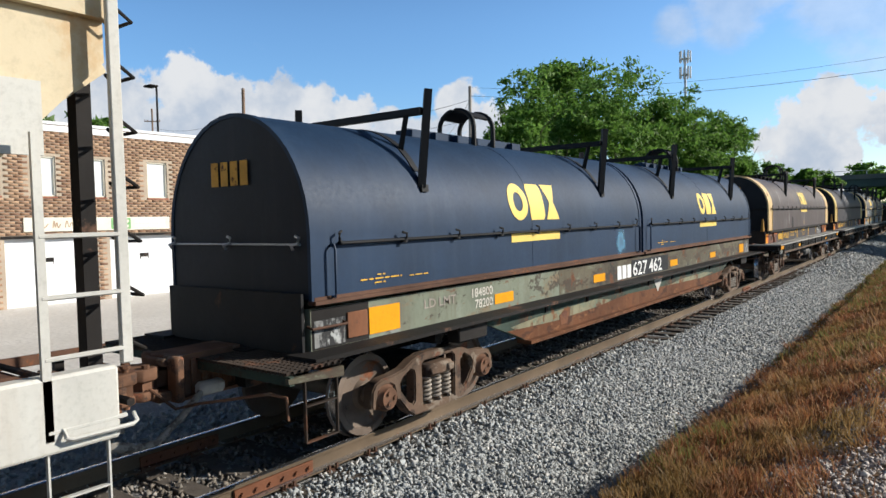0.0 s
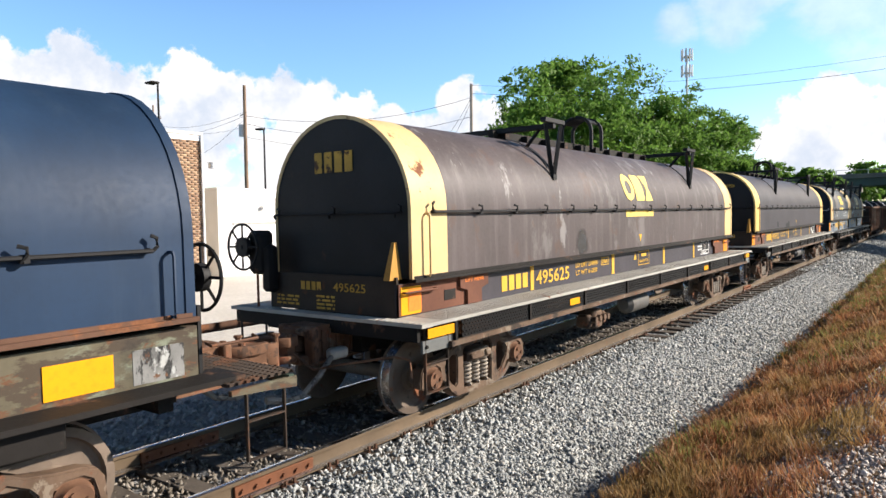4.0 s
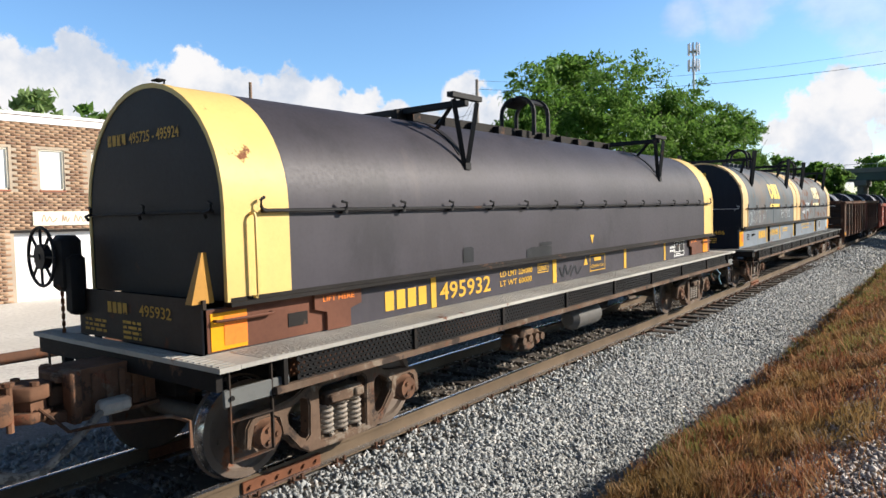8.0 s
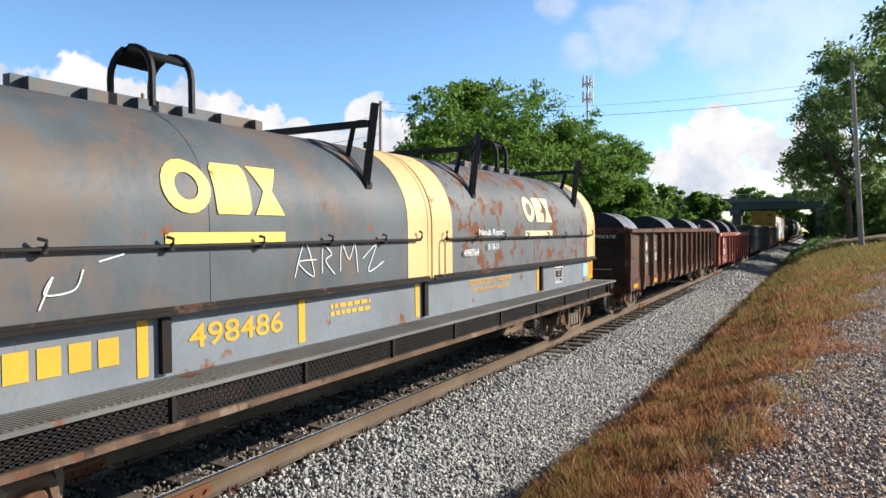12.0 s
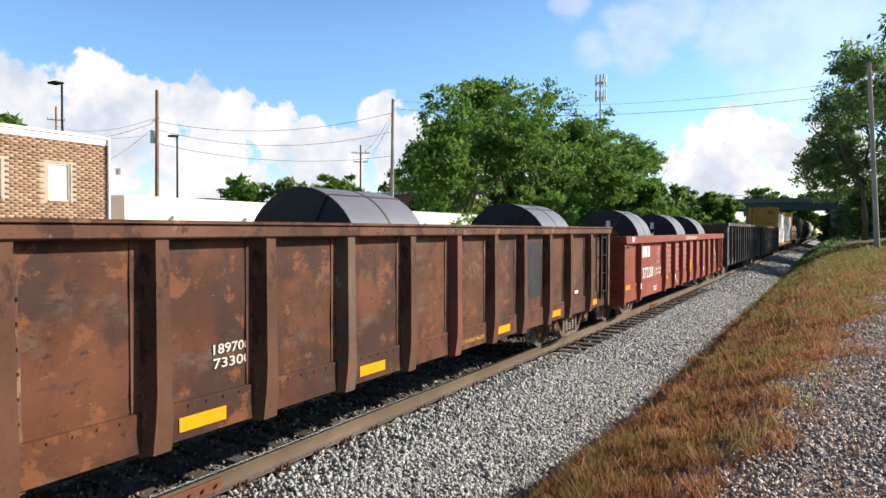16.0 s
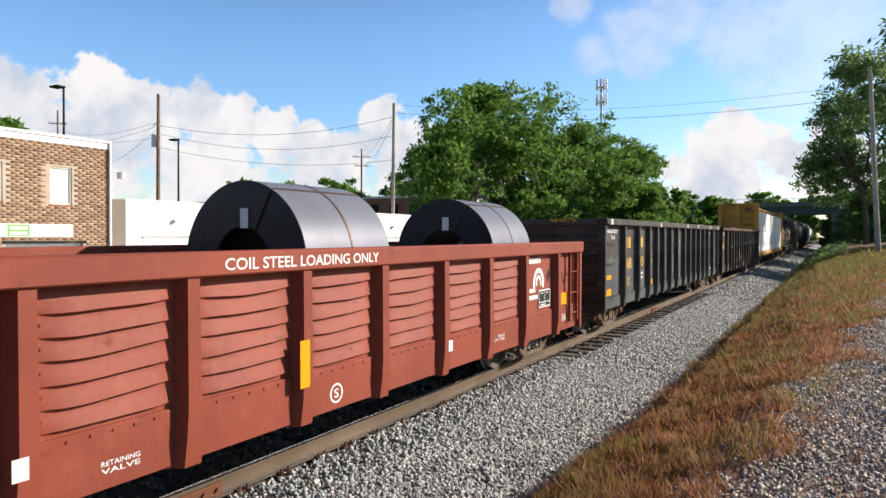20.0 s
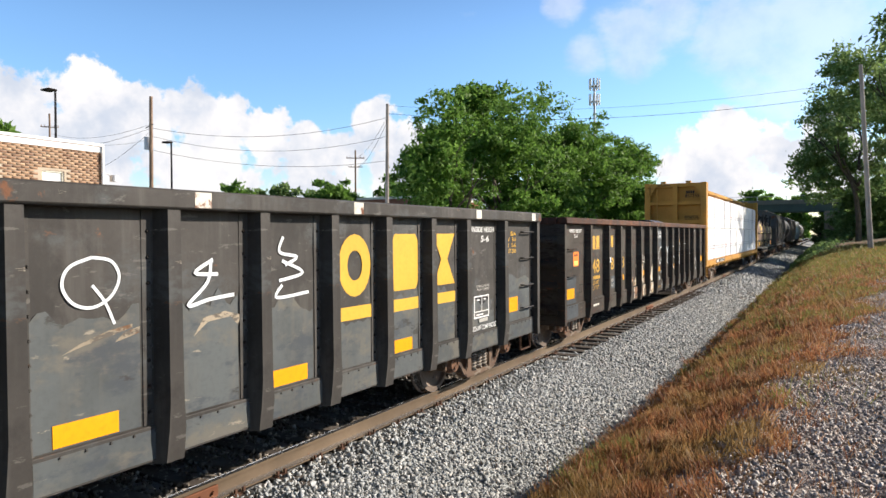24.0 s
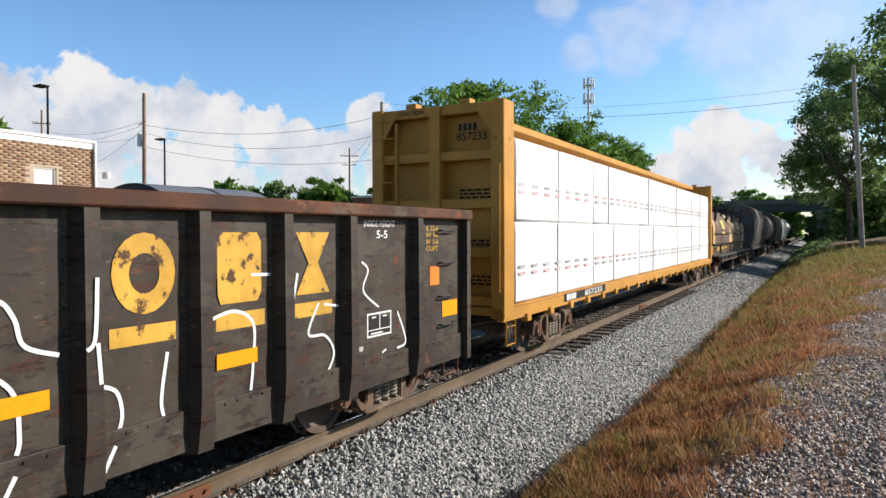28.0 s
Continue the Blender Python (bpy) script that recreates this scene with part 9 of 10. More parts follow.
def bank_z(x, y):
    """ground_z for arrays on the bank."""
    px = [2.85, 3.11, 3.20, 3.34, 3.42, 3.50, 3.72, 4.3, 5.2, 6.2, 9.0, 14, 30, 60]
    near = [-0.54, -0.525, -0.50, -0.26, -0.12, -0.08, 0.00, 0.22, 0.55, 0.68, 0.9, 1.6, 2.6, 3.0]
    far = [-0.54, -0.525, -0.50, -0.47, -0.45, -0.42, -0.13, 0.09, 0.51, 0.68, 0.9, 1.6, 2.6, 3.0]
    f = np.clip((y - 6) / 7.0, 0, 1)
    rise = GRADE * y * np.clip((3.5 - x) / 0.65, 0, 1)
    return rise + np.interp(x, px, near) * (1 - f) + np.interp(x, px, far) * f + 0.75 * np.clip((y - 12) / 40.0, 0, 1) * np.clip((x - 3.2) / 4.0, 0, 1)


def blades(name, label, n, tall, material, seed, where):
    rng = np.random.default_rng(seed)
    x, y = where(rng, n)
    m = len(x)
    z = bank_z(x, y)
    tuft = np.sin(3.1 * x + 1.7 * y) * np.sin(2.3 * y - 1.3 * x) + 0.6 * np.sin(9.0 * x + 5.0 * y) * np.sin(7.0 * y - 4.0 * x)
    cell = (np.floor((x + 0.07 * np.sin(y * 11.0)) / 0.17).astype(int) % 64, np.floor((y + 0.07 * np.sin(x * 13.0)) / 0.19).astype(int) % 400)
    tuft = 0.35 * tuft + rng.uniform(-0.7, 0.9, (64, 400))[cell]
    h = tall * rng.uniform(0.35, 1.2, m) * (1 + 0.012 * y) * (0.75 + 0.6 * np.clip(tuft, -0.5, 1.2)) * (1 + (rng.uniform(0, 1, m) < 0.03) * 0.9)
    a = rng.uniform(0, 2 * np.pi, m)
    w = 0.0021 * (1 + 0.14 * np.maximum(y, 2.0)) * rng.uniform(0.7, 1.4, m)
    lean = (rng.normal(0, 0.42, (m, 2)) + rng.normal(0, 0.32, (64, 400, 2))[cell]) * h[:, None]
    dx, dy = np.cos(a) * w, np.sin(a) * w
    P = np.empty((m, 4, 3))
    P[:, 0] = np.stack([x - dx, y - dy, z - 0.02], -1)
    P[:, 1] = np.stack([x + dx, y + dy, z - 0.02], -1)
    P[:, 2] = np.stack([x + lean[:, 0] + dx * 0.5, y + lean[:, 1] + dy * 0.5, z + h], -1)
    P[:, 3] = np.stack([x + lean[:, 0] - dx * 0.5, y + lean[:, 1] - dy * 0.5, z + h], -1)
    return tagged(new(name, soup(name, P.reshape(-1, 3), np.arange(m * 4).reshape(m, 4), material)), label, "grass", kind="stuff")


def bank(rng, n):
    y = np.where(rng.uniform(0, 1, n) < 0.08, rng.uniform(-7, 3, n), 3.0 + 52 * rng.uniform(0, 1, n) ** 2.2)
    x = rng.uniform(3.0, 9.5, n)
    edge = 3.20 - 0.08 * np.clip((y - 6) / 7.0, 0, 1) + 0.06 * np.sin(y * 1.9) + 0.05 * np.sin(y * 5.3) + rng.exponential(0.03, n)
    right = 5.05 + np.maximum(0, y - 4.5) * 0.118 + 0.22 * np.sin(y * 1.3) + 0.12 * np.sin(y * 3.7 + 2 * x) - rng.exponential(0.12, n)
    patch = np.sin(3.1 * x + y) * np.sin(2.3 * y - x) + 0.5 * np.sin(7.3 * x - 2.1 * y) * np.sin(5.9 * y + x)
    thin = rng.uniform(0, 1, n) < np.where(patch > 0.35, 0.30, 0.05) * np.exp(-np.maximum(0, x - right) / 1.1)
    k = (x > edge) & ((x < right) | thin | (x > right + 2.9))
    return x[k], y[k]


def green(rng, n):
    x, y = bank(rng, n)
    k = np.sin(x * 2.3 + y * 0.9) + np.sin(y * 1.7 - x) + 0.035 * y + 0.07 * np.maximum(0, y - 11) > 1.15
    return x[k], y[k]


def dry(rng, n):
    x, y = bank(rng, n)
    k = rng.uniform(0, 1, len(x)) < np.clip(1.2 - (y - 11) / 24.0, 0.22, 1)
    return x[k], y[k]


blades("dry_grass", "short red-brown dry grass on the bank", 490000, 0.085, M["dry_grass"], 4, dry)
blades("weeds", "green-yellow weeds among the dry grass", 220000, 0.095, M["green_grass"], 5, green)


def undergrowth():
    """Low dark growth along the foot of the bank, where nobody walks."""
    rng = np.random.default_rng(9)
    n = 42000
    y = rng.uniform(56, 136, n)
    x = 3.35 + 0.008 * (y - 56) + rng.exponential(0.5, n)
    lump = 0.5 + 0.5 * np.sin(y * 0.9 + 2.0 * np.sin(y * 0.37)) * np.sin(y * 0.31 + x)
    p = np.stack([x, y, bank_z(x, y) + rng.uniform(0, 1, n) * (0.12 + 0.55 * lump) * (0.5 + 0.008 * y)], -1)
    d = rng.normal(size=(n, 3))
    d /= np.linalg.norm(d, axis=1)[:, None]
    e = np.cross(d, rng.normal(size=(n, 3)))
    e /= np.linalg.norm(e, axis=1)[:, None]
    s = 0.10 * rng.uniform(0.6, 1.4, (n, 1)) * (0.7 + 0.008 * y[:, None])
    P = np.stack([p - d * s, p + e * s * 0.4, p + d * s, p - e * s * 0.4], 1).reshape(-1, 3)
    tagged(new("undergrowth", soup("undergrowth", P, np.arange(n * 4).reshape(n, 4), M["leaf_dark"])), "low dark green growth along the foot of the bank", "undergrowth", kind="stuff")


undergrowth()


# ---- trees
def tree(x, y, h, r, seed, leaf, clumps, label, low=0.25, size=0.22, per=46, lobes=7, squash=0.8):
    """A tapered trunk with forked limbs and a ragged crown of many leaf clumps."""
    rnd = random.Random(seed)
    z = ground_z(x, y) - 0.05
    ob = thing("tree", label, "tree", pose(x, y, z), "trees beside the railway")
    bm = bmesh.new()
    t = max(0.12, h * 0.016)

    def limb(p, d, length, q, depth):
        pts, rr = [p], q
        for k in range(4):
            d = (d + Vector((rnd.uniform(-0.2, 0.2), rnd.uniform(-0.2, 0.2), rnd.uniform(-0.05, 0.12)))).normalized()
            pts.append(pts[-1] + d * length / 4)
        for a, b in zip(pts, pts[1:]):
            rod(bm, a, b, rr, 6, rr * 0.82)
            rr *= 0.82
        if depth > 0:
            for k in range(3):
                limb(pts[rnd.choice((2, 3, 4))], (d + Vector((rnd.uniform(-0.9, 0.9), rnd.uniform(-0.9, 0.9), rnd.uniform(-0.1, 0.5)))).normalized(), length * 0.62, rr * 0.8, depth - 1)

    limb(Vector((0, 0, 0)), Vector((0, 0, 1)), h * 0.42, t, 0)
    for k in range(5):
        a = 2 * math.pi * k / 5 + rnd.uniform(-0.4, 0.4)
        limb(Vector((0, 0, h * rnd.uniform(0.22, 0.42))), Vector((math.cos(a) * 0.7, math.sin(a) * 0.7, 0.75)).normalized(), h * 0.27, t * 0.5, 1)
    part("trunk", bm, M["bark"], ob)
    rng = np.random.default_rng(seed)
    heads = []
    for k in range(lobes):
        a, e = rng.uniform(0, 2 * np.pi), rng.uniform(0, 1)
        q = r * 0.62 * math.sqrt(rng.uniform(0.05, 1))
        heads.append((q * math.cos(a), q * math.sin(a), h * (low + (0.93 - low) * e) - 0.1 * h * (q / r), r * rng.uniform(0.34, 0.58) * (1.0 if e < 0.75 else 0.75)))
    heads.append((0, 0, h * 0.82, r * 0.5))
    cs = []
    for k in range(clumps):
        cx, cy, cz, cr = heads[rng.integers(len(heads))]
        v = rng.normal(size=3)
        v /= np.linalg.norm(v)
        q = cr * rng.uniform(0.50, 1.0) if k % 5 else cr * rng.uniform(1.0, 1.3)
        cs.append((cx + v[0] * q, cy + v[1] * q, min(h * 1.02, max(h * 0.06, cz + v[2] * q * squash)), rng.uniform(0.28, 0.62) * r * 0.22 + 0.22))
    cs = np.array(cs)
    m = clumps * per
    c = np.repeat(cs, per, axis=0)
    p = c[:, :3] + rng.normal(0, 0.5, (m, 3)) * c[:, 3:4] * np.array([1, 1, 0.6])
    d = rng.normal(size=(m, 3))
    d /= np.linalg.norm(d, axis=1)[:, None]
    e = np.cross(d, rng.normal(size=(m, 3)))
    e /= np.linalg.norm(e, axis=1)[:, None]
    s = size * rng.uniform(0.6, 1.3, (m, 1))
    P = np.stack([p - d * s, p + e * s * 0.42, p + d * s, p - e * s * 0.42], 1).reshape(-1, 3)
    part("crown", soup("crown", P, np.arange(m * 4).reshape(m, 4), leaf), None, ob)
    return ob


GROVE = [(-23.6, 53.2, 16.2, 5.9), (-22.6, 61.6, 18.1, 6.7), (-23.3, 70.0, 19.0, 7.3), (-20.5, 79.8, 17.9, 6.7), (-22.2, 92.4, 17.6, 6.4), (-20.8, 105.0, 18.2, 6.0), (-23.5, 120.4, 19.2, 6.0), (-30.3, 65.8, 15.9, 6.4), (-28.9, 84.0, 18.0, 7.0), (-17.4, 88.2, 10.3, 5.0), (-18.8, 67.2, 9.6, 4.5)]
for i, (x, y, h, r) in enumerate(GROVE):
    tree(x, y, h, r, 20 + i, M["leaf"], 330, "leafy green deciduous tree in a trackside grove", 0.16, 0.25, 58)
for i, (x, y, h, r) in enumerate(((7.9, 64, 17.5, 5.4), (11.5, 56, 18.5, 6.0), (7.8, 80, 17.0, 5.6), (13, 72, 20, 6.5), (11, 97, 7, 3.5), (14.5, 46, 19, 6.0), (9.9, 74, 5.5, 3.4), (9.4, 90, 5.0, 3.0), (10.2, 108, 6.0, 3.4))):
    x, y, h, r = 5.68 + (x - 5.68) * 1.4, y * 1.4, h * 1.33, r * 1.4
    tree(x, y, h, r, 50 + i, M["leaf_dark"], 210 if i in (0, 2) else 290, "tall dark green tree on the bank", 0.26 if i in (0, 2) else 0.08, 0.27 if i in (0, 2) else 0.32, 52)
for i, (x, y, h, r) in enumerate(((-44, 20, 11.6, 5.2), (-47, 26, 11.4, 5.0), (-64, 66, 9.6, 5), (-59, 71, 10.3, 5.5), (-54, 76, 10.6, 5.5), (-48, 81, 11.0, 5.5), (-62, 82, 10.8, 5.5), (-41, 86, 11.0, 5), (-30, 130, 13, 8), (-22, 150, 12.2, 5.0), (-15, 155, 11.4, 4.2), (-8.0, 160, 13.4, 4.4), (-40, 125, 12, 8), (30, 160, 15, 8), (20, 130, 16, 8), (-18, 112, 9, 4.5), (-17, 122, 11.5, 4.6), (-13, 128, 11.0, 4.2), (-10.6, 131, 9.6, 3.2))):
    tree(x, y, h, r, 80 + i, M["leaf"] if i % 3 else M["leaf_dark"], 110, "distant leafy tree beyond the railway", 0.12, 0.45, 34)

# woods where the line goes out of sight
for i, (x, y, h, r) in enumerate(((-20, 345, 21, 11), (-4, 352, 20, 11), (10, 344, 21, 10), (24, 340, 22, 11), (22, 182, 13, 6), (20, 226, 13, 7), (18, 268, 15, 8), (6.2, 290, 7, 3.0), (7.5, 250, 7, 3.2))):
    tree(x, y, h, r, 150 + i, M["leaf"], 130, "distant leafy tree where the line goes out of sight", 0.06, 0.6 if y < 300 else 1.1, 34 if y < 300 else 90)

# shrubs in the shade beside the overpass
for i, (x, y, h, r) in enumerate(((4.7, 141.5, 5.6, 1.5), (4.4, 146.0, 5.8, 1.6), (6.6, 130.0, 4.4, 1.9), (8.2, 121.0, 4.0, 2.2), (9.6, 110.0, 4.2, 2.4))):
    tree(x, y, h, r, 170 + i, M["leaf_dark"], 90, "dark green shrub beside the track bed", 0.06, 0.22, 40)

# woods that close the place behind the camera
for i, (x, y, h, r) in enumerate(((-22, -52, 14, 7), (-9, -46, 15, 7), (3, -42, 14, 7), (15, -38, 15, 7), (27, -30, 14, 7), (36, -18, 13, 7))):
    tree(x, y, h, r, 120 + i, M["leaf_dark"], 90, "leafy tree in the woods beside the path", 0.08, 0.5, 36)


# ---- the brick workshop
def workshop():
    xf, y0, y1, zg, zt = -19.0, -6.0, 16.55, -0.34, 5.85
    ob = thing("workshop", "two-storey tan brick workshop with white roller doors", "building", kind="structure")
    doors = [(12.68, 15.48), (9.2, 12.0), (5.6, 8.4), (2.1, 4.9)]
    door_z = 1.95
    wins = [(14.22, 15.04), (11.80, 12.60), (10.08, 10.88), (8.3, 9.15), (6.5, 7.3), (4.7, 5.5)]
    wz0, wz1 = 3.38, 4.76
    holes = [(a, b, zg, door_z) for a, b in doors] + [(a, b, wz0, wz1) for a, b in wins]
    # core wall in strips round the openings
    bm = bmesh.new()
    ys = sorted({y0, y1, *[h[0] for h in holes], *[h[1] for h in holes]})
    zs = sorted({zg, zt, *[h[2] for h in holes], *[h[3] for h in holes]})
    for a, b in zip(ys, ys[1:]):
        for c, d in zip(zs, zs[1:]):
            my, mz = (a + b) / 2, (c + d) / 2
            if not any(h[0] < my < h[1] and h[2] < mz < h[3] for h in holes):
                box(bm, xf - 0.25, xf, a, b, c, d)
    box(bm, xf - 14, xf - 0.25, y1 - 0.25, y1, zg, zt)
    box(bm, xf - 14, xf - 0.25, y0, y0 + 0.25, zg, zt)
    box(bm, xf - 14, xf - 13.75, y0 + 0.25, y1 - 0.25, zg, zt)
    part("wall", bm, M["mortar"], ob, "tan brick wall with pale mortar joints")
    V, F, n = [], [], 0
    rng = random.Random(9)
    row, z = 0, zg + 0.01
    while z < zt - 0.02:
        y = y0 - (0.15 if row % 2 else 0.0)
        while y < y1:
            a, b = max(y, y0), min(y + 0.285, y1)
            if b - a > 0.05 and not any(h[0] - 0.02 < b and a < h[1] + 0.02 and h[2] - 0.02 < z + 0.078 and z < h[3] + 0.02 for h in holes) and y > 6:
                p = xf + 0.010 + rng.uniform(0, 0.006)
                c, d = z, z + 0.078
                V += [(xf, a, c), (xf, b, c), (xf, b, d), (xf, a, d), (p, a, c), (p, b, c), (p, b, d), (p, a, d)]
                F += [(n + 4, n + 5, n + 6, n + 7), (n, n + 1, n + 5, n + 4), (n + 1, n + 2, n + 6, n + 5), (n + 2, n + 3, n + 7, n + 6), (n + 3, n, n + 4, n + 7)]
                n += 8
            y += 0.302
        z += 0.096
        row += 1
    tagged(part("bricks", soup("bricks", V, F, M["brick"]), None, ob), kind="stuff")
    for a, b in doors:
        d = part("roller_door", box(bmesh.new(), xf - 0.22, xf - 0.18, a, b, zg, door_z), M["door_white"], ob, "white roller door")
        for k in range(1, 5):
            z = zg + (door_z - zg) * k / 5
            part("door_section", box(bmesh.new(), xf - 0.182, xf - 0.176, a + 0.02, b - 0.02, z - 0.21, z + 0.20), M["door_white"], d)
        part("door_notice", box(bmesh.new(), xf - 0.175, xf - 0.17, (a + b) / 2 - 0.18, (a + b) / 2 + 0.18, 1.05, 1.28), M["dark"], d)
        part("door_notice", box(bmesh.new(), xf - 0.17, xf - 0.165, (a + b) / 2 - 0.13, (a + b) / 2 + 0.15, 1.05, 1.13), M["white_mark"], d)
        part("lintel", box(bmesh.new(), xf - 0.24, xf + 0.018, a - 0.12, b + 0.12, door_z, door_z + 0.10), M["dark"], ob)
    for a, b in wins:
        w = part("window", box(bmesh.new(), xf - 0.12, xf - 0.10, a, b, wz0, wz1), M["blind"], ob, "window with a pale blind")
        bm = bmesh.new()
        for q in ((a, a + 0.05, wz0, wz1), (b - 0.05, b, wz0, wz1), (a, b, wz0, wz0 + 0.05), (a, b, wz1 - 0.05, wz1)):
            box(bm, xf - 0.10, xf - 0.04, *q)
        part("window_frame", bm, M["sign"], w)
        part("window_sill", box(bmesh.new(), xf - 0.1, xf + 0.03, a - 0.03, b + 0.03, wz0 - 0.06, wz0), M["redbrick"], w)
    part("coping", box(bmesh.new(), xf - 14.1, xf + 0.06, y0 - 0.06, y1 + 0.06, zt, zt + 0.10), M["white_metal"], ob, "white metal coping")
    part("fascia", box(bmesh.new(), xf + 0.012, xf + 0.045, y0, y1, zt - 0.24, zt - 0.03), M["white_metal"], ob)
    part("gutter", rod(bmesh.new(), (xf + 0.09, y1 - 0.02, zg), (xf + 0.09, y1 - 0.02, zt), 0.05, 8), M["white_metal"], ob, "white downpipe")
    s = part("sign_board", box(bmesh.new(), xf + 0.015, xf + 0.05, 9.78, 15.05, 2.18, 2.66), M["sign"], ob, "cream sign board with green panel and brown script")
    polys = []
    for k, (u, w) in enumerate(((0.2, 0.5), (0.85, 0.25), (1.25, 0.45), (1.9, 0.45))):
        polys += stroke([(u, 0.10), (u + w * 0.15, 0.34), (u + w * 0.3, 0.12), (u + w * 0.5, 0.28), (u + w * 0.7, 0.10), (u + w, 0.24)], 0.035)
    scrawl(s, polys, 9.85, 2.20, on_side(xf + 0.054), M["sign_ink"], "painted_script")
    flat(s, [rect(0, 0.02, 0.75, 0.42)], 12.72, 2.20, on_side(xf + 0.053), M["sign_green"], "painted_panel")
    flat(s, [rect(0.08, 0.07, 0.67, 0.17), rect(0.08, 0.25, 0.67, 0.35)], 12.72, 2.20, on_side(xf + 0.058), M["sign"], "painted_bars")
    flat(s, bars(1.25, 0.10, 7), 13.65, 2.44, on_side(xf + 0.054), M["blind"], "painted_bars")
    flat(s, bars(1.25, 0.10, 7), 13.65, 2.28, on_side(xf + 0.054), M["blind"], "painted_bars")
    bm = bmesh.new()
    tube(bm, [(xf - 0.3, y1, 4.75), (xf - 0.3, y1 + 0.4, 4.85), (xf - 0.3, y1 + 0.65, 4.75)], 0.025, 6)
    rod(bm, (xf - 0.3, y1 + 0.72, 4.80), (xf - 0.3, y1 + 0.72, 4.55), 0.16, 12)
    part("yard_lamp", bm, M["galv"], ob, "wall lamp on a bracket")
    return ob


workshop()


def white_building():
    ob = thing("white_garage", "long low white-painted garage building", "building", kind="structure")
    xf, y0, y1, zg, zt = -22.2, 19.5, 58.0, -0.34, 3.85
    part("wall", box(bmesh.new(), xf - 12, xf, y0, y1, zg, zt), M["white_wall"], ob)
    part("coping", box(bmesh.new(), xf - 12.05, xf + 0.05, y0 - 0.05, y1 + 0.05, zt, zt + 0.08), M["white_metal"], ob)
    for k in range(8):
        a = 20.4 + k * 4.7
        part("roller_door", box(bmesh.new(), xf, xf + 0.03, a, a + 3.3, zg, 2.15), M["door_white"], ob, "white roller door")
        part("door_head", box(bmesh.new(), xf, xf + 0.06, a - 0.08, a + 3.38, 2.15, 2.24), M["grate"], ob)
        part("wall_lamp", box(bmesh.new(), xf, xf + 0.22, a + 1.6, a + 1.8, 2.92, 3.05), M["galv"], ob)
    part("side_door", box(bmesh.new(), xf - 2.2, xf - 1.2, y0 - 0.03, y0, zg, 1.9), M["grate"], ob)
    part("meter_box", box(bmesh.new(), xf - 0.7, xf - 0.35, y0 - 0.14, y0, 0.65, 0.95), M["dark"], ob)


white_building()


def guard_rail():
    ob = thing("guard_rail", "low dark steel guard rail on posts beside the track", "guard rail", kind="structure")
    x, z = -5.2, 0.30
    part("beam", box(bmesh.new(), x - 0.04, x + 0.04, -8, 30, z - 0.06, z + 0.10, 0.01), M["browndeck"], ob)
    for k in range(16):
        y = -7 + k * 2.35
        part("post", box(bmesh.new(), x - 0.14, x - 0.04, y - 0.07, y + 0.07, -0.36, z + 0.08), M["dark"], ob)


guard_rail()


# ---- poles, lamps, wires
def pole(x, y, top, r, material, label, lean=0.0, arms=()):
    z = ground_z(x, y) - 0.1
    ob = thing("utility_pole", label, "utility pole", pose(x, y, z), "utility poles")
    part("shaft", rod(bmesh.new(), (0, 0, 0), (lean, 0, top - z), r, 12, r * 0.7), material, ob)
    for zc, w, turn in arms:
        c, s = math.cos(turn), math.sin(turn)
        bm = bmesh.new()
        rod(bm, (-w * c + lean, -w * s, zc - z), (w * c + lean, w * s, zc - z), 0.06, 6)
        for k in (-1, -0.6, 0.6, 1):
            rod(bm, (k * w * c * 0.95 + lean, k * w * s * 0.95, zc - z), (k * w * c * 0.95 + lean, k * w * s * 0.95, zc - z + 0.22), 0.05, 6)
        part("crossarm", bm, M["pole"], ob)
    return ob


def at_dir(k, y):
    return 5.68 + k * y, y


px, py = at_dir(-1.316, 33)
p = pole(px, py, 2.25 + 0.317 * 33, 0.17, M["pole"], "brown wooden utility pole with a transformer", 0.1)
part("transformer", rod(bmesh.new(), (-0.35, 0, 9.3), (-0.35, 0, 10.2), 0.22, 12), M["galv"], p)
part("bracket", rod(bmesh.new(), (-0.5, 0, 10.9), (0.3, 0, 11.1), 0.04, 6), M["dark"], p)
px2, py2 = at_dir(-0.681, 42)
pole(px2, py2, 2.25 + 0.237 * 42, 0.16, M["pole_grey"], "grey wooden utility pole in front of the trees", 0.12)
px3, py3 = at_dir(-0.749, 80)
pole(px3, py3, 2.25 + 0.160 * 80, 0.17, M["pole"], "distant wooden utility pole with crossarms", 0, ((13.9, 1.3, 0.6), (12.6, 1.0, 0.6)))
px4, py4 = 7.84, 45.0
pole(px4, py4, 11.9, 0.145, M["pole_grey"], "leaning grey wooden pole on the bank", -0.55)
px5, py5 = at_dir(-1.70, 46)
pole(px5, py5, 2.25 + 0.315 * 46, 0.14, M["pole"], "dark utility pole behind the workshop", 0, ((13.0, 1.5, 0.9), (15.2, 0.9, 0.9)))


def street_lamp(x, y, top, arm, label):
    ob = thing("street_lamp", label, "street lamp", pose(x, y, -0.4), "street lamps")
    part("post", rod(bmesh.new(), (0, 0, 0), (0, 0, top + 0.4), 0.10, 10, 0.07), M["black"], ob)
    bm = box(bmesh.new(), -arm * 0.8, 0.15, -arm * 0.6, 0.1, top + 0.30, top + 0.44, 0.05)
    part("lamp_head", bm, M["dark"], ob)
    return ob


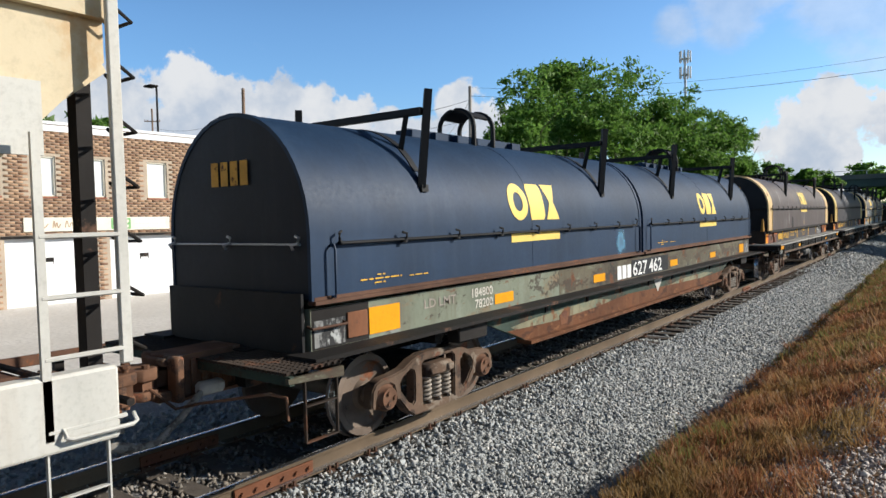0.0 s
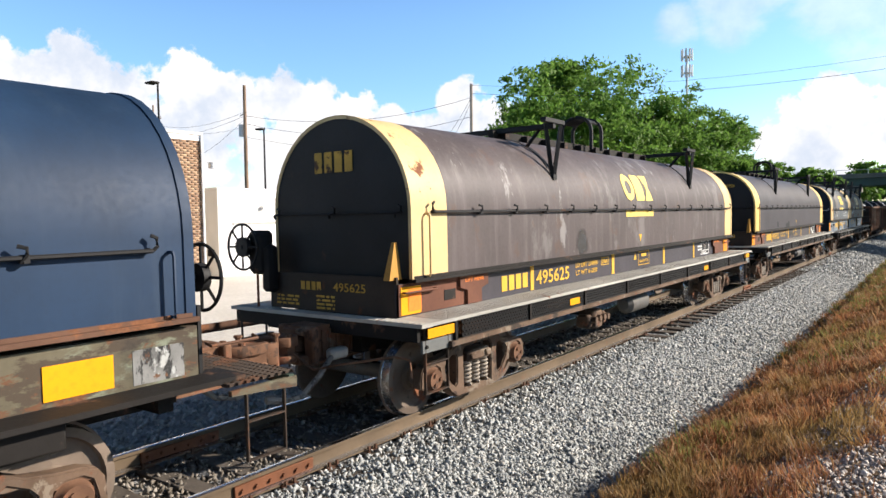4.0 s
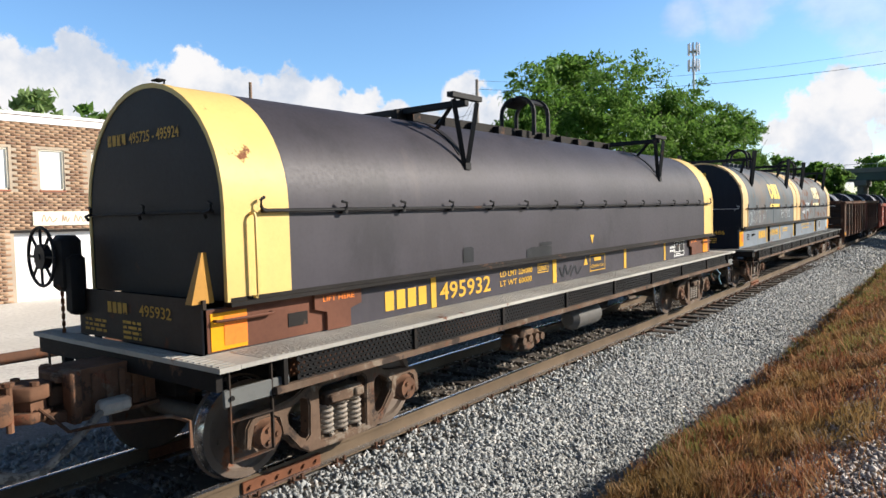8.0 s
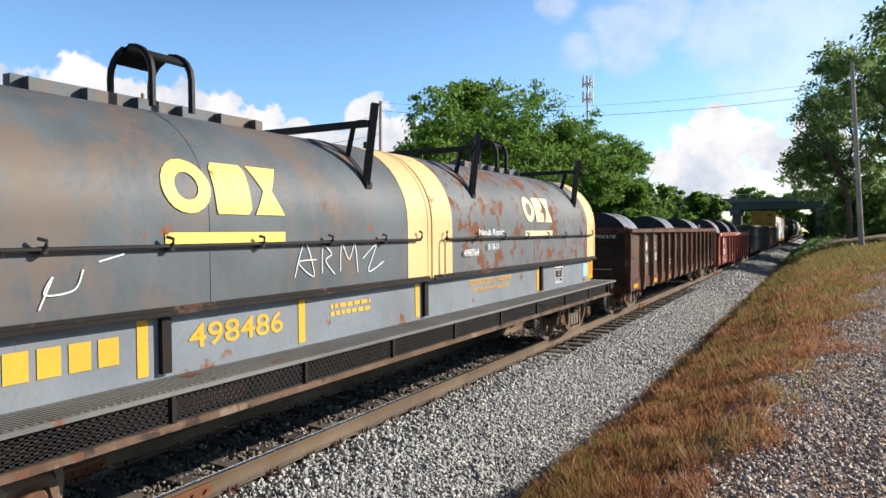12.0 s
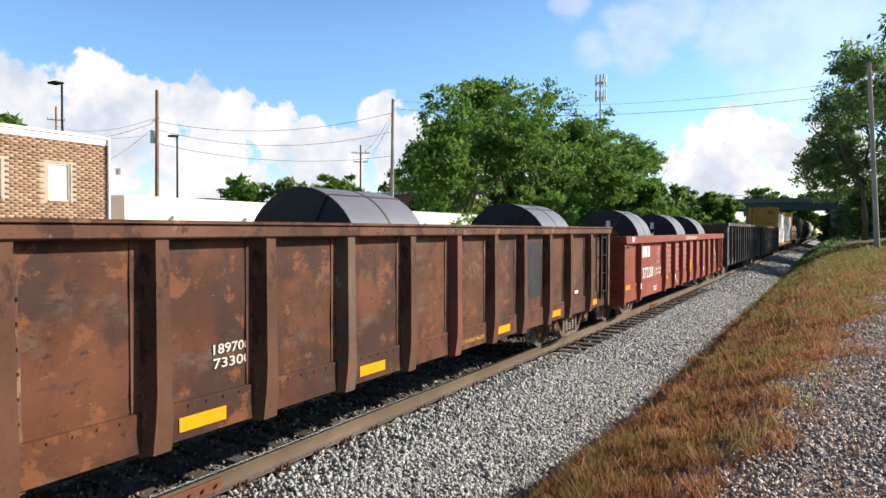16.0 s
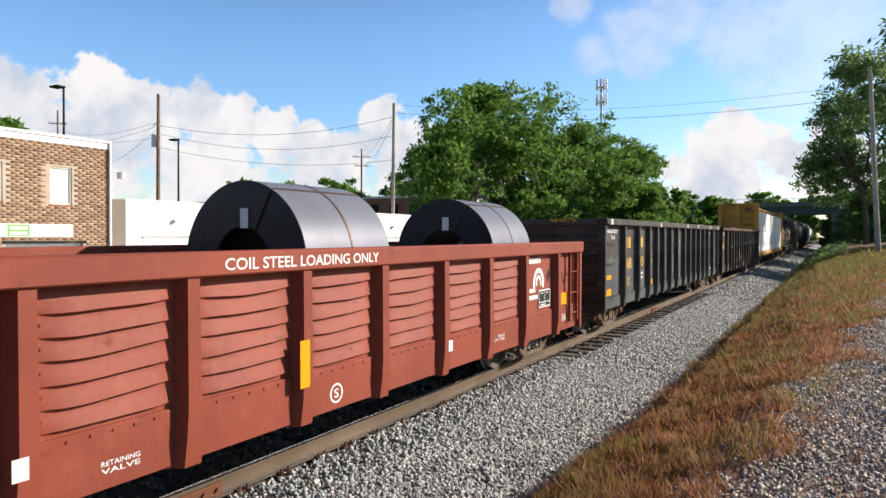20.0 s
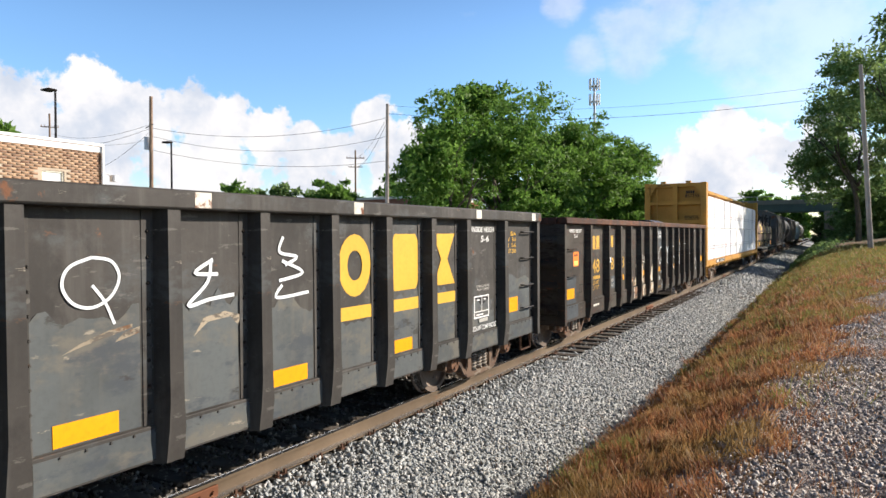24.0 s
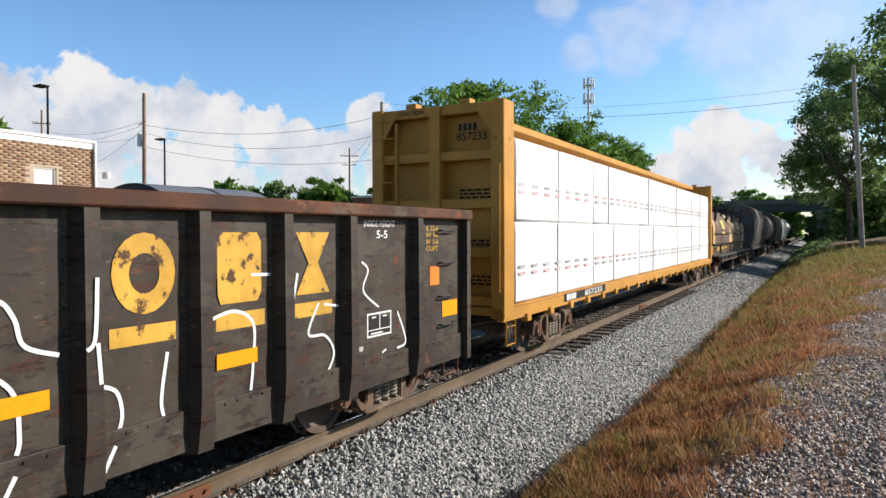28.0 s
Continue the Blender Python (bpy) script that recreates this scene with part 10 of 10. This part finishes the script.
lx, ly = at_dir(-1.674, 28)
street_lamp(lx, ly, 2.25 + 0.372 * 28, 1.0, "black parking-lot lamp behind the workshop")
lx, ly = at_dir(-1.247, 38)
street_lamp(lx, ly, 2.25 + 0.211 * 38, 0.8, "slim black parking-lot lamp")


def wire(points, sag, r=0.012):
    bm = bmesh.new()
    for a, b in zip(points, points[1:]):
        a, b = Vector(a), Vector(b)
        pts = []
        for k in range(13):
            t = k / 12
            p = a.lerp(b, t)
            p.z -= sag * 4 * t * (1 - t)
            pts.append(p)
        tube(bm, pts, r * 0.7, 5)
    ob = part("overhead_wire", bm, M["wire"])
    return tagged(ob, "thin black overhead wire between poles", "wire", "overhead wires")


T1, T2, T3, T4, T5 = (px + 0.1, py, 10.4), (px2 + 0.1, py2, 11.2), (px3, py3, 14.0), (px4 - 0.5, py4, 11.2), (px5, py5, 13.0)
wire([T5, T1], 0.6, 0.02)
wire([(T5[0], T5[1], T5[2] + 1.5), (T1[0], T1[1], T1[2] + 0.3)], 0.8, 0.018)
wire([T1, T2], 1.0, 0.022)
wire([(T1[0], T1[1], T1[2] - 0.6), (T2[0], T2[1], T2[2] - 1.4)], 1.1, 0.02)
wire([(T1[0], T1[1], T1[2] - 1.6), (T2[0], T2[1], T2[2] - 3.2)], 0.8, 0.02)
wire([T3, T2], 0.7, 0.022)
wire([(T3[0], T3[1], T3[2] - 1.4), (T2[0], T2[1], T2[2] - 0.3)], 0.9, 0.02)
wire([(T2[0], T2[1], T2[2] + 0.9), (T4[0], T4[1], T4[2] - 0.2)], 0.9, 0.012)
wire([(T2[0], T2[1], T2[2] + 0.3), (T4[0], T4[1], T4[2] - 0.9)], 0.9, 0.018)
wire([(T4[0], T4[1], T4[2] - 0.2), (9.5, -20, 11.5)], 1.2, 0.02)
wire([(T1[0], T1[1], T1[2] - 0.8), (-19, 12, 5.9)], 0.5, 0.014)
wire([(-90, 60, 12), (T1[0], T1[1], T1[2] - 0.2)], 1.0, 0.02)


def cell_tower():
    x, y = at_dir(-0.304, 150)
    top = 2.25 + 0.238 * 150
    ob = thing("cell_tower", "slim grey antenna mast with panel antennas behind the trees", "antenna mast", pose(x, y, -0.4))
    part("mast", rod(bmesh.new(), (0, 0, 0), (0, 0, top - 1), 0.36, 12, 0.24), M["galv"], ob)
    for k, z in enumerate((top - 1.0, top - 4.4)):
        part("ring_frame", rod(bmesh.new(), (0, 0, z - 0.5), (0, 0, z - 0.40), 1.0, 12), M["galv"], ob)
        for i in range(9):
            a = 2 * math.pi * i / 9
            c = pose(1.15 * math.cos(a), 1.15 * math.sin(a), z, 0, 0, math.degrees(a))
            part("panel_antenna", shared("panel_antenna", lambda bm: box(bm, -0.10, 0.10, -0.16, 0.16, -1.2, 1.2, 0.02), M["white_wall"]), None, ob, at=c)


cell_tower()


def overpass():
    ob = thing("overpass", "grey concrete road overpass with green steel beams across the railway", "bridge", kind="structure")
    y = 138.0
    z0, z1 = 6.75, 8.6
    part("deck", box(bmesh.new(), -70, 45, y, y + 9, z1 - 0.5, z1), M["bridge"], ob)
    part("parapet", box(bmesh.new(), -70, 45, y - 0.15, y + 0.15, z1, z1 + 0.25), M["bridge"], ob)
    for k in range(4):
        part("girder", box(bmesh.new(), -70, 45, y + 0.5 + k * 2.4, y + 0.9 + k * 2.4, z0, z1 - 0.5), M["bridge_beam"], ob)
    for k in range(24):
        part("rail_post", box(bmesh.new(), -68 + k * 4.8, -67.9 + k * 4.8, y - 0.05, y + 0.05, z1 + 0.25, z1 + 0.95), M["galv"], ob)
    part("hand_rail", rod(bmesh.new(), (-70, y, z1 + 0.95), (45, y, z1 + 0.95), 0.04, 6), M["galv"], ob)
    for x in (-8.0,):
        part("pier_cap", box(bmesh.new(), x - 0.9, x + 0.9, y, y + 9, z0 - 0.9, z0), M["bridge"], ob)
        for k in range(3):
            part("pier", rod(bmesh.new(), (x, y + 1 + k * 3.4, -0.6), (x, y + 1 + k * 3.4, z0 - 0.9), 0.55, 14), M["bridge"], ob)
    for xa, xb in ((5.3, 24.0), (-36.0, -14.0)):
        w = part("abutment", box(bmesh.new(), xa, xb, y + 0.3, y + 8.7, -0.8, z0 + 0.02), M["abutment"], ob, "streaked concrete abutment")
        part("abutment_cap", box(bmesh.new(), xa - 0.15, xb + 0.15, y + 0.1, y + 0.5, z0 - 0.7, z0 - 0.35), M["bridge"], w)
    for s, x in ((-1, -34), (1, 22)):
        part("embankment", slab(bmesh.new(), [(y - 12, -0.5), (y, z0 - 0.4), (y + 9, z0 - 0.4), (y + 21, -0.5)], x, x + s * 60), M["soil"], ob)


overpass()


def far_buildings():
    ob = thing("brick_building", "distant red brick building beyond the garage", "building", kind="structure")
    part("wall", box(bmesh.new(), -50, -40, 75, 92, -0.4, 7.4), M["redbrick"], ob)
    part("coping", box(bmesh.new(), -50.2, -39.8, 74.8, 92.2, 7.4, 7.7), M["sign"], ob)
    for k in range(5):
        for z in (2.0, 5.0):
            part("window", box(bmesh.new(), -40.02, -39.95, 76 + k * 3.3, 77.4 + k * 3.3, z, z + 1.6), M["dark"], ob)
            if k < 3:
                part("window", box(bmesh.new(), -49 + k * 3.2, -47.6 + k * 3.2, 74.95, 75.02, z, z + 1.6), M["dark"], ob)
    ob = thing("shed", "distant low flat-roofed brown building", "building", kind="structure")
    part("wall", box(bmesh.new(), -82, -70, 66, 76, -0.4, 6.5), M["bark"], ob)
    part("roof", box(bmesh.new(), -82.5, -69.5, 65.5, 76.5, 6.5, 7.0), M["dark"], ob)


far_buildings()


def motions():
    """The whole train rolls past; every wheel turns with the way it has gone."""
    for ob, x, y, z in RIDING:
        rows = []
        for k in range(57):
            at = y - gone(0.5 * k)
            rows.append((0.5 * k, pose(x, at, z + GRADE * at, math.degrees(GRADE))))
        walk(ob, rows)
    for w, a in WHEELS:
        walk(w, [(0.1 * k, pose(0, a, WHEEL_R, math.degrees(gone(0.1 * k) / WHEEL_R), 0, 0)) for k in range(281)])


motions()
